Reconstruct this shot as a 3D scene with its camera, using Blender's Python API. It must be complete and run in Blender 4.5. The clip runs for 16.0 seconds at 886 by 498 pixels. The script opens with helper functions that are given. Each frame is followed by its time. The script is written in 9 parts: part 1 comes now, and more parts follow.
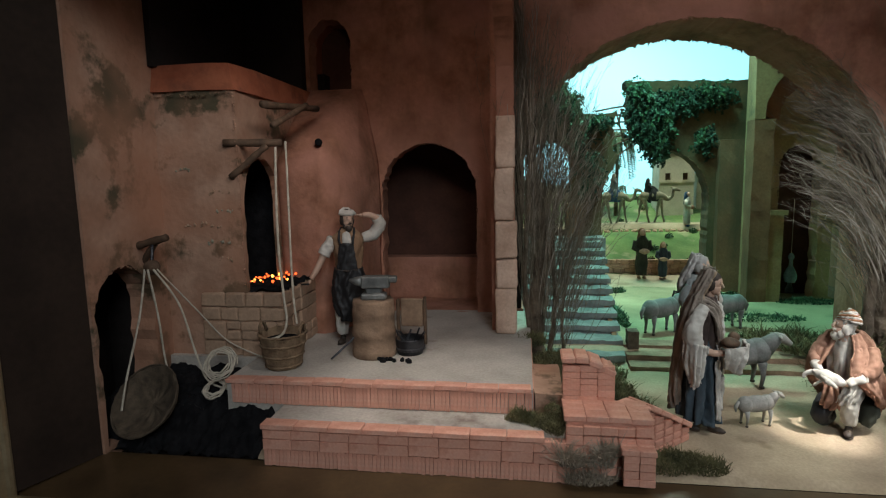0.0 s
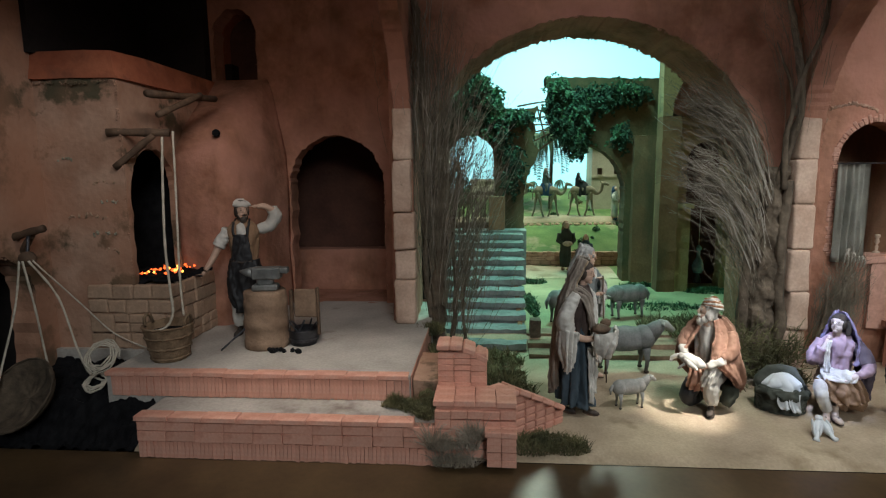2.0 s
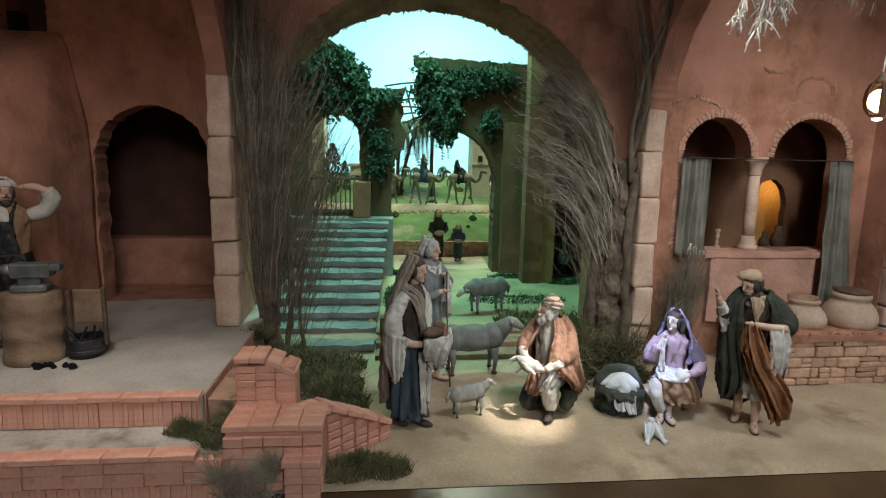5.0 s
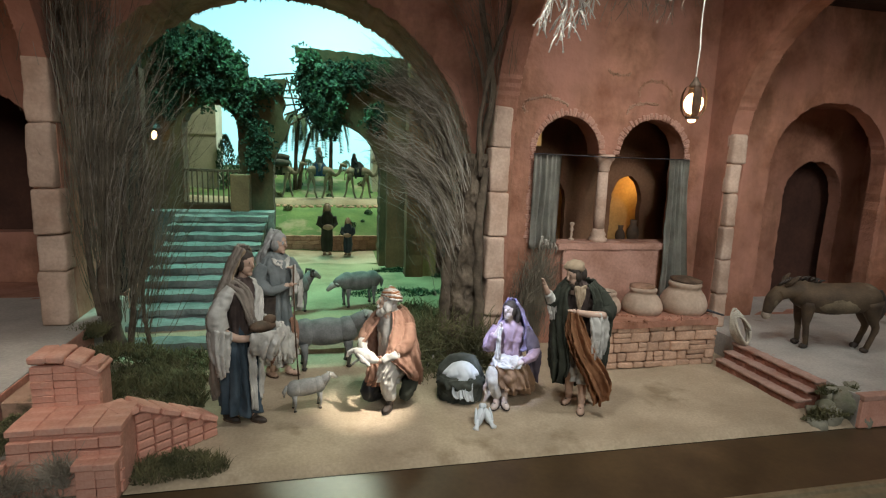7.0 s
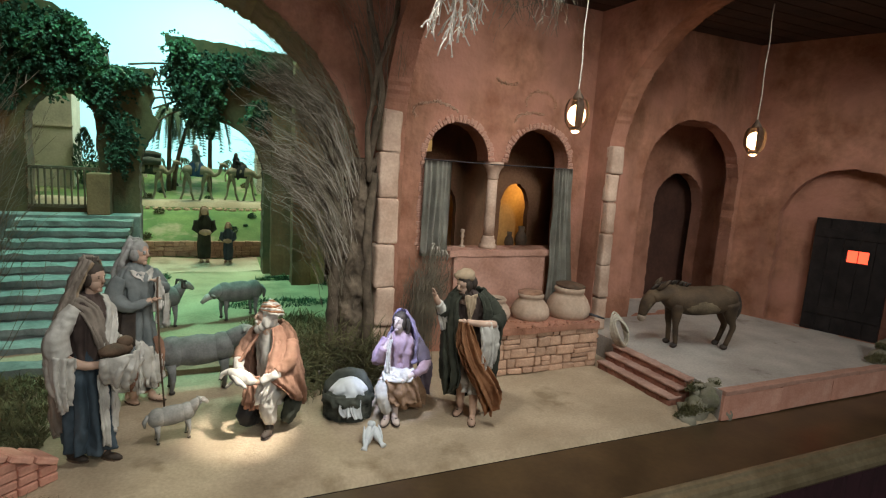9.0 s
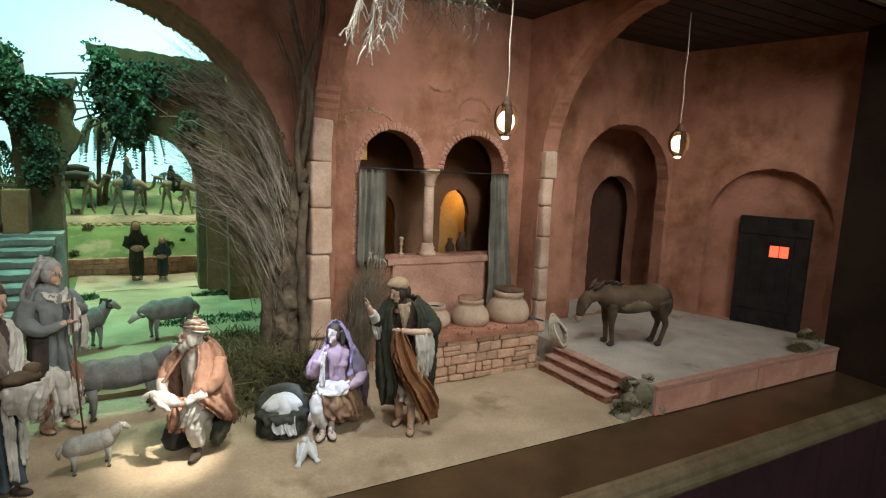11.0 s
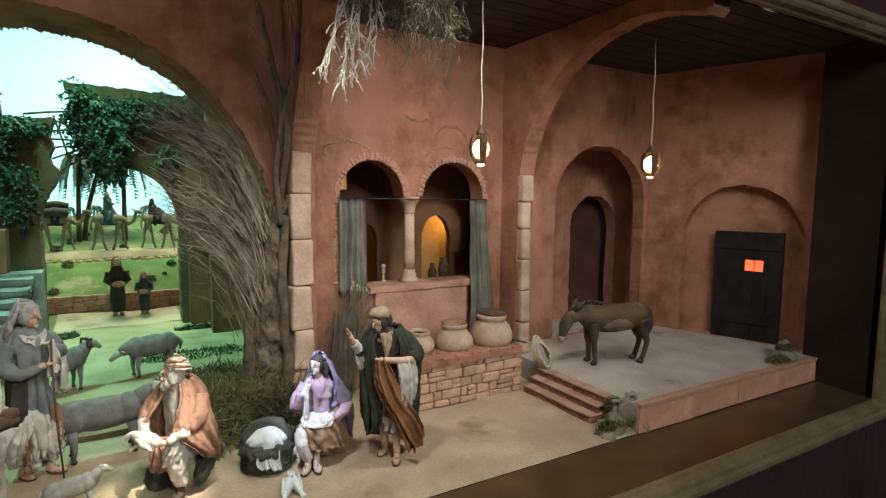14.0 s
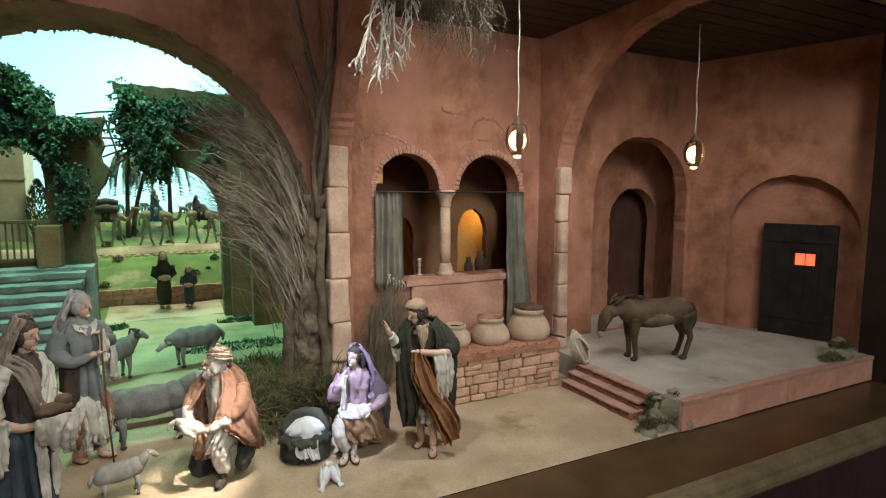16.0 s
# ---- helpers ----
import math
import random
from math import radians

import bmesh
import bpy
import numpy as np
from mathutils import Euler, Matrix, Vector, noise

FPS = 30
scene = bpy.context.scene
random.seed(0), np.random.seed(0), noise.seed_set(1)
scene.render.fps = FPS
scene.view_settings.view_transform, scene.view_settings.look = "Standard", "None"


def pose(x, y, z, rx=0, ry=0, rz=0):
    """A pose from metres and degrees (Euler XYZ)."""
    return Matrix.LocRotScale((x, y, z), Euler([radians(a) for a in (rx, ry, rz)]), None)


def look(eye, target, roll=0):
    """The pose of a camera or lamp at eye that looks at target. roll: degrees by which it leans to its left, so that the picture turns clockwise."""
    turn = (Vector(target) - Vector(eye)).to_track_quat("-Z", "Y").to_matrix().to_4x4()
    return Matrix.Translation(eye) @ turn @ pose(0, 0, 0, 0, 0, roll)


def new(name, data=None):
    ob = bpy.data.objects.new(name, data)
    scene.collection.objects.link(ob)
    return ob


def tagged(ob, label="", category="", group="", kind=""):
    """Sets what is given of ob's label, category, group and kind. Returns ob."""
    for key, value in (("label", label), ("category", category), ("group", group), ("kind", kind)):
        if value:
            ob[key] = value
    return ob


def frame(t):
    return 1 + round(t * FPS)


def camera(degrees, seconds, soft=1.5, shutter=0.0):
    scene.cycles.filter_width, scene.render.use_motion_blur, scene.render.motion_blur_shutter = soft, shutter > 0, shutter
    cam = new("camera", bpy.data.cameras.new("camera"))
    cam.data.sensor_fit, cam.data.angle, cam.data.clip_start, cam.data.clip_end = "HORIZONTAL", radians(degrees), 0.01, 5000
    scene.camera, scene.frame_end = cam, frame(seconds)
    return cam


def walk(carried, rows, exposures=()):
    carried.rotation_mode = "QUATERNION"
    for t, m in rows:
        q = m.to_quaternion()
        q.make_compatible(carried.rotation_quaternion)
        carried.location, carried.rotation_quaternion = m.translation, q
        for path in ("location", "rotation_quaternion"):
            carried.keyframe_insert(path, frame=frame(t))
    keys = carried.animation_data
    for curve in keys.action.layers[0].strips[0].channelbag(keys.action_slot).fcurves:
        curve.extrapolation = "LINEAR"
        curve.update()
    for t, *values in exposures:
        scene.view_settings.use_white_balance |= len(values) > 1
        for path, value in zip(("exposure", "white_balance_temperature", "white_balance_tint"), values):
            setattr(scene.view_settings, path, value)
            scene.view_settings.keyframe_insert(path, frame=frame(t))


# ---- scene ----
cam = camera(77.9, 16.0, 1.2)
METRES, EYE, TILT, LEAN, TURN = 0.9, 0.43, 0.0, 0.0, 8.4
ROWS = [
    (0.0, 0.0, 0.0, 0.0, -0.15, -7.3, 1.15),
    (0.5, -0.0385, -0.0274, -0.0043, -1.22, -7.78, 0.82),
    (1.0, -0.0042, -0.0423, -0.0006, -1.64, -7.88, 0.76),
    (1.5, 0.0997, -0.048, -0.0055, -2.36, -7.86, 0.89),
    (2.0, 0.1509, -0.0245, -0.0065, -3.92, -7.98, 0.74),
    (2.5, 0.162, 0.0278, -0.0084, -5.94, -8.19, 0.32),
    (3.0, 0.1281, 0.1047, -0.0047, -8.6, -8.48, -0.36),
    (3.5, 0.1196, 0.126, -0.0081, -10.59, -8.7, -0.72),
    (4.0, 0.1432, 0.1304, -0.0091, -11.96, -8.96, -1.0),
    (4.5, 0.2332, 0.108, -0.0098, -12.87, -9.29, -1.09),
    (7.0, 0.4662, 0.0288, -0.0099, -21.12, -9.72, -2.1),
    (7.5, 0.5091, 0.0218, -0.0115, -23.92, -9.54, -2.6),
    (8.0, 0.5042, 0.0585, -0.0073, -26.94, -9.37, -3.22),
    (8.5, 0.496, 0.0658, -0.0071, -29.65, -9.13, -3.55),
    (9.0, 0.4937, 0.0645, -0.006, -32.09, -8.85, -3.61),
    (9.5, 0.4985, 0.064, -0.0057, -33.86, -8.7, -3.42),
    (12.0, 0.5545, 0.0298, 0.0033, -38.5, -7.04, -1.76),
    (12.5, 0.5619, 0.0261, 0.0064, -39.18, -6.52, -1.45),
    (13.0, 0.5602, 0.0252, 0.009, -39.43, -6.1, -1.15),
    (13.5, 0.5401, 0.0286, 0.0099, -39.21, -5.76, -0.79),
    (14.0, 0.5325, 0.0264, 0.0115, -38.64, -5.63, -0.57),
    (14.5, 0.5292, 0.0304, 0.0083, -37.75, -5.69, -0.34),
    (15.0, 0.5299, 0.0357, 0.0065, -36.68, -5.84, -0.17),
    (15.5, 0.5322, 0.0369, 0.0036, -35.74, -5.97, -0.1),
    (16.0, 0.5364, 0.0307, 0.0036, -34.88, -6.04, -0.08),
]
walk(cam, [(t, pose(0, 0, EYE, TILT, LEAN, TURN) @ pose(METRES * x, METRES * y, METRES * z, 90 + pitch, roll, yaw)) for t, x, y, z, yaw, pitch, roll in ROWS],
     [(0.0, 0.0, 5750, 10), (3.0, -0.06, 5850, 10), (7.0, 0.02, 6050, 10), (12.0, 0.2, 6350, 10), (16.0, 0.25, 6400, 10)])

# ---- world and lights ----
world = bpy.data.worlds.new("dark_gallery")
world.use_nodes = True
world.node_tree.nodes["Background"].inputs[0].default_value = (0.02, 0.018, 0.016, 1)
world.node_tree.nodes["Background"].inputs[1].default_value = 0.35
scene.world = world


def lamp(kind, name, eye, target, watts, colour, size=0.1, angle=60, blend=0.5, spread=180):
    data = bpy.data.lights.new(name, kind)
    data.energy, data.color = watts, colour
    if kind == "AREA":
        data.shape, data.size, data.spread = "DISK", size, radians(spread)
    else:
        data.shadow_soft_size = size
    if kind == "SPOT":
        data.spot_size, data.spot_blend = radians(angle), blend
    ob = new(name, data)
    ob.matrix_world = look(eye, target)
    return ob


# unseen lamps assumed behind the case's top rail, over courtyard and in the gallery
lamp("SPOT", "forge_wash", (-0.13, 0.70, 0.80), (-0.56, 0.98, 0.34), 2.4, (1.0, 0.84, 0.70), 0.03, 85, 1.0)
# the lamps on steps, forge back and arch are fill, added against dark areas
lamp("SPOT", "step_fill", (-0.10, 0.70, 0.80), (-0.12, 0.82, 0.05), 12.5, (1.0, 0.88, 0.72), 0.03, 48, 1.0)
lamp("SPOT", "forge_back_fill", (-0.22, 0.70, 0.80), (-0.24, 1.30, 0.40), 1.7, (1.0, 0.74, 0.54), 0.03, 110, 1.0)
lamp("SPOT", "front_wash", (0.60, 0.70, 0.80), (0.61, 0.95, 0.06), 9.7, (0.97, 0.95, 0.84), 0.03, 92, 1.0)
lamp("SPOT", "arch_fill", (0.36, 0.70, 0.82), (0.40, 1.21, 0.72), 2.4, (1.0, 0.90, 0.80), 0.03, 130, 1.0)
lamp("SPOT", "window_wash", (1.00, 0.70, 0.785), (1.00, 1.15, 0.31), 9.3, (0.92, 0.92, 0.84), 0.03, 125, 1.0)
lamp("SPOT", "stable_wash", (1.56, 0.70, 0.785), (1.62, 1.15, 0.25), 3.2, (0.94, 0.91, 0.82), 0.03, 125, 1.0)
lamp("SPOT", "kneeling_spot", (0.70, 0.70, 0.85), (0.497, 0.935, 0.04), 72.0, (1.0, 0.91, 0.76), 0.012, 12, 1.0)
lamp("SPOT", "seated_spot", (0.54, 0.70, 0.85), (0.720, 0.955, 0.11), 52.0, (0.55, 0.67, 1.0), 0.01, 11.0, 1.0)
lamp("AREA", "yard_lamp", (0.32, 1.66, 1.30), (0.36, 1.68, 0.0), 6.3, (0.40, 1.0, 0.72), 0.25, spread=105)
lamp("AREA", "landscape_lamp", (0.55, 2.75, 1.45), (0.55, 2.6, 0.0), 21.0, (0.92, 1.0, 0.70), 0.5)
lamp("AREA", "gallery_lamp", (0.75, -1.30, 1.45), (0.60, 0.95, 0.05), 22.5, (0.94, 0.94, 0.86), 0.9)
lamp("POINT", "inner_room_lamp", (1.30, 1.49, 0.36), (1.3, 1.4, 0.2), 0.20, (1.0, 0.62, 0.20), 0.02)

# ---- materials ----
def material(name, a, b, scale=20.0, rough=0.85, metal=0.0, bump=0.3, fine=140.0, stain=None, stain_scale=6.0, stain_at=0.55, spread=0.0, depth=0.004, grit=0.28, spec=0.5, streak=1.0, soft=0.1, blush=None):
    m = bpy.data.materials.new(name)
    m.use_nodes = True
    t, n, l = m.node_tree, m.node_tree.nodes, m.node_tree.links
    bsdf = n["Principled BSDF"]
    bsdf.inputs["Roughness"].default_value, bsdf.inputs["Metallic"].default_value = rough, metal
    bsdf.inputs["Specular IOR Level"].default_value = spec
    geo = n.new("ShaderNodeTexCoord")
    big, small = n.new("ShaderNodeTexNoise"), n.new("ShaderNodeTexNoise")
    for node, s, d in ((big, scale, 5), (small, fine, 6)):
        node.inputs["Scale"].default_value, node.inputs["Detail"].default_value = s, d
        l.new(geo.outputs["Object"], node.inputs["Vector"])
    ramp = n.new("ShaderNodeValToRGB")
    ramp.color_ramp.elements[0].position, ramp.color_ramp.elements[1].position = 0.32, 0.68
    ramp.color_ramp.elements[0].color, ramp.color_ramp.elements[1].color = (*a, 1), (*b, 1)
    l.new(big.outputs["Fac"], ramp.inputs["Fac"])
    grain = n.new("ShaderNodeMix")
    grain.data_type, grain.blend_type = "RGBA", "OVERLAY"
    grain.inputs[0].default_value = grit
    l.new(ramp.outputs["Color"], grain.inputs[6])
    l.new(small.outputs["Fac"], grain.inputs[7])
    colour = grain.outputs[2]
    if stain:
        blot = n.new("ShaderNodeTexNoise")
        blot.inputs["Scale"].default_value, blot.inputs["Detail"].default_value = stain_scale, 6
        blot.inputs["Roughness"].default_value = 0.62
        run = n.new("ShaderNodeMapping")
        run.inputs["Scale"].default_value = (1, 1, streak)
        l.new(geo.outputs["Object"], run.inputs["Vector"])
        l.new(run.outputs["Vector"], blot.inputs["Vector"])
        edge = n.new("ShaderNodeMapRange")
        edge.inputs[1].default_value, edge.inputs[2].default_value = stain_at, stain_at + soft
        l.new(blot.outputs["Fac"], edge.inputs[0])
        mix = n.new("ShaderNodeMix")
        mix.data_type = "RGBA"
        l.new(edge.outputs[0], mix.inputs[0])
        l.new(colour, mix.inputs[6])
        mix.inputs[7].default_value = (*stain, 1)
        colour = mix.outputs[2]
    if blush:
        wide, span_, tone = n.new("ShaderNodeTexNoise"), n.new("ShaderNodeMapRange"), n.new("ShaderNodeMix")
        wide.inputs["Scale"].default_value, wide.inputs["Detail"].default_value = scale * 0.42, 3
        l.new(geo.outputs["Object"], wide.inputs["Vector"])
        span_.inputs[1].default_value, span_.inputs[2].default_value, span_.inputs[4].default_value = 0.42, 0.66, 0.75
        l.new(wide.outputs["Fac"], span_.inputs[0])
        tone.data_type = "RGBA"
        l.new(span_.outputs[0], tone.inputs[0])
        l.new(colour, tone.inputs[6])
        tone.inputs[7].default_value = (*blush, 1)
        colour = tone.outputs[2]
    if spread:
        info, hsv, span = n.new("ShaderNodeObjectInfo"), n.new("ShaderNodeHueSaturation"), n.new("ShaderNodeMapRange")
        span.inputs[3].default_value, span.inputs[4].default_value = 1 - spread, 1 + spread
        l.new(info.outputs["Random"], span.inputs[0])
        l.new(span.outputs[0], hsv.inputs["Value"])
        l.new(colour, hsv.inputs["Color"])
        colour = hsv.outputs["Color"]
    l.new(colour, bsdf.inputs["Base Color"])
    if bump:
        add, bp = n.new("ShaderNodeMath"), n.new("ShaderNodeBump")
        add.operation = "MULTIPLY_ADD"
        add.inputs[1].default_value = 0.4
        l.new(big.outputs["Fac"], add.inputs[2])
        l.new(small.outputs["Fac"], add.inputs[0])
        bp.inputs["Strength"].default_value, bp.inputs["Distance"].default_value = bump, depth
        l.new(add.outputs[0], bp.inputs["Height"])
        l.new(bp.outputs["Normal"], bsdf.inputs["Normal"])
    return m


def glow(name, colour, strength):
    m = bpy.data.materials.new(name)
    m.use_nodes = True
    b = m.node_tree.nodes["Principled BSDF"]
    b.inputs["Base Color"].default_value = (*colour, 1)
    b.inputs["Emission Color"].default_value, b.inputs["Emission Strength"].default_value = (*colour, 1), strength
    return m


TERRACOTTA = material("terracotta_plaster", (0.235, 0.100, 0.055), (0.45, 0.216, 0.138), 17, 0.92, 0, 0.8, 90, (0.15, 0.076, 0.040), 12, 0.50, 0, 0.007, 0.3, streak=0.30, soft=0.25, blush=(0.45, 0.215, 0.155))
RED_PLASTER = material("red_ochre_plaster", (0.26, 0.075, 0.034), (0.38, 0.125, 0.060), 17, 0.92, 0, 0.6, 110, (0.14, 0.05, 0.028), 12, 0.52, 0, 0.005, 0.2, soft=0.2)
ANVIL = material("worn_anvil_iron", (0.13, 0.135, 0.13), (0.27, 0.28, 0.27), 40, 0.5, 0.4, 0.3, 200)
PINK_PLASTER = material("pale_pink_plaster", (0.38, 0.20, 0.14), (0.54, 0.31, 0.235), 14, 0.92, 0, 0.6, 170, (0.24, 0.12, 0.08), 12, 0.56, 0, 0.003, soft=0.2)
CRUMB = material("crumbled_brick_edge", (0.20, 0.095, 0.060), (0.46, 0.24, 0.17), 60, 0.95, 0, 0.6, 220, None, 6, 0.55, 0, 0.002)
GREY_PLASTER = material("weathered_plaster", (0.30, 0.165, 0.105), (0.44, 0.28, 0.195), 15, 0.92, 0, 0.6, 90, (0.080, 0.066, 0.036), 10, 0.525, 0, 0.007, 0.2, soft=0.07, blush=(0.40, 0.20, 0.12))
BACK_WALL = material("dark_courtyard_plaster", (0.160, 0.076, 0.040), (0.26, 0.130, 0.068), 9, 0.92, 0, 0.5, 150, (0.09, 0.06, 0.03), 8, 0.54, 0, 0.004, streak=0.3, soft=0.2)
MOSS_WALL = material("mossy_courtyard_plaster", (0.085, 0.052, 0.024), (0.145, 0.092, 0.044), 9, 0.92, 0, 0.6, 110, (0.030, 0.040, 0.018), 7, 0.46, 0, 0.005, streak=0.5, soft=0.2)
PALE_WALL = material("pale_courtyard_plaster", (0.25, 0.165, 0.080), (0.38, 0.265, 0.135), 9, 0.92, 0, 0.5, 150, (0.12, 0.10, 0.06), 8, 0.60, 0, 0.004)
QUOIN = material("pale_quoin_stone", (0.40, 0.265, 0.19), (0.59, 0.43, 0.33), 16, 0.9, 0, 0.5, 190, None, 6, 0.55, 0.10, 0.003)
BRICK = material("red_brick", (0.56, 0.255, 0.175), (0.71, 0.385, 0.285), 26, 0.9, 0, 0.5, 260, (0.50, 0.30, 0.23), 14, 0.56, 0.06, 0.002, soft=0.2)
STEP_BRICK = material("worn_step_brick", (0.24, 0.095, 0.060), (0.42, 0.190, 0.130), 30, 0.95, 0, 0.7, 200, (0.16, 0.07, 0.045), 18, 0.55, 0.06, 0.003, soft=0.2)
WORN_PINK = material("worn_pink_tread", (0.36, 0.215, 0.165), (0.50, 0.325, 0.26), 24, 0.95, 0, 0.6, 180, (0.30, 0.145, 0.10), 16, 0.53, 0, 0.002, soft=0.2)
MORTAR = material("brick_mortar", (0.46, 0.22, 0.155), (0.60, 0.32, 0.235), 26, 0.95, 0, 0.5, 260, None, 6, 0.55, 0, 0.002)
STONE = material("bench_stone", (0.36, 0.205, 0.13), (0.54, 0.345, 0.235), 26, 0.9, 0, 0.6, 220, None, 6, 0.55, 0.16, 0.003)
HEARTH = material("hearth_stone", (0.29, 0.185, 0.115), (0.44, 0.30, 0.205), 20, 0.9, 0, 0.6, 200, (0.17, 0.115, 0.07), 14, 0.56, 0.08, 0.003, soft=0.2)
SLATE = material("stair_slate", (0.125, 0.135, 0.13), (0.25, 0.26, 0.25), 18, 0.85, 0, 0.7, 150, None, 6, 0.55, 0.08, 0.004)
FLOOR_GREY = material("packed_grey_floor", (0.36, 0.325, 0.285), (0.49, 0.45, 0.40), 12, 0.9, 0, 0.35, 200, (0.22, 0.18, 0.15), 8, 0.60, 0, 0.002)
SAND = material("sand", (0.325, 0.245, 0.16), (0.48, 0.375, 0.258), 9, 0.95, 0, 0.6, 230, (0.26, 0.190, 0.115), 7, 0.58, 0, 0.003)
YARD = material("mossy_yard", (0.22, 0.195, 0.105), (0.37, 0.33, 0.19), 8, 0.95, 0, 0.6, 200, (0.12, 0.15, 0.07), 6, 0.56, 0, 0.004, soft=0.2)
GRASS = material("landscape_grass", (0.07, 0.13, 0.035), (0.16, 0.23, 0.07), 9, 0.95, 0, 0.6, 160, (0.30, 0.26, 0.15), 6, 0.57, 0, 0.004)
PALE_TWIG = material("pale_twig", (0.42, 0.38, 0.32), (0.60, 0.55, 0.48), 30, 0.9, 0, 0.0, 200)
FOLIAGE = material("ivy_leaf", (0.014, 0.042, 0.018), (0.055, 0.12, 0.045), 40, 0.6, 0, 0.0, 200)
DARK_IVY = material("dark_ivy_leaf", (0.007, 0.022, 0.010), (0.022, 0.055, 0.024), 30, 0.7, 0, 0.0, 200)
BLUE_FIGURE = material("blue_grey_glaze", (0.10, 0.16, 0.20), (0.22, 0.32, 0.38), 30, 0.25, 0, 0.0, 200)
TUFT = material("dry_grass", (0.060, 0.062, 0.024), (0.17, 0.15, 0.066), 30, 0.9, 0, 0.0, 200)
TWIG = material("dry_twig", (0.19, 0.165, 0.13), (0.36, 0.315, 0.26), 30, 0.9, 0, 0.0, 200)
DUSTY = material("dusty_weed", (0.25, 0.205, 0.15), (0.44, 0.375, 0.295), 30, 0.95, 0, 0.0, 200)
# darker copy of the dry twig; paler strands among it paint the highlights
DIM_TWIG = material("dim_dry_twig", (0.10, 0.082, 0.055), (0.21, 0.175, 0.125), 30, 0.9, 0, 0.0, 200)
BARK = material("bark", (0.060, 0.043, 0.028), (0.17, 0.128, 0.088), 34, 0.95, 0, 0.9, 150, None, 6, 0.55, 0, 0.005)
WOOD = material("old_wood", (0.06, 0.035, 0.02), (0.14, 0.085, 0.05), 40, 0.8, 0, 0.5, 180)
STUMP = material("stump_wood", (0.16, 0.10, 0.062), (0.30, 0.20, 0.13), 30, 0.85, 0, 0.6, 180)
DARK_WOOD = material("varnished_sill", (0.060, 0.037, 0.018), (0.100, 0.062, 0.029), 14, 0.32, 0, 0.08, 120)
CASE_SIDE = material("dark_stained_case_side", (0.022, 0.014, 0.010), (0.036, 0.023, 0.016), 10, 0.8, 0, 0.15, 90, spec=0.2)
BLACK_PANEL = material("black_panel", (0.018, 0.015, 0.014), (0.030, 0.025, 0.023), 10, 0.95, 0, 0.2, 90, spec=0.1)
CEILING = material("dark_planks", (0.030, 0.018, 0.012), (0.06, 0.036, 0.024), 14, 0.85, 0, 0.4, 120)
GOLD = material("gilded_frame", (0.30, 0.23, 0.13), (0.46, 0.37, 0.23), 20, 0.36, 0.55, 0.2, 140)
MAROON = material("maroon_cloth", (0.030, 0.008, 0.012), (0.055, 0.015, 0.022), 8, 0.85, 0, 0.2, 90)
COAL = material("coal", (0.006, 0.006, 0.007), (0.014, 0.0138, 0.015), 60, 0.95, 0, 0.6, 200, spec=0.08)
DOOR_BLACK = material("black_door_wood", (0.012, 0.010, 0.010), (0.028, 0.023, 0.022), 30, 0.6, 0, 0.4, 160, spec=0.2)
IRON = material("dark_iron", (0.035, 0.036, 0.040), (0.10, 0.10, 0.11), 40, 0.5, 0.8, 0.3, 200)
ROPE = material("hemp_rope", (0.40, 0.355, 0.28), (0.60, 0.54, 0.44), 80, 0.95, 0, 0.5, 400)
WICKER = material("wicker", (0.13, 0.085, 0.048), (0.27, 0.185, 0.11), 60, 0.9, 0, 0.8, 300, None, 6, 0.55, 0, 0.003)
# darker copy of the wicker, for the flat basket
DARK_WICKER = material("dark_wicker_weave", (0.045, 0.032, 0.020), (0.115, 0.085, 0.055), 60, 0.9, 0, 0.8, 300, None, 6, 0.55, 0, 0.003)
CLAY = material("pale_clay", (0.38, 0.27, 0.19), (0.54, 0.41, 0.31), 14, 0.8, 0, 0.3, 160)
CURTAIN = material("grey_curtain", (0.24, 0.235, 0.195), (0.42, 0.405, 0.345), 20, 0.95, 0, 0.3, 300, depth=0.0008, grit=0.12)
ROCK = material("mossy_rock", (0.17, 0.155, 0.105), (0.34, 0.31, 0.235), 20, 0.95, 0, 0.8, 150, (0.085, 0.095, 0.04), 16, 0.54, soft=0.2)
SKIN = material("painted_clay_skin", (0.50, 0.32, 0.23), (0.60, 0.41, 0.31), 30, 0.6, 0, 0.2, 200, depth=0.0008, grit=0.12)
PALE_SKIN = material("painted_pale_skin", (0.52, 0.42, 0.37), (0.64, 0.53, 0.48), 30, 0.6, 0, 0.2, 200, depth=0.0008, grit=0.12)
# dark plaster colour that holds the shade inside the doorways and the niche
SHADED_RED = material("shaded_red_plaster", (0.055, 0.022, 0.014), (0.09, 0.038, 0.024), 14, 0.92, 0, 0.4, 110)
HAIR = material("painted_hair", (0.025, 0.018, 0.014), (0.06, 0.042, 0.03), 60, 0.7, 0, 0.4, 300, depth=0.0008, grit=0.12)
WHITE_CLOTH = material("white_cloth", (0.40, 0.37, 0.325), (0.66, 0.625, 0.57), 30, 0.9, 0, 0.3, 300, depth=0.0008, grit=0.12)
GREY_CLOTH = material("taupe_cloth", (0.15, 0.12, 0.095), (0.33, 0.275, 0.225), 24, 0.95, 0, 0.4, 300, depth=0.0008, grit=0.12)
BLUE_CLOTH = material("slate_blue_cloth", (0.030, 0.046, 0.060), (0.072, 0.10, 0.125), 24, 0.95, 0, 0.4, 300, depth=0.0008, grit=0.12)
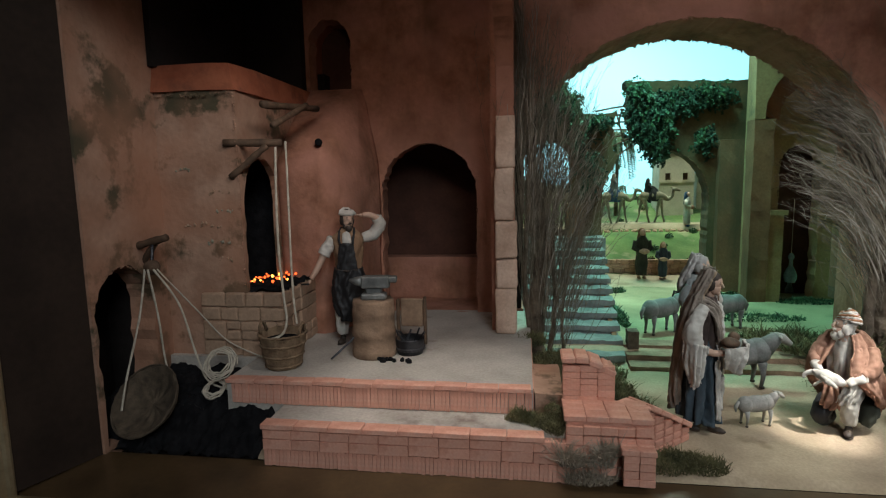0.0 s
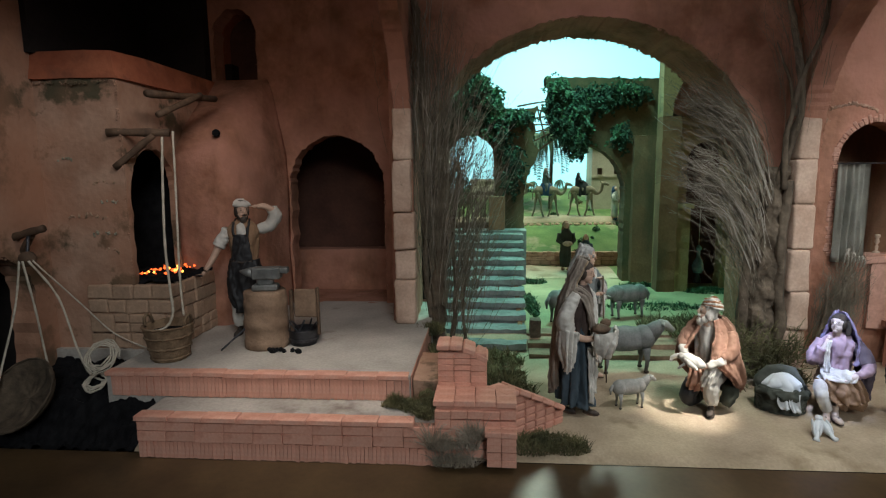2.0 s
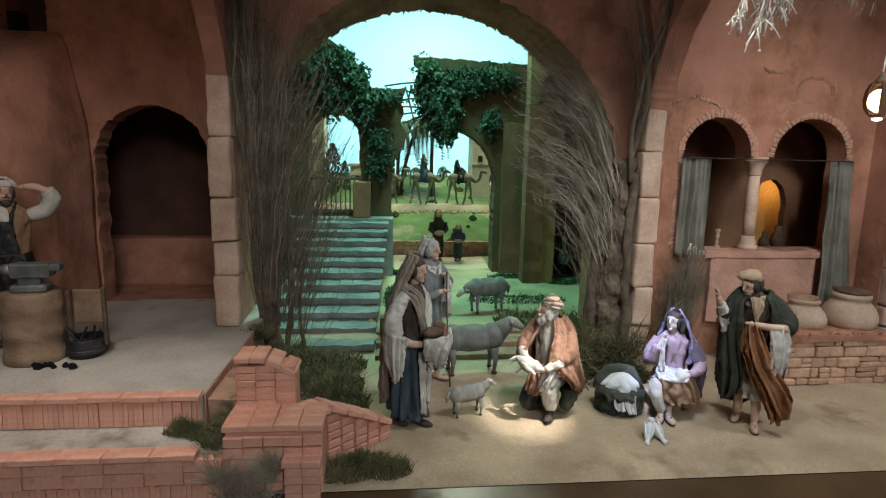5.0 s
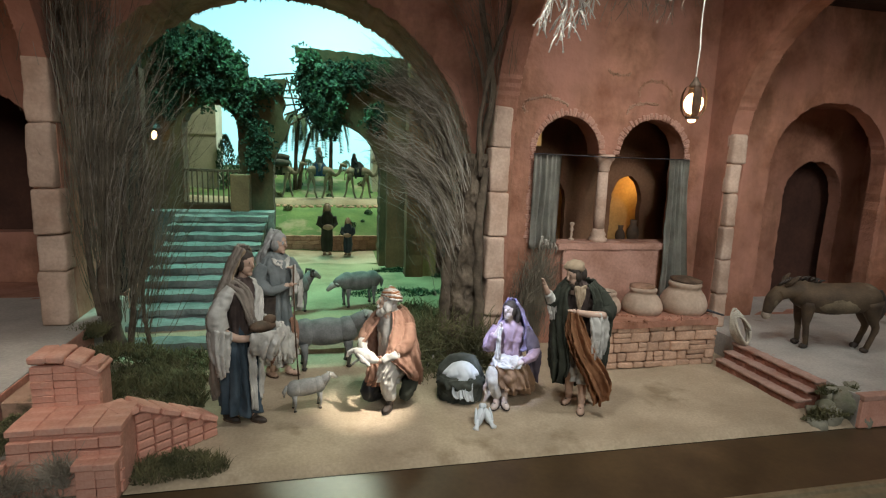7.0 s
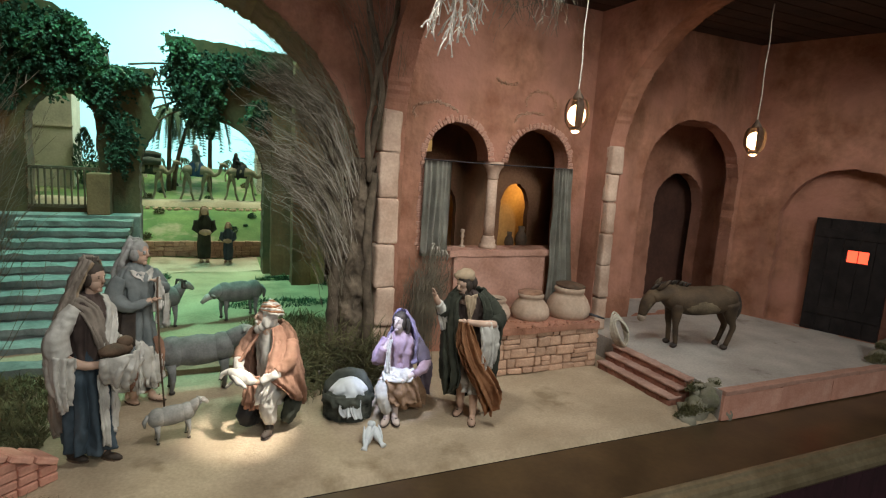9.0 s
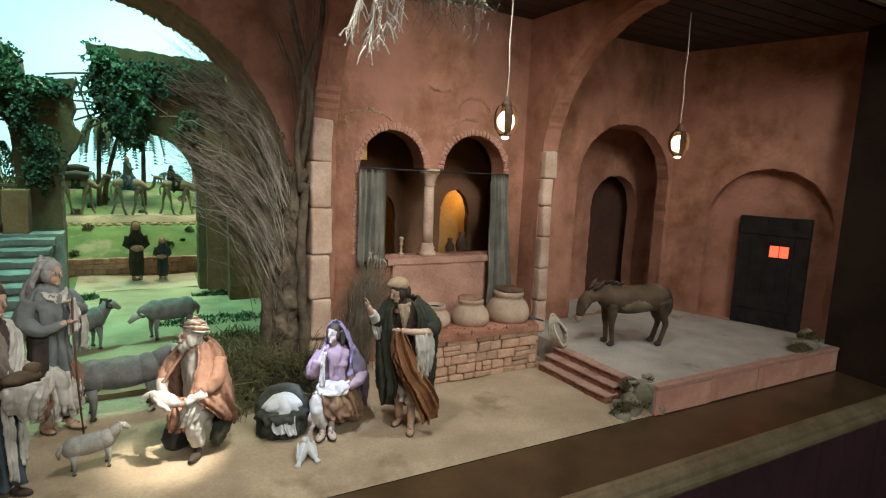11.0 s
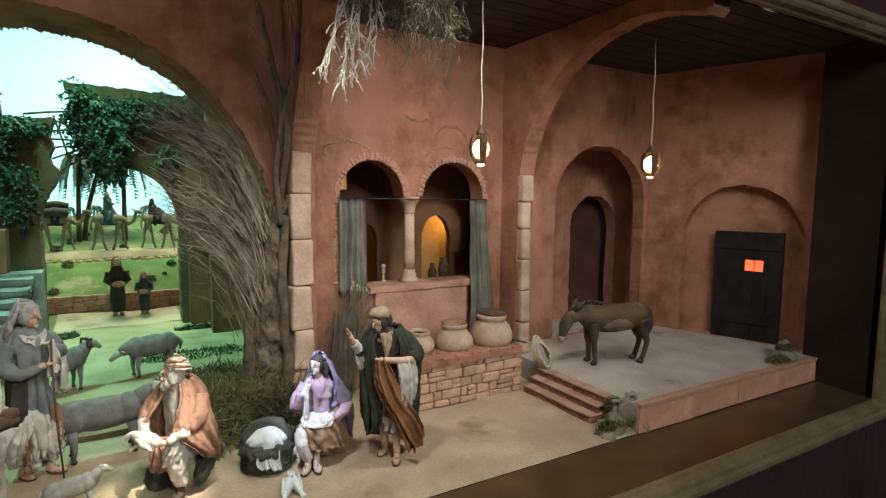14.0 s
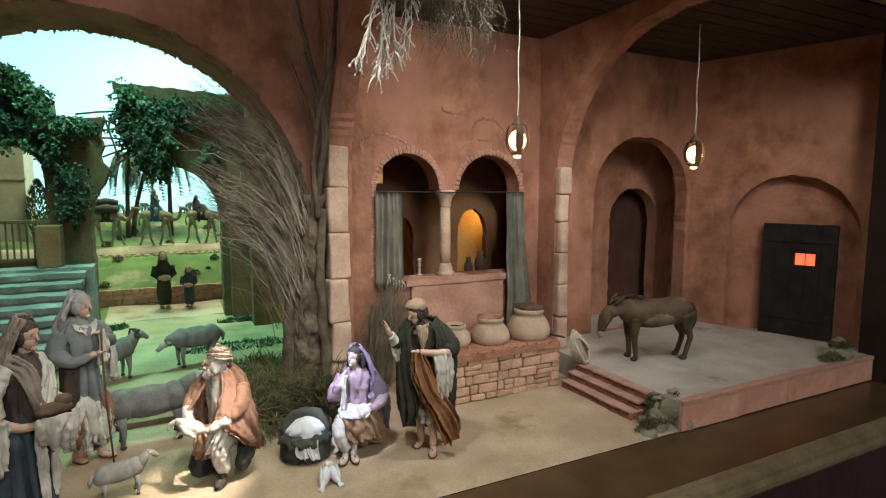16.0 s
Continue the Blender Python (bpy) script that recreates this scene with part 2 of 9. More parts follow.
BLACK_CLOTH = material("black_leather", (0.007, 0.007, 0.008), (0.018, 0.017, 0.019), 24, 0.6, 0, 0.3, 300, depth=0.0008, grit=0.12)
BROWN_CLOTH = material("russet_cloth", (0.20, 0.100, 0.062), (0.37, 0.205, 0.140), 24, 0.95, 0, 0.4, 300, depth=0.0008, grit=0.12)
OCHRE_CLOTH = material("ochre_brown_cloth", (0.20, 0.115, 0.06), (0.30, 0.185, 0.11), 24, 0.95, 0, 0.4, 300, depth=0.0008, grit=0.12)
VIOLET_CLOTH = material("violet_cloth", (0.20, 0.165, 0.29), (0.34, 0.29, 0.43), 24, 0.9, 0, 0.4, 300, depth=0.0008, grit=0.12)
MAUVE_CLOTH = material("mauve_cloth", (0.29, 0.195, 0.245), (0.43, 0.305, 0.36), 24, 0.9, 0, 0.4, 300, depth=0.0008, grit=0.12)
GREEN_CLOTH = material("dark_green_cloth", (0.020, 0.022, 0.015), (0.05, 0.053, 0.036), 24, 0.95, 0, 0.4, 300, depth=0.0008, grit=0.12)
RUST_CLOTH = material("rust_cloth", (0.21, 0.088, 0.036), (0.36, 0.165, 0.075), 24, 0.95, 0, 0.4, 300, depth=0.0008, grit=0.12)
TAN_CLOTH = material("tan_cloth", (0.26, 0.185, 0.115), (0.40, 0.30, 0.20), 24, 0.95, 0, 0.4, 300, depth=0.0008, grit=0.12)
SLATE_CLOTH = material("pale_slate_cloth", (0.11, 0.125, 0.125), (0.23, 0.245, 0.24), 24, 0.95, 0, 0.4, 300, depth=0.0008, grit=0.12)
PLUM_BROWN_CLOTH = material("dark_brown_cloth", (0.045, 0.030, 0.026), (0.090, 0.062, 0.052), 24, 0.95, 0, 0.4, 300, depth=0.0008, grit=0.12)
PALE_GREY_CLOTH = material("pale_grey_cloth", (0.26, 0.25, 0.235), (0.44, 0.43, 0.41), 40, 0.95, 0, 0.4, 300, depth=0.0008, grit=0.12)
DUSK_CLOTH = material("dusky_plum_cloth", (0.085, 0.065, 0.085), (0.17, 0.135, 0.16), 24, 0.95, 0, 0.4, 300, depth=0.0008, grit=0.12)
MOSS_CLOTH = material("mossy_cloth", (0.030, 0.034, 0.026), (0.095, 0.10, 0.080), 34, 0.95, 0, 0.6, 300, depth=0.001, grit=0.2)
# white with the faint blue of the cool spot put into it
LINEN = material("cool_tinted_linen", (0.58, 0.60, 0.62), (0.76, 0.78, 0.80), 24, 0.9, 0, 0.3, 300, depth=0.0008, grit=0.12)
TEAL_CLOTH = material("deep_blue_cloth", (0.02, 0.05, 0.11), (0.05, 0.10, 0.19), 24, 0.95, 0, 0.4, 300, depth=0.0008, grit=0.12)
WOOL = material("grey_wool", (0.115, 0.115, 0.11), (0.20, 0.20, 0.19), 50, 0.98, 0, 0.5, 300, None, 6, 0.55, 0, 0.002)
PALE_WOOL = material("pale_wool", (0.25, 0.24, 0.215), (0.38, 0.36, 0.33), 50, 0.98, 0, 0.5, 300, None, 6, 0.55, 0, 0.002)
HIDE = material("donkey_hide", (0.044, 0.027, 0.015), (0.13, 0.085, 0.046), 22, 0.8, 0, 0.5, 300, (0.23, 0.185, 0.125), 13, 0.53, 0, 0.002, soft=0.2)
TAN_HIDE = material("dun_flank", (0.085, 0.062, 0.037), (0.21, 0.158, 0.096), 30, 0.85, 0, 0.5, 300, (0.07, 0.052, 0.034), 20, 0.55, soft=0.2)
PALE_HIDE = material("pale_muzzle", (0.28, 0.22, 0.16), (0.40, 0.32, 0.25), 22, 0.8, 0, 0.4, 300)
CAMEL = material("camel_hide", (0.20, 0.165, 0.11), (0.34, 0.285, 0.20), 40, 0.9, 0, 0.4, 300)
PALM = material("palm_leaf", (0.035, 0.075, 0.04), (0.085, 0.14, 0.075), 40, 0.7, 0, 0.0, 200)
HOUSE = material("pale_house", (0.50, 0.46, 0.36), (0.66, 0.60, 0.48), 14, 0.9, 0, 0.4, 120)
EMBER = glow("ember", (1.0, 0.13, 0.02), 2.2)
EMBER_HOT = glow("hot_ember", (1.0, 0.42, 0.06), 3.6)
BULB = glow("lantern_bulb", (1.0, 0.62, 0.30), 9.0)
RED_GLASS = glow("red_lit_glass", (1.0, 0.085, 0.035), 2.2)
SKY = glow("sky_cloth", (0.46, 0.88, 0.96), 0.90)
# the warm light of the far chamber is put into this colour
AMBER_LIT = material("amber_lit_wall", (0.45, 0.26, 0.09), (0.60, 0.36, 0.13), 12, 0.9, 0, 0.4, 120)

# ---- mesh helpers ----
rng = random.Random(7)


def mesh_of(bm, name, mats, smooth=False):
    me = bpy.data.meshes.new(name)
    bmesh.ops.recalc_face_normals(bm, faces=bm.faces[:])
    bm.to_mesh(me)
    bm.free()
    for m in (mats if isinstance(mats, (list, tuple)) else [mats]):
        me.materials.append(m)
    if smooth:
        me.polygons.foreach_set("use_smooth", [True] * len(me.polygons))
    return me


def part(name, bm, mat, parent=None, label="", smooth=False):
    ob = new(name, mesh_of(bm, name, mat, smooth))
    if parent is not None:
        ob.parent = parent
    if label:
        ob["label"] = label
    return ob


def thing(name, label, category, group="", kind="", at=None):
    ob = new(name)
    if at is not None:
        ob.matrix_basis = at
    return tagged(ob, label, category, group, kind)


def piece(name, me, parent, m):
    ob = new(name, me)
    ob.parent = parent
    ob.matrix_basis = m
    return ob


def box(x0, x1, y0, y1, z0, z1, bevel=0.0, bm=None, seg=1):
    bm = bm or bmesh.new()
    made = bmesh.ops.create_cube(bm, size=1.0, matrix=Matrix.LocRotScale(((x0 + x1) / 2, (y0 + y1) / 2, (z0 + z1) / 2), None, (x1 - x0, y1 - y0, z1 - z0)))
    if bevel:
        edges = list({e for v in made["verts"] for e in v.link_edges})
        bmesh.ops.bevel(bm, geom=edges, offset=bevel, segments=seg, affect="EDGES", profile=0.5)
    return bm


def rough(bm, amount, scale=30.0, seed=0.0):
    for v in bm.verts:
        v.co += noise.noise_vector(v.co * scale + Vector((seed, seed * 1.7, 0))) * amount
    return bm


def fine_box(x0, x1, y0, y1, z0, z1, step, amount, scale=30.0, seed=0.0):
    """A box cut into cells of about step, with an uneven surface."""
    bm = box(x0, x1, y0, y1, z0, z1)
    for axis, lo, hi in ((0, x0, x1), (1, y0, y1), (2, z0, z1)):
        for i in range(1, max(1, round((hi - lo) / step))):
            co = [0, 0, 0]
            co[axis] = lo + (hi - lo) * i / max(1, round((hi - lo) / step))
            no = [0, 0, 0]
            no[axis] = 1
            bmesh.ops.bisect_plane(bm, geom=bm.verts[:] + bm.edges[:] + bm.faces[:], plane_co=co, plane_no=no)
    return rough(bm, amount, scale, seed)


def arch_loop(cx, half, base, spring, rise, n=18, jitter=0.0, seed=1):
    r = random.Random(seed)
    j = lambda: r.uniform(-jitter, jitter)
    pts = [(cx - half, base)]
    k = max(2, int((spring - base) / 0.02)) if jitter else 1
    pts += [(cx - half + j(), base + (spring - base) * i / k) for i in range(1, k)]
    for i in range(n + 1):
        a = math.pi - math.pi * i / n
        pts.append((cx + (half + j()) * math.cos(a), spring + (rise + j()) * math.sin(a)))
    pts += [(cx + half + j(), base + (spring - base) * i / k) for i in range(k - 1, 0, -1)]
    pts.append((cx + half, base))
    return pts


def slab(loops, depth, axis="y", at=0.0):
    """A wall from an outline and its holes: in the plane y = at (u is x) or x = at (u is y), depth thick."""
    bm = bmesh.new()
    for loop in loops:
        vs = [bm.verts.new((u, v, 0)) for u, v in loop]
        for i in range(len(vs)):
            bm.edges.new((vs[i - 1], vs[i]))
    bmesh.ops.triangle_fill(bm, edges=bm.edges[:], use_beauty=True, use_dissolve=False)
    made = bmesh.ops.extrude_face_region(bm, geom=bm.faces[:])
    for v in made["geom"]:
        if isinstance(v, bmesh.types.BMVert):
            v.co.z += depth
    for v in bm.verts:
        u, h, w = v.co
        v.co = (u, at + w, h) if axis == "y" else (at + w, u, h)
    return bm


def rect(u0, u1, v0, v1):
    return [(u0, v0), (u1, v0), (u1, v1), (u0, v1)]


def tube(bm, pts, radii, seg=8, mat=0, cap=True):
    pts = [Vector(p) for p in pts]
    if not isinstance(radii, (list, tuple)):
        radii = [radii] * len(pts)
    rings, side = [], None
    for i, p in enumerate(pts):
        d = (pts[min(i + 1, len(pts) - 1)] - pts[max(i - 1, 0)]).normalized()
        if side is None:
            side = d.cross(Vector((0, 0, 1)) if abs(d.z) < 0.9 else Vector((1, 0, 0))).normalized()
        side = (side - d * side.dot(d)).normalized()
        up = d.cross(side)
        rings.append([bm.verts.new(p + (side * math.cos(2 * math.pi * k / seg) + up * math.sin(2 * math.pi * k / seg)) * radii[i]) for k in range(seg)])
    for a, b in zip(rings, rings[1:]):
        for k in range(seg):
            bm.faces.new((a[k], a[(k + 1) % seg], b[(k + 1) % seg], b[k])).material_index = mat
    if cap and seg > 2:
        bm.faces.new(rings[0]).material_index = mat
        bm.faces.new(rings[-1]).material_index = mat
    return bm


def loft(bm, rings, seg=20, mat=0, folds=0, amp=0.0, twist=0.0):
    """Stacked ellipses (x, y, z, rx, ry), with hanging folds."""
    made = []
    for i, (x, y, z, rx, ry) in enumerate(rings):
        ring = []
        for k in range(seg):
            a = 2 * math.pi * k / seg
            f = 1 + amp * math.sin(folds * a + twist * i) * (1 - 0.5 * i / len(rings)) if folds else 1
            ring.append(bm.verts.new((x + rx * f * math.cos(a), y + ry * f * math.sin(a), z)))
        made.append(ring)
    for a, b in zip(made, made[1:]):
        for k in range(seg):
            bm.faces.new((a[k], a[(k + 1) % seg], b[(k + 1) % seg], b[k])).material_index = mat
    bm.faces.new(made[0]).material_index = mat
    bm.faces.new(made[-1]).material_index = mat
    return bm


def ball(bm, c, r, mat=0, seg=14, turn=None):
    r = r if isinstance(r, (tuple, list)) else (r, r, r)
    m = Matrix.LocRotScale(c, Euler([radians(a) for a in turn]) if turn else None, r)
    made = bmesh.ops.create_uvsphere(bm, u_segments=seg, v_segments=max(6, seg * 2 // 3), radius=1.0, matrix=m)
    for f in {f for v in made["verts"] for f in v.link_faces}:
        f.material_index = mat
    return bm


def lathe(profile, seg=24):
    bm = bmesh.new()
    rings = [[bm.verts.new((r * math.cos(2 * math.pi * k / seg), r * math.sin(2 * math.pi * k / seg), z)) for k in range(seg)] for r, z in profile]
    for a, b in zip(rings, rings[1:]):
        for k in range(seg):
            bm.faces.new((a[k], a[(k + 1) % seg], b[(k + 1) % seg], b[k]))
    bm.faces.new(rings[0])
    if profile[-1][0] < 0.9 * max(p[0] for p in profile) or True:
        bm.faces.new(rings[-1])
    return bm


def grid(x0, x1, y0, y1, nx, ny, height):
    bm = bmesh.new()
    vs = [[bm.verts.new((x0 + (x1 - x0) * i / nx, y0 + (y1 - y0) * j / ny, height(x0 + (x1 - x0) * i / nx, y0 + (y1 - y0) * j / ny))) for i in range(nx + 1)] for j in range(ny + 1)]
    for j in range(ny):
        for i in range(nx):
            bm.faces.new((vs[j][i], vs[j][i + 1], vs[j + 1][i + 1], vs[j + 1][i]))
    return bm


def smoothstep(a, b, x):
    t = min(1, max(0, (x - a) / (b - a)))
    return t * t * (3 - 2 * t)


def spline(P, t):
    """A smooth curve through the points, t from 0 to 1."""
    P = [Vector(p) for p in P]
    n = len(P) - 1
    f = min(t * n, n - 1e-6)
    i, t = int(f), f - int(f)
    p0, p1, p2, p3 = P[max(i - 1, 0)], P[i], P[i + 1], P[min(i + 2, n)]
    return 0.5 * (2 * p1 + (p2 - p0) * t + (2 * p0 - 5 * p1 + 4 * p2 - p3) * t * t + (3 * p1 - p0 - 3 * p2 + p3) * t ** 3)

# ---- the setting ----
def struct(name, bm, mat, label, category, smooth=False):
    return tagged(part(name, bm, mat, None, "", smooth), label, category, "", "structure")


def crumbs(name, label, pts, out, size, seed, mat=None, count=4, push=0.5):
    """Small broken bits of plaster and brick along an edge; out is the way they face."""
    r = random.Random(seed)
    P = [Vector(p) for p in pts]
    verts, faces = [], []
    out = Vector(out)
    for a, b in zip(P, P[1:]):
        n = max(1, round((b - a).length / size * count * 0.5))
        for i in range(n):
            c = a.lerp(b, r.random()) + out * size * r.uniform(-0.2, push) + Vector((r.gauss(0, 1), r.gauss(0, 0.4), r.gauss(0, 1))) * size * 0.22
            s = size * r.uniform(0.25, 0.75)
            turn = Euler((r.uniform(0, 3), r.uniform(0, 3), r.uniform(0, 3))).to_matrix()
            k = len(verts)
            for q in ((1, 0, 0), (-1, 0, 0), (0, 0.8, 0), (0, -0.8, 0), (0, 0, 0.6), (0, 0, -0.6)):
                verts.append(c + turn @ (Vector(q) * s * r.uniform(0.7, 1.15)))
            for f in ((0, 2, 4), (2, 1, 4), (1, 3, 4), (3, 0, 4), (2, 0, 5), (1, 2, 5), (3, 1, 5), (0, 3, 5)):
                faces.append(tuple(k + q for q in f))
    me = bpy.data.meshes.new(name)
    me.from_pydata([tuple(v) for v in verts], [], faces)
    me.materials.append(mat or CRUMB)
    return tagged(new(name, me), label, "plaster", "", "structure")


def arc(cx, half, spring, rise, y, a0=0, a1=180, n=40, base=None):
    pts = [(cx + half * math.cos(radians(a0 + (a1 - a0) * i / n)), y, spring + rise * math.sin(radians(a0 + (a1 - a0) * i / n))) for i in range(n + 1)]
    if base is not None:
        pts = [(cx + half, y, base)] + pts + [(cx - half, y, base)]
    return pts


def ground_height(x, y):
    if y < 0.7735:
        return -0.0075
    rise = 0.030 * smoothstep(1.26, 1.32, y)
    return rise + 0.003 * noise.noise(Vector((x * 9, y * 9, 1))) + 0.0012 * noise.noise(Vector((x * 40, y * 40, 3)))


def land_height(x, y):
    z = 0.028 + 0.012 * smoothstep(2.0, 2.2, y)
    z += 0.045 * smoothstep(2.24, 2.27, y) + 0.085 * smoothstep(2.27, 2.58, y) + 0.03 * smoothstep(2.60, 2.63, y) + 0.115 * smoothstep(2.75, 3.45, y)
    return z + 0.008 * noise.noise(Vector((x * 5, y * 5, 7)))


struct("ground", grid(-0.42, 1.34, 0.772, 1.33, 130, 44, ground_height), SAND, "trodden sandy floor of the nativity scene", "ground", True)
struct("courtyard_ground", grid(-0.30, 1.20, 1.325, 2.02, 90, 42, ground_height), YARD, "mossy beaten earth of the inner courtyard", "ground", True)
struct("landscape", grid(-1.3, 2.6, 2.015, 3.56, 120, 70, land_height), GRASS, "green model hillside with sandy tracks", "landscape", True)
struct("backdrop", box(-2.6, 3.8, 3.56, 3.60, -0.2, 2.6), SKY, "pale luminous sky cloth behind the model hills", "backdrop")

# forge bay
jag = 0.0036
back = slab([[(-0.74, -0.02), (-0.03, -0.02), (-0.03, 1.0), (-0.74, 1.0)],
             arch_loop(-0.229, 0.117, 0.10, 0.398, 0.117, 44, jag, 3),
             arch_loop(-0.466, 0.052, 0.652, 0.762, 0.055, 14, jag, 4)], 0.05, "y", 1.33)
struct("wall_forge_back", back, TERRACOTTA, "rough terracotta plaster wall with an arched doorway", "wall")
struct("wall_forge_inner", box(-0.50, 0.0, 1.555, 1.60, 0, 0.6), SHADED_RED, "shade-coloured wall of the room behind the forge", "wall")
struct("ledge_forge_inner", fine_box(-0.48, -0.03, 1.50, 1.55, 0.05, 0.213, 0.05, 0.003), TERRACOTTA, "low red plaster ledge in the dark room", "ledge")
struct("floor_forge_inner", box(-0.50, 0.0, 1.38, 1.56, 0.05, 0.098), TERRACOTTA, "red earth floor of the back room", "floor")
struct("niche_lining", slab([rect(-0.545, -0.385, 0.625, 0.855), arch_loop(-0.466, 0.0525, 0.651, 0.762, 0.0555, 20)], 0.039, "y", 1.3805), RED_PLASTER, "red plaster lining of the small niche", "wall")
struct("wall_niche_back", box(-0.55, -0.39, 1.420, 1.44, 0.62, 0.86), SHADED_RED, "shade-coloured plaster back of the small niche", "wall")
left = slab([[(0.7615, -0.05), (1.36, -0.05), (1.36, 1.0), (0.7615, 1.0)], arch_loop(0.840, 0.070, 0.0, 0.222, 0.068, 24, jag, 5)], -0.05, "x", -0.680)
struct("wall_forge_left", left, GREY_PLASTER, "weathered plaster side wall with a low dark opening", "wall")
# black panel puts the shade of the low recess into colour
struct("recess_left", box(-0.86, -0.82, 0.74, 0.99, -0.05, 0.36), BLACK_PANEL, "black panel for the unlit depth of the low opening", "wall")
struct("wall_forge_right", slab([[(1.17, -0.02), (1.33, -0.02), (1.33, 1.0), (1.17, 1.0)]], -0.045, "x", -0.022), TERRACOTTA, "terracotta side wall of the forge bay", "wall")

# chimney breast with its hood
breast = slab([[(-0.70, 0.0), (-0.520, 0.0), (-0.520, 0.60), (-0.70, 0.60)]], 0.008, "y", 0.958)
for cut in (0.12, 0.24, 0.36, 0.48, 0.56):
    bmesh.ops.bisect_plane(breast, geom=breast.verts[:] + breast.edges[:] + breast.faces[:], plane_co=(0, 0, cut), plane_no=(0, 0, 1))
struct("chimney_breast", rough(breast, 0.004, 14), GREY_PLASTER, "weathered grey plaster chimney breast of the forge", "wall")
hood = bmesh.new()
lower = [(-0.71, 0.953), (-0.515, 0.953), (-0.505, 1.332), (-0.71, 1.332)]
upper = [(-0.71, 0.958), (-0.528, 0.958), (-0.514, 1.332), (-0.71, 1.332)]
va = [hood.verts.new((x, y, 0.598)) for x, y in lower]
vb = [hood.verts.new((x, y, 0.648)) for x, y in upper]
for i in range(4):
    hood.faces.new((va[i - 1], va[i], vb[i], vb[i - 1]))
hood.faces.new(va)
hood.faces.new(vb)
bmesh.ops.subdivide_edges(hood, edges=hood.edges[:], cuts=3, use_grid_fill=True)
struct("chimney_hood", rough(hood, 0.004, 24), RED_PLASTER, "sloping red hood ledge over the forge", "hood")
cheek = bmesh.new()
plan = [(-0.5195, 1.12), (-0.425, 1.115), (-0.405, 1.135), (-0.368, 1.22), (-0.350, 1.331), (-0.5195, 1.331)]
low_, high_ = [[cheek.verts.new((x, y, z)) for x, y in plan] for z in (0.05, 0.650)]
for i in range(6):
    cheek.faces.new((low_[i - 1], low_[i], high_[i], high_[i - 1]))
cheek.faces.new(low_)
cheek.faces.new(high_)
for k in range(1, 15):
    bmesh.ops.bisect_plane(cheek, geom=cheek.verts[:] + cheek.edges[:] + cheek.faces[:], plane_co=(0, 0, 0.05 + 0.0468 * k), plane_no=(0, 0, 1))
for k in range(1, 14):
    bmesh.ops.bisect_plane(cheek, geom=cheek.verts[:] + cheek.edges[:] + cheek.faces[:], plane_co=(-0.52 + 0.0125 * k, 0, 0), plane_no=(1, 0, 0))
    bmesh.ops.bisect_plane(cheek, geom=cheek.verts[:] + cheek.edges[:] + cheek.faces[:], plane_co=(0, 1.11 + 0.016 * k, 0), plane_no=(0, 1, 0))
for v in cheek.verts:
    f = min(1, max(0, (v.co.z - 0.45) / 0.20)) ** 1.5
    v.co.y += (1.329 - v.co.y) * f * 0.97
    v.co.x += (-0.50 - v.co.x) * f * 0.25 if v.co.x > -0.48 else 0
# black sheets stand for the unlit void above the hood
struct("chimney_shaft_back", box(-0.680, -0.528, 1.300, 1.329, 0.645, 1.0), BLACK_PANEL, "black panel for the unlit void of the open chimney", "wall")
struct("chimney_shaft_side", box(-0.6795, -0.668, 0.948, 1.300, 0.645, 1.0), BLACK_PANEL, "black side panel for the unlit void of the open chimney", "wall")
# sides and top added to keep courtyard light out; black stands for shade
struct("wall_forge_inner_right", box(-0.03, -0.005, 1.381, 1.60, 0.0, 0.7), BLACK_PANEL, "black panel closing the side of the back room", "wall")
struct("wall_forge_inner_left", box(-0.52, -0.50, 1.381, 1.60, 0.0, 0.7), BLACK_PANEL, "black panel closing the side of the back room", "wall")
struct("ceiling_forge_inner", box(-0.52, -0.005, 1.381, 1.60, 0.60, 0.615), BLACK_PANEL, "black panel closing the top of the back room", "ceiling")
struct("forge_cheek", rough(rough(cheek, 0.005, 12, 2), 0.0012, 60, 5), TERRACOTTA, "smoke-stained plaster cheek beside the fire", "wall", True)
cheek_side = slab([rect(0.966, 1.33, 0.0, 0.60), arch_loop(1.046, 0.074, 0.20, 0.395, 0.082, 26, 0.003, 8)], -0.014, "x", -0.520)
struct("chimney_side", cheek_side, GREY_PLASTER, "plastered side of the chimney breast with the arched fire opening", "wall")
# black liners hold both soot and the unlit dark of the opening
struct("fire_lining", box(-0.676, -0.662, 0.967, 1.30, 0.05, 0.597), COAL, "lining of the fire opening, black for soot and shade", "wall")
struct("fire_roof", box(-0.676, -0.535, 0.967, 1.30, 0.52, 0.54), COAL, "throat of the chimney, black for soot and shade", "ceiling")
struct("fire_back", box(-0.676, -0.535, 1.16, 1.18, 0.05, 0.52), COAL, "back of the fire opening, black for soot and shade", "wall")

# forge floor and steps
struct("floor_forge_rear", fine_box(-0.70, -0.5005, 0.945, 1.345, -0.02, 0.100, 0.05, 0.0012, 20), FLOOR_GREY, "worn grey floor slab under the hearth", "floor")
struct("floor_forge", fine_box(-0.50, 0.015, 0.834, 1.345, -0.02, 0.100, 0.06, 0.0008, 20), FLOOR_GREY, "worn grey floor slab of the forge", "floor")
# arches that part the bays
def bay_arch(name, x0, thick, seed, label):
    cy, cz, ry, rz = 0.820, 0.455, 0.333, 0.314
    loop = [(1.26, -0.02), (1.26, 1.0), (0.664, 1.0), (0.664, 0.745)]
    r = random.Random(seed)
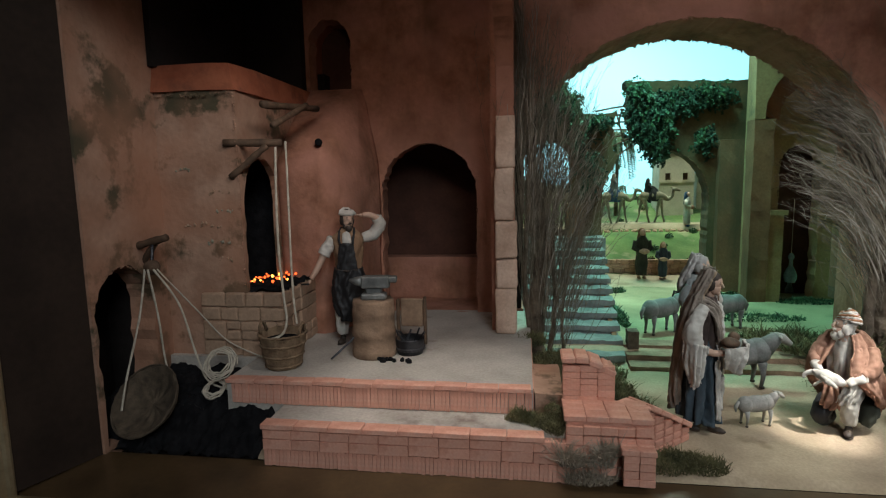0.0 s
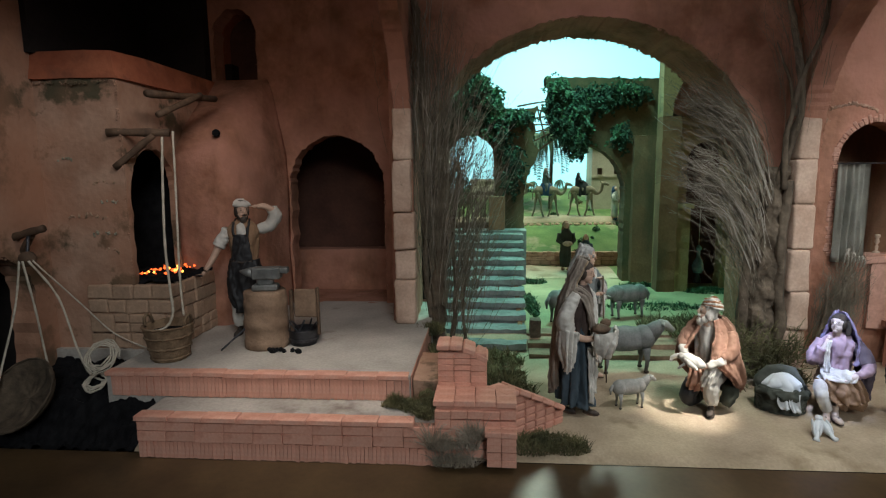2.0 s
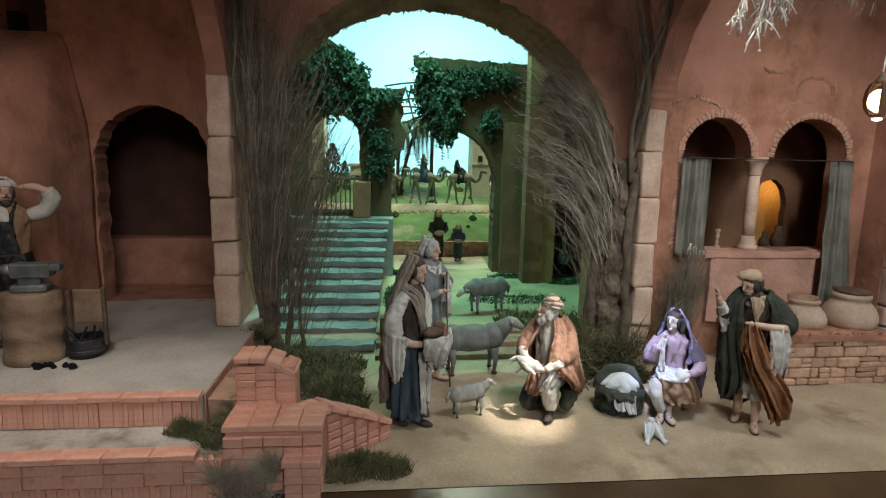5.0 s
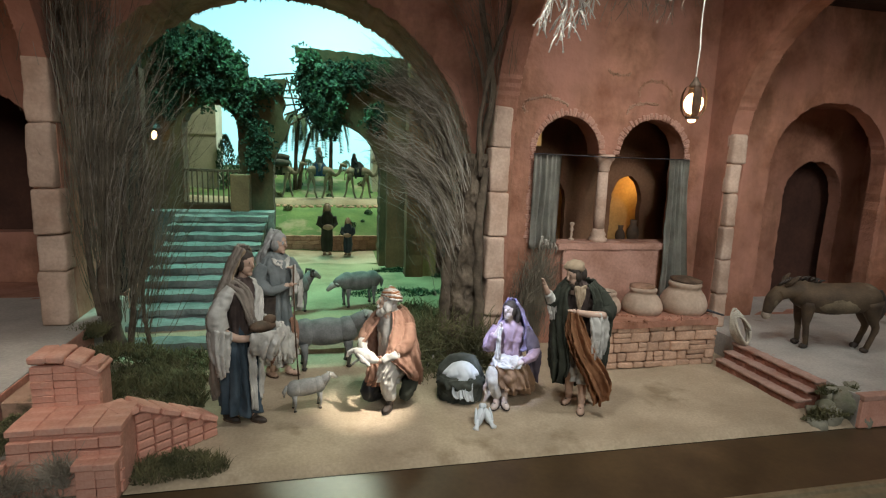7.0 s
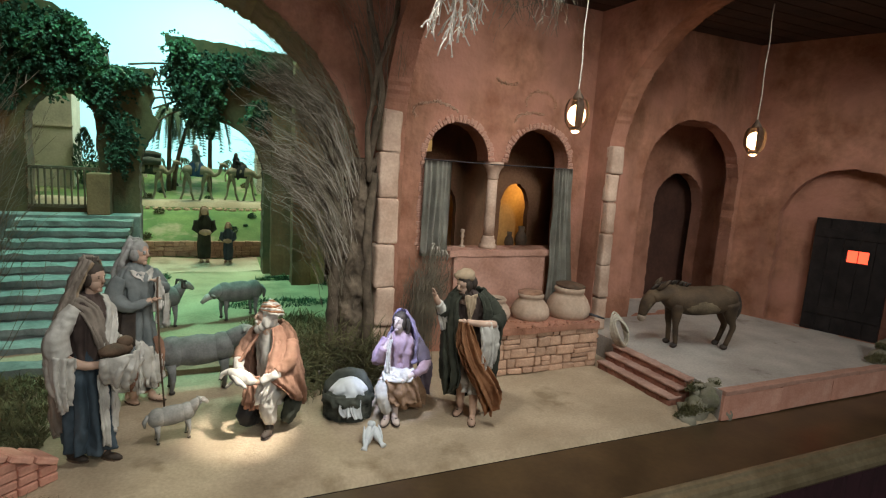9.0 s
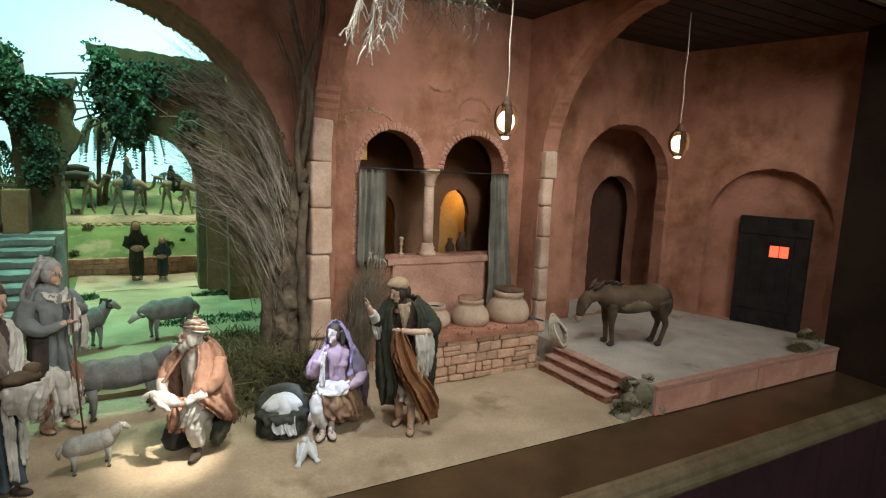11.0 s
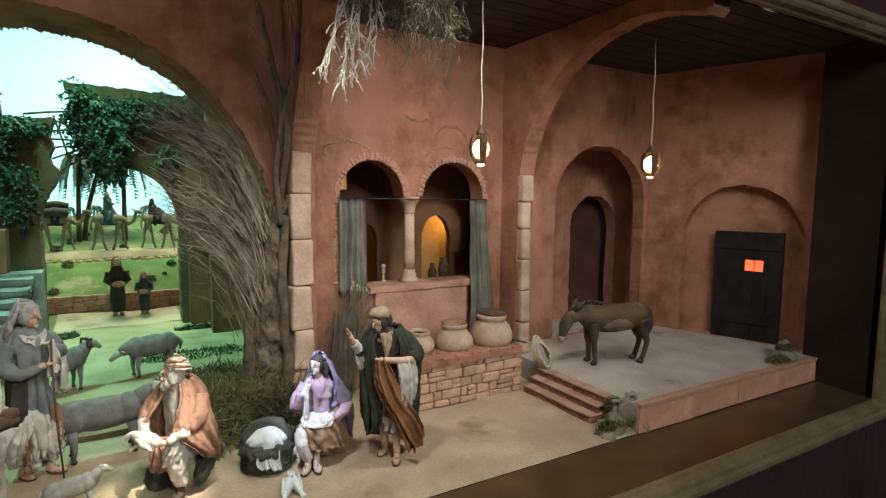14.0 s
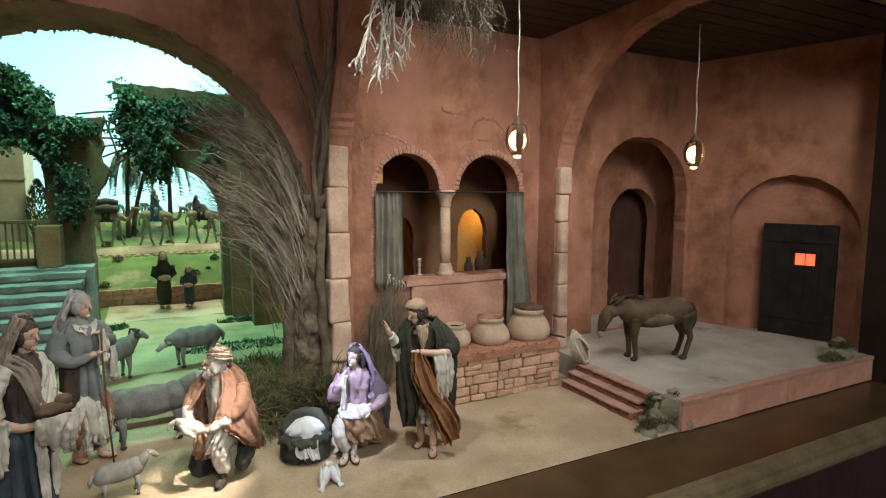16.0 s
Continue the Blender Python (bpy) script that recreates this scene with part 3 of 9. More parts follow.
    for i in range(81):
        a = radians(116 - 116 * i / 80)
        k = 0.004 * noise.noise(Vector((i * 0.23, seed, 0))) + r.uniform(-0.0012, 0.0012)
        loop.append((cy + (ry + k) * math.cos(a), cz + (rz + k) * math.sin(a)))
    loop.append((1.158, -0.02))
    struct(name, slab([loop], thick, "x", x0), TERRACOTTA, label, "arch")


bay_arch("arch_forge", -0.052, 0.034, 1, "terracotta plaster arch beside the forge")
bay_arch("arch_centre", 0.752, 0.046, 2, "terracotta plaster arch beside the twin window")
bay_arch("arch_stable", 1.300, 0.045, 3, "terracotta plaster arch before the stable")

# big arch to the courtyard
R, ax, az = 0.388, 0.345, 0.353
r_ = random.Random(11)
loop = [(-0.03, -0.02), (-0.03, 1.0), (0.80, 1.0), (0.80, -0.02), (ax + R, -0.02), (ax + R, 0.353)]
for i in range(1, 161):
    a = math.pi * i / 160
    k = 0.005 * noise.noise(Vector((i * 0.31, 4, 0))) + r_.uniform(-0.0016, 0.0016)
    loop.append((ax + (R + k) * math.cos(a), az + (R + k) * math.sin(a)))
loop.append((ax - R, -0.02))
struct("wall_centre_arch", slab([[(max(-0.0445, u), v) for u, v in loop]], 0.19, "y", 1.21), TERRACOTTA, "broad plaster arch opening onto the courtyard", "arch")

# twin window wall
edge_w = random.Random(21)
win = slab([[(0.78, -0.02), (1.345, -0.02), (1.345, 1.0), (0.78, 1.0)],
            [(0.872, 0.236)] + [(0.872 + edge_w.uniform(-0.002, 0.002), 0.236 + 0.02 * i) for i in range(1, 10)]
            + [(0.948 + 0.076 * math.cos(math.pi * (1 - i / 24)), 0.436 + (0.080 + edge_w.uniform(-0.002, 0.002)) * math.sin(math.pi * i / 24)) for i in range(25)]
            + [(1.158 + 0.084 * math.cos(math.pi * (1 - i / 24)), 0.436 + (0.082 + edge_w.uniform(-0.002, 0.002)) * math.sin(math.pi * i / 24)) for i in range(25)]
            + [(1.242 + edge_w.uniform(-0.002, 0.002), 0.236 + 0.02 * i) for i in range(9, 0, -1)] + [(1.242, 0.236)]], 0.055, "y", 1.222)
struct("wall_window", win, TERRACOTTA, "terracotta wall with a twin arched window", "wall")
# stable walls
st = slab([[(1.345, -0.02), (2.02, -0.02), (2.02, 1.0), (1.345, 1.0)], arch_loop(1.655, 0.175, 0.05, 0.425, 0.158, 48, 0.003, 23)], 0.04, "y", 1.222)
struct("wall_stable_back", st, TERRACOTTA, "terracotta stable wall with a deep arched recess", "wall")
inn = slab([[(1.462, -0.02), (2.0, -0.02), (2.0, 0.72), (1.462, 0.72)], arch_loop(1.795, 0.100, 0.05, 0.345, 0.098, 32, 0.003, 24)], 0.04, "y", 1.39)
struct("wall_stable_inner", inn, TERRACOTTA, "inner wall of the recess with a narrow dark doorway", "wall")
struct("recess_side_left", box(1.462, 1.48, 1.262, 1.39, 0, 0.7), TERRACOTTA, "side of the arched recess", "wall")
struct("recess_side_right", box(1.96, 2.0, 1.262, 1.39, 0, 0.7), TERRACOTTA, "side of the arched recess", "wall")
struct("recess_top", box(1.462, 2.0, 1.262, 1.39, 0.585, 0.62), TERRACOTTA, "top of the arched recess", "wall")
# one sheet coloured as shade stands for the unlit passage
struct("passage_dark", box(1.462, 2.02, 1.47, 1.49, 0, 0.72), SHADED_RED, "shade-coloured sheet behind the narrow doorway", "wall")

# broken edges of the openings
crumbs("broken_edge", "crumbling plaster edge of the forge doorway", arc(-0.229, 0.118, 0.398, 0.118, 1.331, base=0.10), (0, -1, 0), 0.0040, 1, None, 3, 0.1)
crumbs("broken_edge", "crumbling edge of the small niche", arc(-0.466, 0.053, 0.762, 0.056, 1.331, base=0.652), (0, -1, 0), 0.0035, 2, None, 3, 0.1)
crumbs("broken_edge", "rough brick edge of the broad courtyard arch", arc(ax, R, az, R, 1.213), (0, -1, 0), 0.0055, 3, None, 3, 0.1)
crumbs("broken_edge", "rough brick edge of the broad courtyard arch", arc(ax, R, az, R, 1.398), (0, 1, 0), 0.0065, 4, None, 3, 0.1)
crumbs("broken_edge", "crumbling edge of the stable recess", arc(1.655, 0.176, 0.425, 0.159, 1.223, base=0.05), (0, -1, 0), 0.0042, 5, None, 3, 0.1)
crumbs("broken_edge", "crumbling edge of the narrow doorway", arc(1.795, 0.101, 0.345, 0.099, 1.391, base=0.05), (0, -1, 0), 0.0042, 6, None, 3, 0.1)
for n_, x_ in enumerate((-0.052, -0.018, 0.752, 0.798, 1.300, 1.345)):
    crumbs("broken_edge", "chipped plaster edge of a bay arch", [(x_, 0.820 + 0.333 * math.cos(radians(a)), 0.455 + 0.314 * math.sin(radians(a))) for a in range(0, 112, 3)], (0, 0, 0), 0.0032, 10 + n_, TERRACOTTA, 2, 0.1)
crumbs("broken_edge", "crumbling edge of the low wall opening", [(-0.680, 0.836 + 0.071 * math.cos(radians(a)), 0.222 + 0.069 * math.sin(radians(a))) for a in range(0, 181, 6)], (1, 0, 0), 0.0040, 41, GREY_PLASTER, 3, 0.1)
# the rest of the recess, its shade painted black as well
struct("recess_left_top", box(-0.82, -0.7302, 0.74, 0.99, 0.30, 0.36), BLACK_PANEL, "black top panel of the low recess", "ceiling")
struct("recess_left_end", box(-0.82, -0.7302, 0.96, 0.99, -0.05, 0.30), BLACK_PANEL, "black end panel of the low recess", "wall")
crumbs("broken_edge", "worn corner of the chimney breast", [(-0.521, 0.957, 0.225), (-0.521, 0.957, 0.60)], (0.3, -0.3, 0), 0.0050, 42, GREY_PLASTER, 3, 0.2)
crumbs("broken_edge", "broken plaster under the red hood", [(-0.678, 0.955, 0.592), (-0.60, 0.953, 0.590), (-0.52, 0.955, 0.594)], (0, -0.5, -0.4), 0.0052, 43, GREY_PLASTER, 4, 0.3)
for n_, (u0, u1, z_) in enumerate(((-0.585, -0.535, 0.412), (-0.580, -0.530, 0.376), (-0.640, -0.560, 0.350), (-0.60, -0.54, 0.318), (-0.57, -0.53, 0.285), (-0.655, -0.61, 0.455))):
    crumbs("bare_stone", "bare dark stones showing in the chimney breast", [(u0, 0.957, z_), ((u0 + u1) / 2, 0.957, z_ + 0.003), (u1, 0.957, z_)], (0, -0.2, 0), 0.0075, 60 + n_, ROCK if n_ % 2 else HEARTH, 3, 0.1)
crumbs("broken_edge", "worn edge of the left plaster wall", [(-0.681, 0.762, 0.0), (-0.681, 0.762, 0.95)], (0.2, 0, 0), 0.0034, 44, GREY_PLASTER, 2, 0.1)
# slanting stable wall with the black door: local u runs from the back corner to the front
slant = Matrix.Translation((1.845, 1.225, 0)) @ Matrix.Rotation(math.atan2(-0.425, 0.140), 4, "Z")


def on_slant(bm):
    bm.transform(slant)
    return bm


side = slab([[(-0.02, -0.02), (0.47, -0.02), (0.47, 1.0), (-0.02, 1.0)], arch_loop(0.262, 0.150, 0.05, 0.33, 0.145, 18, 0.003, 31)], 0.035, "y", 0.0)
struct("wall_stable_side", on_slant(side), TERRACOTTA, "terracotta stable wall with a shallow arched recess", "wall")
struct("wall_stable_side_recess", on_slant(box(0.08, 0.44, 0.033, 0.06, 0.0, 0.52)), TERRACOTTA, "recessed plaster round the black door", "wall")

# stable platform
struct("floor_stable", fine_box(1.296, 2.02, 0.772, 1.40, -0.02, 0.050, 0.06, 0.0008, 20), FLOOR_GREY, "worn grey floor slab of the stable", "floor")

# ceilings
def plank_ceiling(name, x0, x1, y0, y1, z, label):
    bm = bmesh.new()
    n = int((y1 - y0) / 0.045)
    for i in range(n):
        a = y0 + (y1 - y0) * i / n
        box(x0, x1, a + 0.0015, a + (y1 - y0) / n - 0.0015, z, z + 0.012 + 0.003 * (i % 3), 0.0, bm)
    box(x0, x1, y0, y1, z + 0.02, z + 0.03, 0.0, bm)
    struct(name, bm, CEILING, label, "ceiling")


plank_ceiling("ceiling_stable", 1.345, 2.02, 0.725, 1.222, 0.800, "dark plank ceiling over the stable")
plank_ceiling("ceiling_window", 0.798, 1.300, 0.725, 1.222, 0.800, "dark plank ceiling over the window bay")
struct("ceiling_lamp_slot", box(0.798, 2.02, 0.664, 0.725, 0.93, 0.95), BLACK_PANEL, "dark slot over the hidden lamps", "ceiling")
struct("ceiling_centre", box(-0.02, 0.752, 0.66, 1.22, 0.90, 0.92), CEILING, "dark ceiling over the middle bay", "ceiling")
struct("ceiling_forge", box(-1.12, -0.052, 0.66, 1.36, 1.0, 1.02), BLACK_PANEL, "dark ceiling over the forge", "ceiling")
struct("ceiling_hall", box(-2.7, 3.9, 1.40, 3.7, 2.0, 2.03), BLACK_PANEL, "dark ceiling over the model landscape", "ceiling")
struct("wall_hall_left", box(-1.4, -1.35, 1.60, 3.6, -0.2, 2.0), BLACK_PANEL, "dark side of the landscape", "wall")
struct("wall_hall_right", box(2.6, 2.65, 1.60, 3.6, -0.2, 2.0), BLACK_PANEL, "dark side of the landscape", "wall")

# room behind the twin window
struct("window_room_floor", box(0.80, 1.46, 1.277, 1.56, 0.10, 0.13), WOOD, "dark floor of the room behind the window", "floor")
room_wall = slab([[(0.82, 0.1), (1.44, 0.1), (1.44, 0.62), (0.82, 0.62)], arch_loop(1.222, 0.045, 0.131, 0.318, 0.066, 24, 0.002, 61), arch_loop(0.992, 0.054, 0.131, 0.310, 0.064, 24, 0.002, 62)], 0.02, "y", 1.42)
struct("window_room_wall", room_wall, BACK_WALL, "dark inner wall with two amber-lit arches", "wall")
struct("window_room_amber", box(0.82, 1.46, 1.54, 1.56, 0.1, 0.62), AMBER_LIT, "far chamber wall with amber light in its colour", "wall")
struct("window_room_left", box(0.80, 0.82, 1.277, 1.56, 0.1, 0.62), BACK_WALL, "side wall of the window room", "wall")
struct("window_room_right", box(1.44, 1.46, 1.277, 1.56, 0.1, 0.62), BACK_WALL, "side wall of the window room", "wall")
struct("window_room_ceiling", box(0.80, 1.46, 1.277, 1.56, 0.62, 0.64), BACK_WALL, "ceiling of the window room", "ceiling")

# courtyard walls
edge = random.Random(41)


def ragged(pts, step=0.016, amount=0.0035):
    """An outline with broken, uneven edges."""
    out = []
    for a, b in zip(pts, pts[1:]):
        n = max(1, round(math.dist(a, b) / step))
        out += [(a[0] + (b[0] - a[0]) * i / n + edge.uniform(-amount, amount), a[1] + (b[1] - a[1]) * i / n + edge.uniform(-amount, amount)) for i in range(n)]
    return out + [pts[-1]]


# the middle arch has lost its crown: each half keeps its own broken outline
mid = [(0.445 + 0.175 * math.cos(radians(180 * i / 24)), 0.345 + 0.174 * math.sin(radians(180 * i / 24))) for i in range(25)]
top_r = [(0.742, 0.729), (0.62, 0.734), (0.538, 0.736), (0.46, 0.739), (0.365, 0.743), (0.342, 0.745), (0.343, 0.724), (0.356, 0.712), (0.351, 0.67), (0.356, 0.645), (0.352, 0.618), (0.368, 0.585), (0.388, 0.556), (0.406, 0.530)]
top_l = [(0.324, 0.497), (0.303, 0.516), (0.299, 0.533), (0.310, 0.56), (0.302, 0.59), (0.312, 0.62), (0.309, 0.646), (0.28, 0.641), (0.245, 0.636), (0.215, 0.643), (0.192, 0.640), (0.188, 0.683), (0.146, 0.729), (0.084, 0.778), (0.03, 0.80), (-0.42, 0.85)]
outline_r = [(0.742, -0.02)] + ragged(top_r) + ragged([p for p in mid if p[0] > 0.412][::-1] + [(0.620, 0.05)], 0.014, 0.0022) + [(0.620, -0.02)]
outline_l = ragged(top_l) + [(-0.42, -0.02), (0.270, -0.02)] + ragged(([p for p in mid if p[0] < 0.318] + [(0.270, 0.05)])[::-1], 0.014, 0.0022)
struct("wall_courtyard_right", slab([outline_r], 0.075, "y", 1.97), MOSS_WALL, "ruined courtyard wall with half a broken arch", "wall")
struct("wall_courtyard_left", slab([outline_l, arch_loop(0.083, 0.083, 0.235, 0.47, 0.085, 30, 0.003, 43)], 0.075, "y", 1.97), MOSS_WALL, "ruined courtyard wall with an arched opening", "wall")
struct("wall_courtyard_pier", fine_box(0.641, 0.7415, 1.938, 1.968, -0.02, 0.54, 0.04, 0.003, 20, 4), BACK_WALL, "brown plaster pier of the courtyard wall", "wall")
# tall doorway standing back under a blind arch
ga, gz = 0.872, 0.600
door_wall = slab([[(0.700, -0.02), (1.20, -0.02), (1.20, 0.90), (0.700, 0.90)], arch_loop(0.845, 0.060, 0.026, 0.452, 0.060, 24, 0.0035, 44), arch_loop(0.970, 0.034, 0.445, 0.468, 0.028, 12, 0.003, 45)], 0.05, "y", 1.845)
struct("wall_courtyard_gate", door_wall, PALE_WALL, "pale rubble courtyard wall with an arched doorway", "wall")
# tower coloured paler than its jamb to hold the landscape light on it
spandrel = [(0.686, 0.588), (0.684, 0.70), (0.683, 0.86), (1.10, 0.86), (1.10, 0.588), (ga + 0.157, 0.588)] + [(ga + (0.157 + edge.uniform(-0.002, 0.002)) * math.cos(radians(a)), gz + (0.155 + edge.uniform(-0.002, 0.002)) * math.sin(radians(a))) for a in range(0, 181, 5)] + [(ga - 0.157, 0.588)]
struct("wall_courtyard_tower", slab([spandrel], 0.050, "y", 1.790), PALE_WALL, "ruined tower wall, pale for landscape light, over the blind arch", "wall")
ring = [(ga + 0.159 * math.cos(radians(a)), gz + 0.157 * math.sin(radians(a))) for a in range(0, 181, 5)] + [(ga + (0.112 + edge.uniform(-0.003, 0.003)) * math.cos(radians(a)), gz - 0.015 + (0.110 + edge.uniform(-0.003, 0.003)) * math.sin(radians(a))) for a in range(180, -1, -5)]
struct("blind_arch", slab([ring], 0.034, "y", 1.8105), BACK_WALL, "brown plaster ring of the blind arch", "arch")
struct("wall_courtyard_jamb", fine_box(0.686, 0.742, 1.790, 1.844, -0.02, 0.5875, 0.03, 0.003, 22, 6), BACK_WALL, "brown plaster jamb of the blind arch", "wall")
# doorway depth is a sheet with its shade in the colour
struct("wall_gate_back", box(0.742, 1.2, 1.93, 1.945, 0, 0.8), SHADED_RED, "shade-coloured sheet closing the doorway", "wall")
struct("wall_yard_right", box(1.02, 1.06, 1.562, 1.84, 0, 0.9), PALE_WALL, "plaster side wall of the courtyard", "wall")
struct("wall_yard_left", fine_box(-0.16, -0.105, 1.602, 1.97, 0, 0.84, 0.08, 0.002), BACK_WALL, "brown side wall beside the stair head", "wall")
crumbs("broken_edge", "crumbling edge of the arched gate opening", arc(0.083, 0.084, 0.47, 0.086, 1.968, base=0.24), (0, -1, 0), 0.0045, 51, BACK_WALL, 3, 0.2)
crumbs("broken_edge", "crumbling edge of the broken courtyard arch", [(x, 1.968, z) for x, z in mid if x > 0.42], (0, -1, 0), 0.0045, 52, BACK_WALL, 3, 0.2)
crumbs("broken_edge", "crumbling edge of the tall doorway", arc(0.845, 0.061, 0.452, 0.061, 1.843, base=0.05), (0, -1, 0), 0.0045, 53, PALE_WALL, 3, 0.2)

# the case: sill, gilded rails, dark sides, gallery
sill_bm = box(-0.775, 2.02, 0.640, 0.7705, -0.06, -0.008)
for v in sill_bm.verts:
    v.co.z -= 0.007 if v.co.z > -0.02 and v.co.y < 0.7 else 0
struct("sill", sill_bm, DARK_WOOD, "varnished dark wooden sill of the display case", "sill")
struct("case_floor", box(-0.80, 2.02, 0.7705, 2.05, -0.06, -0.022), BLACK_PANEL, "dark base board of the display case", "floor")
struct("case_side_right", box(1.935, 1.975, 0.66, 0.80, -0.02, 0.80), CASE_SIDE, "black side of the display case", "wall")
panel = bmesh.new()
foot_, head_ = [[panel.verts.new((x, y, z)) for x, y in ((-0.727, 0.646), (-0.684, 0.7605), (-0.760, 0.7605), (-0.760, 0.646))] for z in (-0.008, 1.0)]
for k in range(4):
    panel.faces.new((foot_[k - 1], foot_[k], head_[k], head_[k - 1]))
panel.faces.new(foot_)
panel.faces.new(head_)
struct("case_side_left", panel, CASE_SIDE, "dark stained side of the display case", "wall")


def rail(name, loop, axis, a0, a1, label):
    """A moulded rail: its section in two axes, swept along the third."""
    bm = bmesh.new()
    ends = []
    for a in (a0, a1):
        ends.append([bm.verts.new((a, p, q) if axis == "x" else (p, q, a)) for p, q in loop])
    n = len(loop)
    for k in range(n):
        bm.faces.new((ends[0][k], ends[0][(k + 1) % n], ends[1][(k + 1) % n], ends[1][k]))
    bm.faces.new(ends[0])
    bm.faces.new(ends[1])
    struct(name, bm, GOLD, label, "frame")


section = [(0.644, -0.012), (0.644, -0.0045), (0.640, -0.0035), (0.635, -0.0045), (0.633, -0.0085), (0.629, -0.0095), (0.624, -0.0105), (0.620, -0.0150), (0.618, -0.0215), (0.614, -0.0235), (0.611, -0.0270), (0.610, -0.0340), (0.613, -0.0390), (0.644, -0.0390)]
rail("frame_rail_bottom", [(p, q - 0.007) for p, q in section], "x", -0.759, 1.961, "gilded moulded bottom rail of the case")
rail("frame_rail_top", [(p, 0.752 - q) for p, q in section], "x", -0.759, 1.961, "gilded moulded top rail of the case")
rail("frame_rail_right", [(1.930 - q - 0.008, p) for p, q in section], "z", -0.0458, 0.7910, "gilded moulded side rail of the case")
rail("frame_rail_left", [(-0.728 + q + 0.008, p) for p, q in section], "z", -0.0458, 0.7910, "gilded moulded side rail of the case")
struct("wall_gallery_below", box(-3.0, 4.5, 0.632, 0.66, -1.10, -0.047), MAROON, "dark maroon gallery wall under the case", "wall")
struct("wall_gallery_above", box(-3.0, 4.5, 0.632, 0.66, 0.792, 2.0), MAROON, "dark maroon gallery wall over the case", "wall")
struct("wall_gallery_right", box(1.9625, 4.5, 0.632, 0.66, -0.047, 0.792), MAROON, "dark maroon gallery wall beside the case", "wall")
struct("wall_gallery_left", box(-3.0, -0.7600, 0.632, 0.66, -0.047, 0.792), MAROON, "dark maroon gallery wall beside the case", "wall")


def drape(x0, x1, z0, z1, label):
    """A heavy curtain hung in soft folds before the gallery wall."""
    bm = bmesh.new()
    n = round((x1 - x0) / 0.006)
    rows = [[bm.verts.new((x0 + (x1 - x0) * i / n, 0.6235 - 0.006 * math.sin(i * 0.9 + 2.0 * noise.noise(Vector((i * 0.05, z * 0.7, 1)))) - 0.002 * math.sin(i * 2.3), z)) for i in range(n + 1)] for z in [z0 + (z1 - z0) * j / 8 for j in range(9)]]
    for a, b in zip(rows, rows[1:]):
        for i in range(n):
            bm.faces.new((a[i], a[i + 1], b[i + 1], b[i]))
    tagged(part("gallery_curtain", bm, MAROON, None, "", True), label, "curtain")


drape(-1.6, 3.2, -1.098, -0.0475, "dark maroon curtain hanging in folds under the case")
drape(1.9625, 3.2, -0.0470, 1.2, "dark maroon curtain hanging in folds beside the case")
struct("floor_gallery", box(-3.0, 4.5, -3.0, 0.612, -1.15, -1.10), WOOD, "dark wooden gallery floor", "floor")
struct("ceiling_gallery", box(-3.0, 4.5, -3.0, 0.66, 2.0, 2.05), BLACK_PANEL, "dark gallery ceiling", "ceiling")
struct("wall_gallery_behind", box(-3.0, 4.5, -3.05, -3.0, -1.1, 2.0), MAROON, "dark gallery wall behind the visitor", "wall")
struct("wall_gallery_end_a", box(-3.05, -3.0, -3.0, 0.612, -1.1, 2.0), MAROON, "dark gallery end wall", "wall")
struct("wall_gallery_end_b", box(4.5, 4.55, -3.0, 0.612, -1.1, 2.0), MAROON, "dark gallery end wall", "wall")

# ---- forge bay ----
def beam(name, a, b, r, label):
    bm = bmesh.new()
    a, b = Vector(a), Vector(b)
    n = 6
    tube(bm, [a.lerp(b, i / n) + noise.noise_vector(a * 9 + Vector((i, 0, 0))) * 0.001 for i in range(n + 1)], [r * (1 + 0.12 * math.sin(i * 2.1)) for i in range(n + 1)], 7)
    return bm


def bracket(a, b, c, d, r, label):
    t = thing("wooden_bracket", label, "bracket")
    part("arm", beam("arm", a, b, r, ""), WOOD, t, "", True)
    part("strut", beam("strut", c, d, r * 0.85, ""), WOOD, t, "", True)
    return t


bracket((-0.47, 0.965, 0.571), (-0.44, 1.16, 0.585), (-0.455, 0.97, 0.533), (-0.44, 1.10, 0.585), 0.007, "dark wooden bracket jutting from the chimney breast")
bracket((-0.545, 0.955, 0.503), (-0.445, 0.985, 0.503), (-0.535, 0.955, 0.440), (-0.470, 0.975, 0.498), 0.0075, "dark wooden bracket carrying the bucket rope")
bracket((-0.690, 0.885, 0.320), (-0.618, 0.875, 0.338), (-0.690, 0.90, 0.285), (-0.648, 0.883, 0.325), 0.007, "dark wooden bracket of the pulley on the wall")


def rope(pts, r, label, parent=None, name="rope"):
    bm = bmesh.new()
    fine = []
    P = [Vector(p) for p in pts]
    for i in range(len(P) - 1):
        p0, p1, p2, p3 = P[max(i - 1, 0)], P[i], P[i + 1], P[min(i + 2, len(P) - 1)]
        for k in range(8):
            t = k / 8
            fine.append(0.5 * ((2 * p1) + (p2 - p0) * t + (2 * p0 - 5 * p1 + 4 * p2 - p3) * t * t + (3 * p1 - p0 - 3 * p2 + p3) * t ** 3))
    fine.append(P[-1])
    tube(bm, fine, [r * 0.78 * (1 + 0.12 * math.sin(i * 1.7)) for i in range(len(fine))], 7)
    if parent:
        return part(name, bm, ROPE, parent, label, True)
    return tagged(part(name, bm, ROPE, None, "", True), label, "rope")


def coil(c, r, turns, label, tilt=0.0, lay="flat", rr=0.003):
    bm = bmesh.new()
    pts = []
    for i in range(turns * 16 + 1):
        a = 2 * math.pi * i / 16
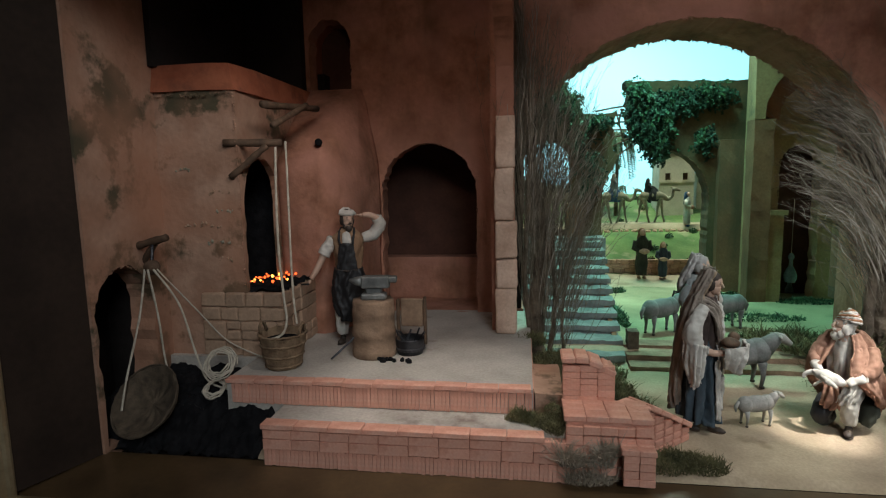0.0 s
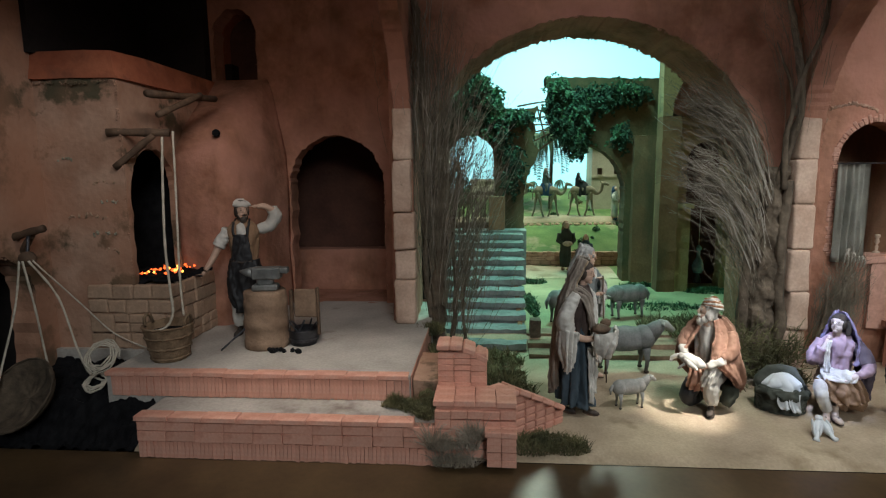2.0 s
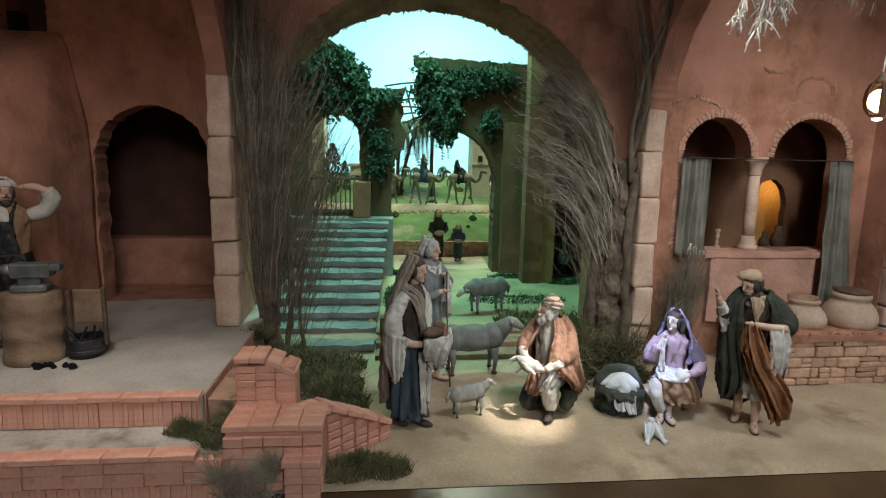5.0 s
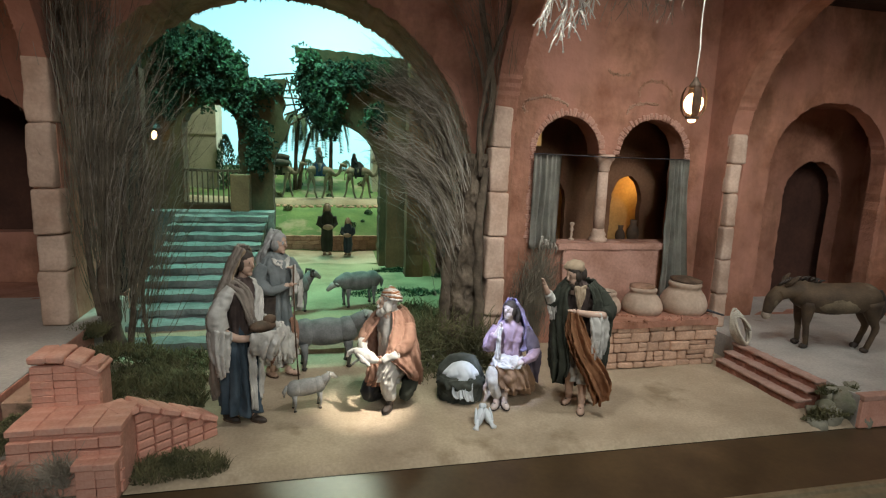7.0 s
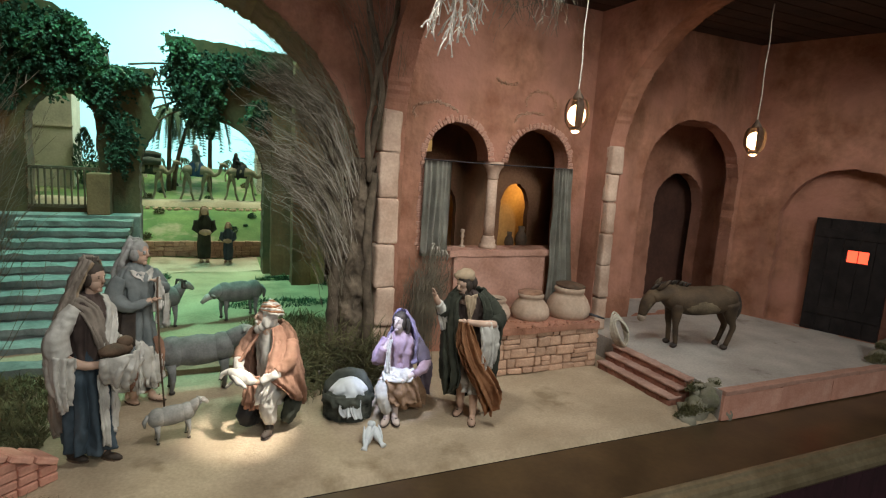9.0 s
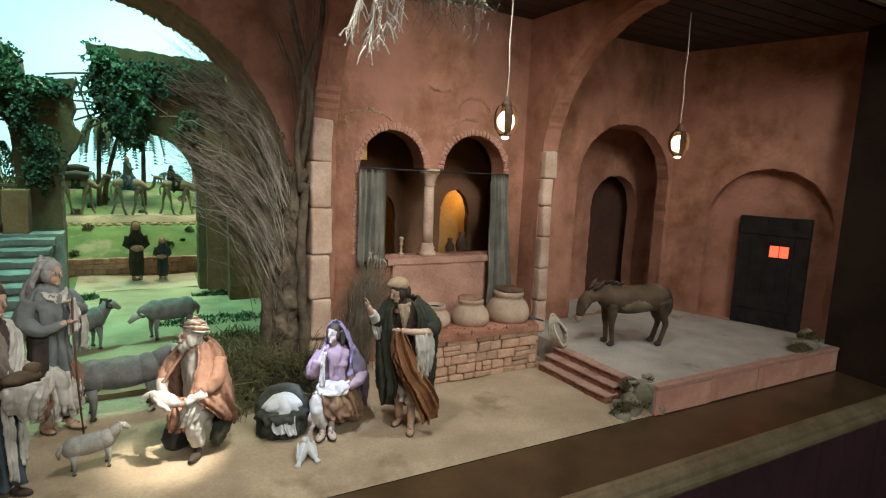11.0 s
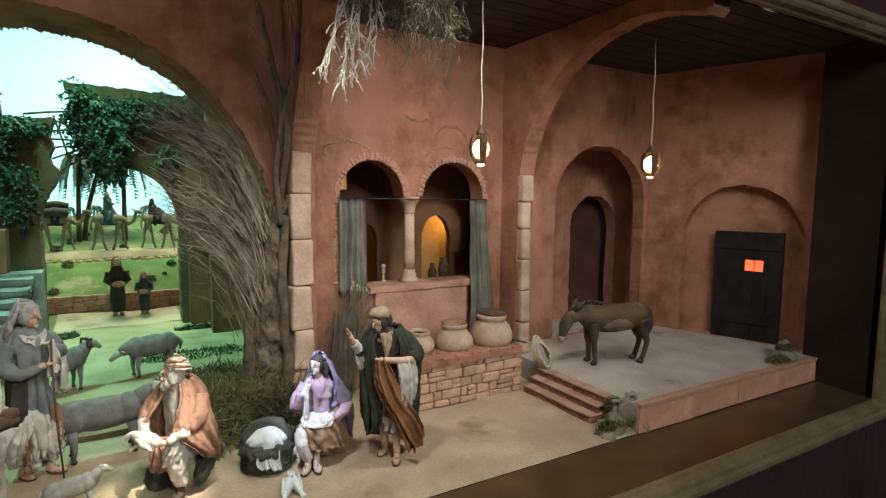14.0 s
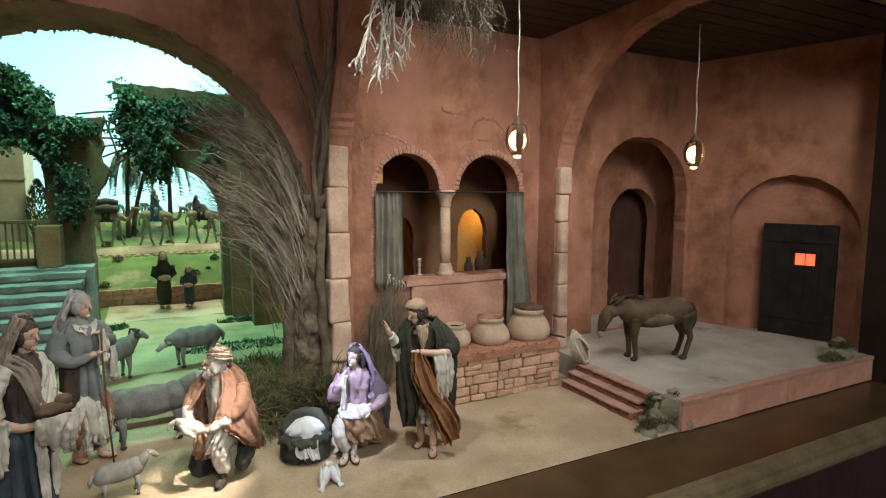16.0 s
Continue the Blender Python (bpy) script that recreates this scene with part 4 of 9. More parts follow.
        k = r * (1 - 0.45 * i / (turns * 16)) + 0.0012 * math.sin(i * 2.3)
        u, v, w = k * math.cos(a), k * math.sin(a), 0.0016 * math.sin(i * 0.9) + 0.0011 * i / 16
        pts.append(Vector((u, v, w)))
    m = Matrix.Translation(c) @ Euler((radians(tilt), 0, 0)).to_matrix().to_4x4()
    tube(bm, [m @ p for p in pts], rr, 6)
    return tagged(part("coiled_rope", bm, ROPE, None, "", True), label, "rope")


# pulley and hanging scale basket
pul = thing("pulley", "dark wooden pulley block hung from a wall bracket", "pulley")
wheel = bmesh.new()
bmesh.ops.create_cone(wheel, cap_ends=True, segments=20, radius1=0.013, radius2=0.013, depth=0.014, matrix=pose(-0.640, 0.860, 0.287, 90, 0, 20))
bmesh.ops.bevel(wheel, geom=[e for e in wheel.edges if len(e.link_faces) == 2 and e.calc_face_angle() > 1], offset=0.003, segments=2, affect="EDGES")
part("wheel", wheel, WOOD, pul, "", True)
part("hook", beam("hook", (-0.645, 0.872, 0.325), (-0.640, 0.860, 0.287), 0.003, ""), IRON, pul, "", True)
rope([(-0.648, 0.852, 0.285), (-0.662, 0.846, 0.20), (-0.675, 0.818, 0.10), (-0.672, 0.796, 0.052)], 0.0024, "pale rope running from the pulley to the flat basket")
rope([(-0.641, 0.850, 0.285), (-0.633, 0.856, 0.20), (-0.640, 0.872, 0.13), (-0.632, 0.868, 0.096)], 0.0024, "pale rope running from the pulley to the flat basket")
rope([(-0.632, 0.852, 0.285), (-0.600, 0.868, 0.22), (-0.575, 0.868, 0.13), (-0.560, 0.870, 0.085), (-0.535, 0.865, 0.073), (-0.520, 0.870, 0.070)], 0.0024, "pale rope trailing down to the floor")
rope([(-0.630, 0.858, 0.285), (-0.590, 0.905, 0.20), (-0.560, 0.930, 0.145), (-0.530, 0.935, 0.123), (-0.48, 0.93, 0.106)], 0.0018, "thin rope trailing down to the floor")
coil((-0.526, 0.862, 0.116), 0.031, 5, "loose coil of pale rope lying at the slab edge", 56, "flat", 0.0015)
coil((-0.535, 0.855, 0.072), 0.022, 3, "small coil of pale rope at the floor", 34, "flat", 0.0021)

bas = thing("flat_basket", "wide shallow woven basket tilted on its ropes", "basket", at=pose(-0.632, 0.806, 0.066, 50, -14, 0) @ Matrix.Scale(0.90, 4))
dish = lathe([(0.001, -0.027), (0.022, -0.0265), (0.040, -0.022), (0.056, -0.012), (0.066, 0.000), (0.070, 0.006), (0.067, 0.007), (0.054, -0.007), (0.038, -0.017), (0.020, -0.0215), (0.001, -0.022)], 56)
for v in dish.verts:
    a = math.atan2(v.co.y, v.co.x)
    v.co += Vector((v.co.x, v.co.y, 0)) * (0.05 * noise.noise(Vector((math.cos(a) * 2, math.sin(a) * 2, 4)))) + Vector((0, 0, 0.005 * noise.noise(Vector((math.cos(a) * 3, math.sin(a) * 3, 8))) + 0.0016 * math.sin(a * 28)))
part("dish", rough(dish, 0.0014, 90), DARK_WICKER, bas, "", True)
for rad, h in ((0.030, -0.0255), (0.043, -0.0215), (0.055, -0.0135), (0.064, -0.003), (0.0695, 0.0065)):
    part("coil", tube(bmesh.new(), [(rad * math.cos(2 * math.pi * k / 44), rad * math.sin(2 * math.pi * k / 44), h + 0.0012 * math.sin(k * 2.9)) for k in range(45)], 0.0021, 5, 0, False), DARK_WICKER, bas, "", True)

# coal heap at the foot of the wall
def coal_height(x, y):
    wob = 0.014 * noise.noise(Vector((x * 30, y * 45, 5)))
    edge_ = 1 - smoothstep(-0.425, -0.385, x + wob)
    back_ = smoothstep(-0.500, -0.520, x + wob * 0.4) if y > 0.832 else 1.0
    rise = 0.012 + 0.070 * smoothstep(0.772, 0.860, y) + 0.016 * smoothstep(0.86, 0.95, y)
    rough_ = 0.012 * noise.noise(Vector((x * 45, y * 45, 0))) + 0.006 * noise.noise(Vector((x * 120, y * 120, 2)))
    return -0.02 + edge_ * (rise + rough_)


heap = grid(-0.735, -0.36, 0.772, 0.835, 130, 30, coal_height)
heap_back = grid(-0.735, -0.495, 0.835, 0.952, 84, 50, coal_height)
tagged(part("coal_heap", heap_back, COAL, None), "bank of black coal dust under the pulley", "coal", "", "stuff")
tagged(part("coal_heap", heap, COAL, None), "heap of black coal dust beside the steps", "coal", "", "stuff")

# fire bed of stone blocks
bench = thing("forge_hearth", "pale stone block hearth of the forge with glowing coals", "hearth")
core = box(-0.606, -0.450, 0.957, 1.118, 0.098, 0.222)
part("core", core, STONE, bench)
block = {}
def stones(parent, x0, x1, z0, z1, fixed, axis, rows, length, out, seed, name="stone", mat=STONE, thick=0.014):
    """Courses of separate stones on one face."""
    r = random.Random(seed)
    for k in range(rows):
        a0, h = z0 + (z1 - z0) * k / rows, (z1 - z0) / rows
        u = x0 - (length * 0.5 if k % 2 else 0)
        while u < x1 - 0.004:
            w = length * r.choice((0.7, 0.85, 1.0, 1.2))
            s, e = max(u, x0), min(u + w, x1)
            u += w
            if e - s < 0.006:
                continue
            key = (round((e - s) * 250), round(h * 500), axis, mat.name, r.randrange(3))
            if key not in block:
                wide = key[0] / 250
                bm = box(-wide / 2 + 0.0006, wide / 2 - 0.0006, -thick, 0.0, -h / 2 + 0.0006, h / 2 - 0.0006, min(0.0028, h * 0.16))
                rough(bm, 0.0012, 70, key[4] * 3.1 + wide * 50)
                block[key] = mesh_of(bm, name, mat)
            turn = {"-y": 0, "+x": 90, "-x": -90, "+y": 180}[axis]
            o = out + r.uniform(-0.0015, 0.0015)
            m = pose((s + e) / 2, fixed + o, a0 + h / 2, 0, 0, turn) if axis[1] == "y" else pose(fixed + o, (s + e) / 2, a0 + h / 2, 0, 0, turn)
            piece(name, block[key], parent, m)


def rubble(parent, u0, u1, z0, z1, fixed, axis, hmin, hmax, wmin, wmax, seed, mat=STONE, thick=0.012, name="stone"):
    """A face of uneven stones in broken courses, each a piece of its own."""
    r = random.Random(seed)
    turn = {"-y": 0, "+x": 90}[axis]
    z = z0
    while z < z1 - 0.004:
        h = min(r.uniform(hmin, hmax), z1 - z)
        if z1 - z - h < hmin * 0.7:
            h = z1 - z
        u = u0
        while u < u1 - 0.003:
            w = min(r.uniform(wmin, wmax), u1 - u)
            if u1 - u - w < wmin * 0.6:
                w = u1 - u
            cells = [(z, h)] if h < hmin * 1.35 or r.random() < 0.6 else [(z, h * 0.5), (z + h * 0.5, h * 0.5)]
            for c0, ch in cells:
                bm = box(-w / 2 + 0.0004, w / 2 - 0.0004, -thick - r.uniform(0, 0.0025), 0.0, -ch / 2 + 0.0004, ch / 2 - 0.0004, min(0.0034, ch * 0.2), None, 2)
                rough(rough(bm, 0.0022, 45, r.uniform(0, 50)), 0.0008, 160, 2)
                m = pose(u + w / 2, fixed, c0 + ch / 2, 0, 0, turn) if axis == "-y" else pose(fixed, u + w / 2, c0 + ch / 2, 0, 0, turn)
                piece(name, mesh_of(bm, name, mat, False), parent, m)
            u += w
        z += h


rubble(bench, -0.612, -0.446, 0.10, 0.224, 0.964, "-y", 0.026, 0.038, 0.026, 0.052, 301, HEARTH)
rubble(bench, 0.952, 1.118, 0.10, 0.224, -0.458, "+x", 0.026, 0.038, 0.026, 0.052, 302, HEARTH)
part("coal_bed", grid(-0.600, -0.448, 0.962, 1.20, 30, 40, lambda x, y: 0.226 + 0.010 * noise.noise(Vector((x * 70, y * 70, 2)))), COAL, bench, "bed of black coals")
for i in range(40):
    x, y = rng.uniform(-0.560, -0.470), rng.uniform(1.02, 1.13)
    bm = bmesh.new()
    bmesh.ops.create_icosphere(bm, subdivisions=1, radius=rng.uniform(0.0012, 0.0034), matrix=pose(0, 0, 0))
    rough(bm, 0.0012, 300, i)
    ob = part("ember", bm, EMBER_HOT if i % 4 == 0 else EMBER, bench, "glowing ember" if i == 0 else "")
    ob.location = (x, y, 0.232 + 0.004 * noise.noise(Vector((x * 70, y * 70, 2))))

# bucket with its rope
buck = thing("wicker_bucket", "brown wicker bucket standing on the forge floor", "bucket", at=pose(-0.428, 0.905, 0.1))
side_ = lathe([(0.029, 0.0), (0.0325, 0.014), (0.0365, 0.034), (0.0405, 0.056), (0.0418, 0.063), (0.0385, 0.063), (0.0345, 0.036), (0.030, 0.010)], 60)
for v in side_.verts:
    a = math.atan2(v.co.y, v.co.x)
    v.co += Vector((v.co.x, v.co.y, 0)) * (0.020 * math.sin(a * 24) + 0.03 * noise.noise(Vector((math.cos(a) * 2, math.sin(a) * 2, v.co.z * 30)))) + Vector((0, 0, 0.003 * noise.noise(Vector((math.cos(a) * 2, math.sin(a) * 2, 1))) * (v.co.z / 0.06)))
part("woven_side", rough(side_, 0.0008, 120), WICKER, buck, "", True)
for rad, h in ((0.0315, 0.006), (0.0350, 0.024), (0.0390, 0.044), (0.0420, 0.062)):
    part("band", tube(bmesh.new(), [(rad * math.cos(2 * math.pi * k / 40), rad * math.sin(2 * math.pi * k / 40), h + 0.001 * math.sin(k * 2.7)) for k in range(41)], 0.0021, 5, 0, False), WICKER, buck, "", True)
part("bottom", lathe([(0.001, 0.001), (0.030, 0.001), (0.030, 0.006), (0.001, 0.006)]), WICKER, buck)
part("dark_filling", lathe([(0.001, 0.040), (0.036, 0.040), (0.034, 0.050), (0.001, 0.052)]), COAL, buck)
for s in (-1, 1):
    part("handle", tube(bmesh.new(), [(s * 0.036, -0.012, 0.062), (s * 0.038, -0.009, 0.076), (s * 0.039, 0, 0.081), (s * 0.038, 0.009, 0.076), (s * 0.036, 0.012, 0.062)], 0.0028, 6), WICKER, buck, "", True)
rope([(-0.455, 0.978, 0.495), (-0.452, 0.962, 0.40), (-0.440, 0.935, 0.30), (-0.428, 0.920, 0.22), (-0.422, 0.912, 0.18), (-0.425, 0.890, 0.160), (-0.452, 0.875, 0.156)], 0.0030, "pale rope hanging from the bracket into the bucket")
rope([(-0.438, 0.985, 0.505), (-0.432, 0.97, 0.40), (-0.422, 0.945, 0.28), (-0.414, 0.93, 0.21), (-0.405, 0.918, 0.175)], 0.0026, "pale rope hanging from the bracket into the bucket")

# round vent hole in the cheek, its shade painted as a black disc
vent = lathe([(0.0125, 0.0), (0.0125, 0.010), (0.0115, 0.0112), (0.0095, 0.0115), (0.001, 0.0116)])
ob = tagged(part("vent_disc", vent, COAL, None, "", True), "black disc for the shaded hole of a small round vent", "vent")
ob.matrix_basis = pose(-0.432, 1.141, 0.512, 76) @ Matrix.Diagonal((0.62, 0.62, 0.5, 1))

# stump and anvil
st_ = thing("tree_stump", "thick round tree stump standing as an anvil block", "stump", at=pose(-0.281, 0.985, 0.1))
prof = [(0.040, 0.0), (0.0415, 0.003), (0.0415, 0.014), (0.0400, 0.016), (0.0400, 0.038), (0.0410, 0.040), (0.0410, 0.052), (0.0396, 0.054), (0.0396, 0.076), (0.0404, 0.078), (0.0404, 0.090), (0.0392, 0.092), (0.0392, 0.104), (0.0375, 0.108)]
bm = lathe(prof, 48)
rough(rough(bm, 0.0012, 30), 0.0007, 150, 3)
part("log", bm, STUMP, st_, "", True)
anv = thing("anvil", "grey iron anvil on the tree stump", "anvil", at=pose(-0.278, 0.983, 0.208, 0, 0, 8))
part("foot", box(-0.024, 0.024, -0.014, 0.014, 0, 0.012, 0.003), ANVIL, anv)
part("waist", box(-0.015, 0.015, -0.009, 0.009, 0.010, 0.024, 0.003), ANVIL, anv)
part("face", box(-0.022, 0.030, -0.013, 0.013, 0.022, 0.044, 0.002), ANVIL, anv)
part("horn", tube(bmesh.new(), [(-0.020, 0, 0.034), (-0.034, 0, 0.035), (-0.046, 0, 0.037)], [0.011, 0.0075, 0.002], 10), ANVIL, anv, "pale worn horn", True)
part("heel", box(0.028, 0.044, -0.010, 0.010, 0.032, 0.043, 0.002), ANVIL, anv)

# quenching tub with tongs and irons
tub = thing("quenching_tub", "small round iron-bound tub holding tongs and tools", "tub", at=pose(-0.215, 1.0, 0.1))
part("tub_wall", lathe([(0.024, 0), (0.027, 0.012), (0.028, 0.028), (0.0285, 0.030), (0.026, 0.030), (0.024, 0.020), (0.001, 0.019)]), IRON, tub, "", True)
part("hoop", lathe([(0.0275, 0.008), (0.0292, 0.009), (0.0292, 0.013), (0.0277, 0.014)]), IRON, tub)
for x, h, w in ((-0.022, 0.085, 0.007), (0.030, 0.090, 0.006)):
    part("upright", box(x - w / 2, x + w / 2, -0.002, 0.006, 0.016, h + 0.02, 0.002), WOOD, tub, "dark wooden upright")
part("cross_board", box(-0.018, 0.026, 0.004, 0.009, 0.05, 0.105, 0.002), STUMP, tub)
for i in range(5):
    part("tong", tube(bmesh.new(), [(0.012 * math.cos(i), 0.010 * math.sin(i), 0.02), (0.034 * math.cos(i * 1.3 - 0.4), -0.016 + 0.004 * i, 0.046 + 0.006 * (i % 2))], 0.0019, 6), IRON, tub)
for i in range(9):
    bm = bmesh.new()
    bmesh.ops.create_icosphere(bm, subdivisions=1, radius=rng.uniform(0.004, 0.0075))
    rough(bm, 0.003, 120, i)
    ob = tagged(part("coal_lump", bm, COAL), "small lump of coal lying on the forge floor", "coal", "coal lumps by the stump")
    ob.location = (-0.262 + 0.011 * (i % 6) + rng.uniform(-.003, .003), 0.952 - 0.008 * (i % 2) + rng.uniform(-.004, .004), 0.103)
tagged(part("iron_rod", tube(bmesh.new(), [(-0.352, 0.940, 0.103), (-0.310, 0.965, 0.142)], 0.0018, 6), IRON), "thin iron rod leaning on the stump", "rod")

# brick steps of the forge
steps = thing("forge_steps", "two broad red brick steps up to the forge", "steps", kind="structure")
part("lower_core", box(-0.400, 0.085, 0.764, 0.840, -0.02, 0.052), MORTAR, steps)
part("lower_tread", fine_box(-0.398, 0.080, 0.772, 0.834, 0.045, 0.0585, 0.05, 0.0006), FLOOR_GREY, steps, "worn grey tread")
cap_me = {}


def row(parent, name, x0, x1, y0, y1, z0, z1, length, seed, mat=BRICK, gap=0.0003, bevel=0.0007):
    r = random.Random(seed)
    n = max(1, round((x1 - x0) / length))
    w = (x1 - x0) / n
    key = (round(w, 4), round(y1 - y0, 4), round(z1 - z0, 4), mat.name)
    for i in range(n):
        k = (*key, r.randrange(3))
        if k not in cap_me:
            bm = box(-w / 2 + gap, w / 2 - gap, -(y1 - y0) / 2, (y1 - y0) / 2, -(z1 - z0) / 2 + gap * 0.6, (z1 - z0) / 2 - gap * 0.3, bevel)
            cap_me[k] = mesh_of(rough(bm, 0.0009, 90, k[4] * 2.3 + w * 40), name, mat)
        piece(name, cap_me[k], parent, pose(x0 + w * (i + 0.5), (y0 + y1) / 2 + r.uniform(-0.001, 0.001), (z0 + z1) / 2 + r.uniform(-0.0006, 0.0006), 0, 0, r.uniform(-0.6, 0.6)))


row(steps, "cap_brick", -0.500, 0.012, 0.829, 0.850, 0.0945, 0.1022, 0.052, 61)
row(steps, "cap_brick", -0.402, 0.030, 0.752, 0.776, 0.0525, 0.0605, 0.052, 62)
row(steps, "soldier_brick", -0.490, 0.014, 0.8305, 0.842, 0.060, 0.094, 0.0062, 63, BRICK, 0.0003, 0.0)
row(steps, "brick", -0.401, 0.060, 0.757, 0.770, 0.036, 0.052, 0.046, 64)
row(steps, "brick", -0.401, 0.060, 0.756, 0.770, 0.019, 0.0355, 0.046, 65)
row(steps, "soldier_brick", -0.400, 0.060, 0.757, 0.768, -0.008, 0.0185, 0.0062, 66, BRICK, 0.0003, 0.0)
part("platform_core", box(-0.495, 0.013, 0.838, 0.86, -0.02, 0.095), MORTAR, steps)
part("platform_side", box(0.006, 0.0165, 0.842, 1.15, -0.02, 0.0985), MORTAR, steps)

# stepped brick parapet beside the path
par = thing("brick_parapet", "stepped red brick parapet with sloping coping bricks", "parapet", kind="structure")
part("core", box(0.062, 0.137, 0.835, 0.872, 0.0, 0.138), MORTAR, par)
part("core", box(0.062, 0.180, 0.770, 0.850, 0.0, 0.080), MORTAR, par)
part("core", box(0.139, 0.178, 0.748, 0.772, 0.0, 0.047), MORTAR, par)
for k in range(6):
    row(par, "brick", 0.060, 0.138, 0.829, 0.838, 0.084 + 0.0096 * k, 0.084 + 0.0096 * (k + 1), 0.026, 70 + k)
for k in range(4):
    row(par, "brick", 0.137, 0.180, 0.741, 0.749, 0.0 + 0.0115 * k, 0.0115 * (k + 1), 0.021, 80 + k)
row(par, "coping_brick", 0.058, 0.182, 0.812, 0.832, 0.080, 0.0885, 0.030, 90)
row(par, "coping_brick", 0.058, 0.182, 0.790, 0.812, 0.080, 0.0885, 0.030, 91)
row(par, "coping_brick", 0.058, 0.182, 0.766, 0.790, 0.080, 0.0885, 0.030, 191)
struct("parapet_plaster", fine_box(0.0168, 0.063, 0.846, 0.99, 0.0, 0.088, 0.02, 0.003, 25, 9), GREY_PLASTER, "rough brown plaster between the floor slab and the parapet", "wall")
row(par, "coping_brick", 0.134, 0.181, 0.753, 0.767, 0.0465, 0.0545, 0.0235, 92)
row(par, "coping_brick", 0.134, 0.181, 0.738, 0.753, 0.0465, 0.0545, 0.0235, 93)
for k in range(5):
    row(par, "brick", 0.060, 0.181, 0.762, 0.771, 0.002 + 0.0152 * k, 0.0152 * (k + 1), 0.026, 94 + k)
for i in range(4):
    a, b = 0.058 + 0.0205 * i, 0.058 + 0.0205 * (i + 1)
    bm = box(-0.0100, 0.0100, -0.024, 0.024, -0.005, 0.005, 0.002)
    ob = part("coping_brick", rough(bm, 0.0008, 90, i), BRICK, par)
    ob.matrix_basis = pose((a + b) / 2, 0.852, 0.150 - (0, 0.0, 0.006, 0.017)[i], 0, (0, 4, 20, 28)[i], 0)
# low wall running down beside the path
low = thing("sloping_brick_wall", "low red brick wall sloping down to the sand", "wall", kind="structure")
A, B = Vector((0.165, 0.800, 0)), Vector((0.268, 0.893, 0))
ang = math.degrees(math.atan2(B.y - A.y, B.x - A.x))
place = pose(A.x, A.y, 0, 0, 0, ang)
L = (B - A).length
core = slab([[(0, 0), (L, 0), (L, 0.026), (L * 0.25, 0.078), (0, 0.080)]], 0.030, "y", 0.006)
core.transform(place)
part("core", core, MORTAR, low)
for k in range(6):
    z0, z1 = 0.0125 * k, 0.0125 * (k + 1)
    end = L if z1 < 0.028 else L * (0.25 + 0.75 * (0.080 - z1) / 0.054)
    n = max(1, round(end / 0.024))
    for i in range(n):
        bm = box(-end / n / 2 + 0.001, end / n / 2 - 0.001, 0, 0.010, 0.0008, 0.0117, 0.0014)
        ob = part("brick", rough(bm, 0.0008, 90, i + k * 7), BRICK, low)
        ob.matrix_basis = place @ pose(end * (i + 0.5) / n, 0, z0)
for i in range(5):
    u = L * (0.09 + 0.2 * i)
    z = 0.084 if i < 1 else 0.084 - 0.058 * (u / L - 0.22) / 0.78
    bm = box(-0.0135, 0.0135, -0.006, 0.040, -0.0045, 0.0045, 0.0018)
    ob = part("coping_brick", rough(bm, 0.0008, 90, i), BRICK, low)
    ob.matrix_basis = place @ pose(u, 0, z, 0, 0 if i < 1 else 29)

# stone quoins on the bay arches
def quoins(name, label, x0, x1, y0, y1, levels, seed):
    t = thing(name, label, "quoins", kind="structure")
    r = random.Random(seed)
    for z0, z1 in zip(levels, levels[1:]):
        o = r.uniform(-0.003, 0.003)
        bm = box(x0 - r.uniform(0, 0.004), x1 + r.uniform(-0.004, 0.004), y0 + o, y1, z0 + 0.0003, z1 - 0.0003, 0.0045, None, 2)
        for cut in range(1, 8):
            bmesh.ops.bisect_plane(bm, geom=bm.verts[:] + bm.edges[:] + bm.faces[:], plane_co=(0, 0, z0 + (z1 - z0) * cut / 8), plane_no=(0, 0, 1))
        rough(rough(bm, 0.0030, 26, seed + z0 * 10), 0.0012, 90, seed)
        part("quoin_stone", bm, QUOIN, t, "", True)


quoins("quoins_forge", "pale dressed stone quoins of the forge arch", -0.055, -0.016, 1.134, 1.175, (0.10, 0.198, 0.262, 0.341, 0.45, 0.556), 5)
quoins("quoins_window", "pale dressed stone quoins of the window arch", 0.748, 0.786, 1.134, 1.175, (0.0, 0.095, 0.175, 0.262, 0.352, 0.440, 0.520), 6)
quoins("quoins_stable", "pale dressed stone quoins of the stable arch", 1.303, 1.331, 1.137, 1.160, (0.05, 0.13, 0.21, 0.285, 0.36, 0.425, 0.490), 7)

# broad stair of slate treads
stair = thing("stair", "broad stair of worn blue-grey slate steps", "stair", kind="structure")
n_steps = 11
for i in range(n_steps):
    y0 = 1.255 + 0.0585 * i
    z1 = 0.020 + 0.0193 * i
    x1 = 0.232 + 0.003 * i
    part("riser", fine_box(0.0, x1 - 0.010, y0 + 0.006, y0 + 0.080, max(-0.01, z1 - 0.06), z1 - 0.012, 0.03, 0.0016, 30, i), SLATE, stair)
    part("tread", fine_box(-0.01, x1, y0, y0 + 0.072, z1 - 0.0135, z1, 0.012, 0.0036, 38, i * 3.3), SLATE, stair)
struct("landing", fine_box(-0.15, 0.275, 1.895, 1.97, 0.0, 0.222, 0.05, 0.002), SLATE, "slate landing at the head of the stair", "landing")
struct("stair_cheek", slab([[(1.26, 0), (1.97, 0), (1.97, 0.21), (1.90, 0.205), (1.30, 0.022)]], 0.012, "x", 0.216), BACK_WALL, "plastered cheek of the stair", "wall")
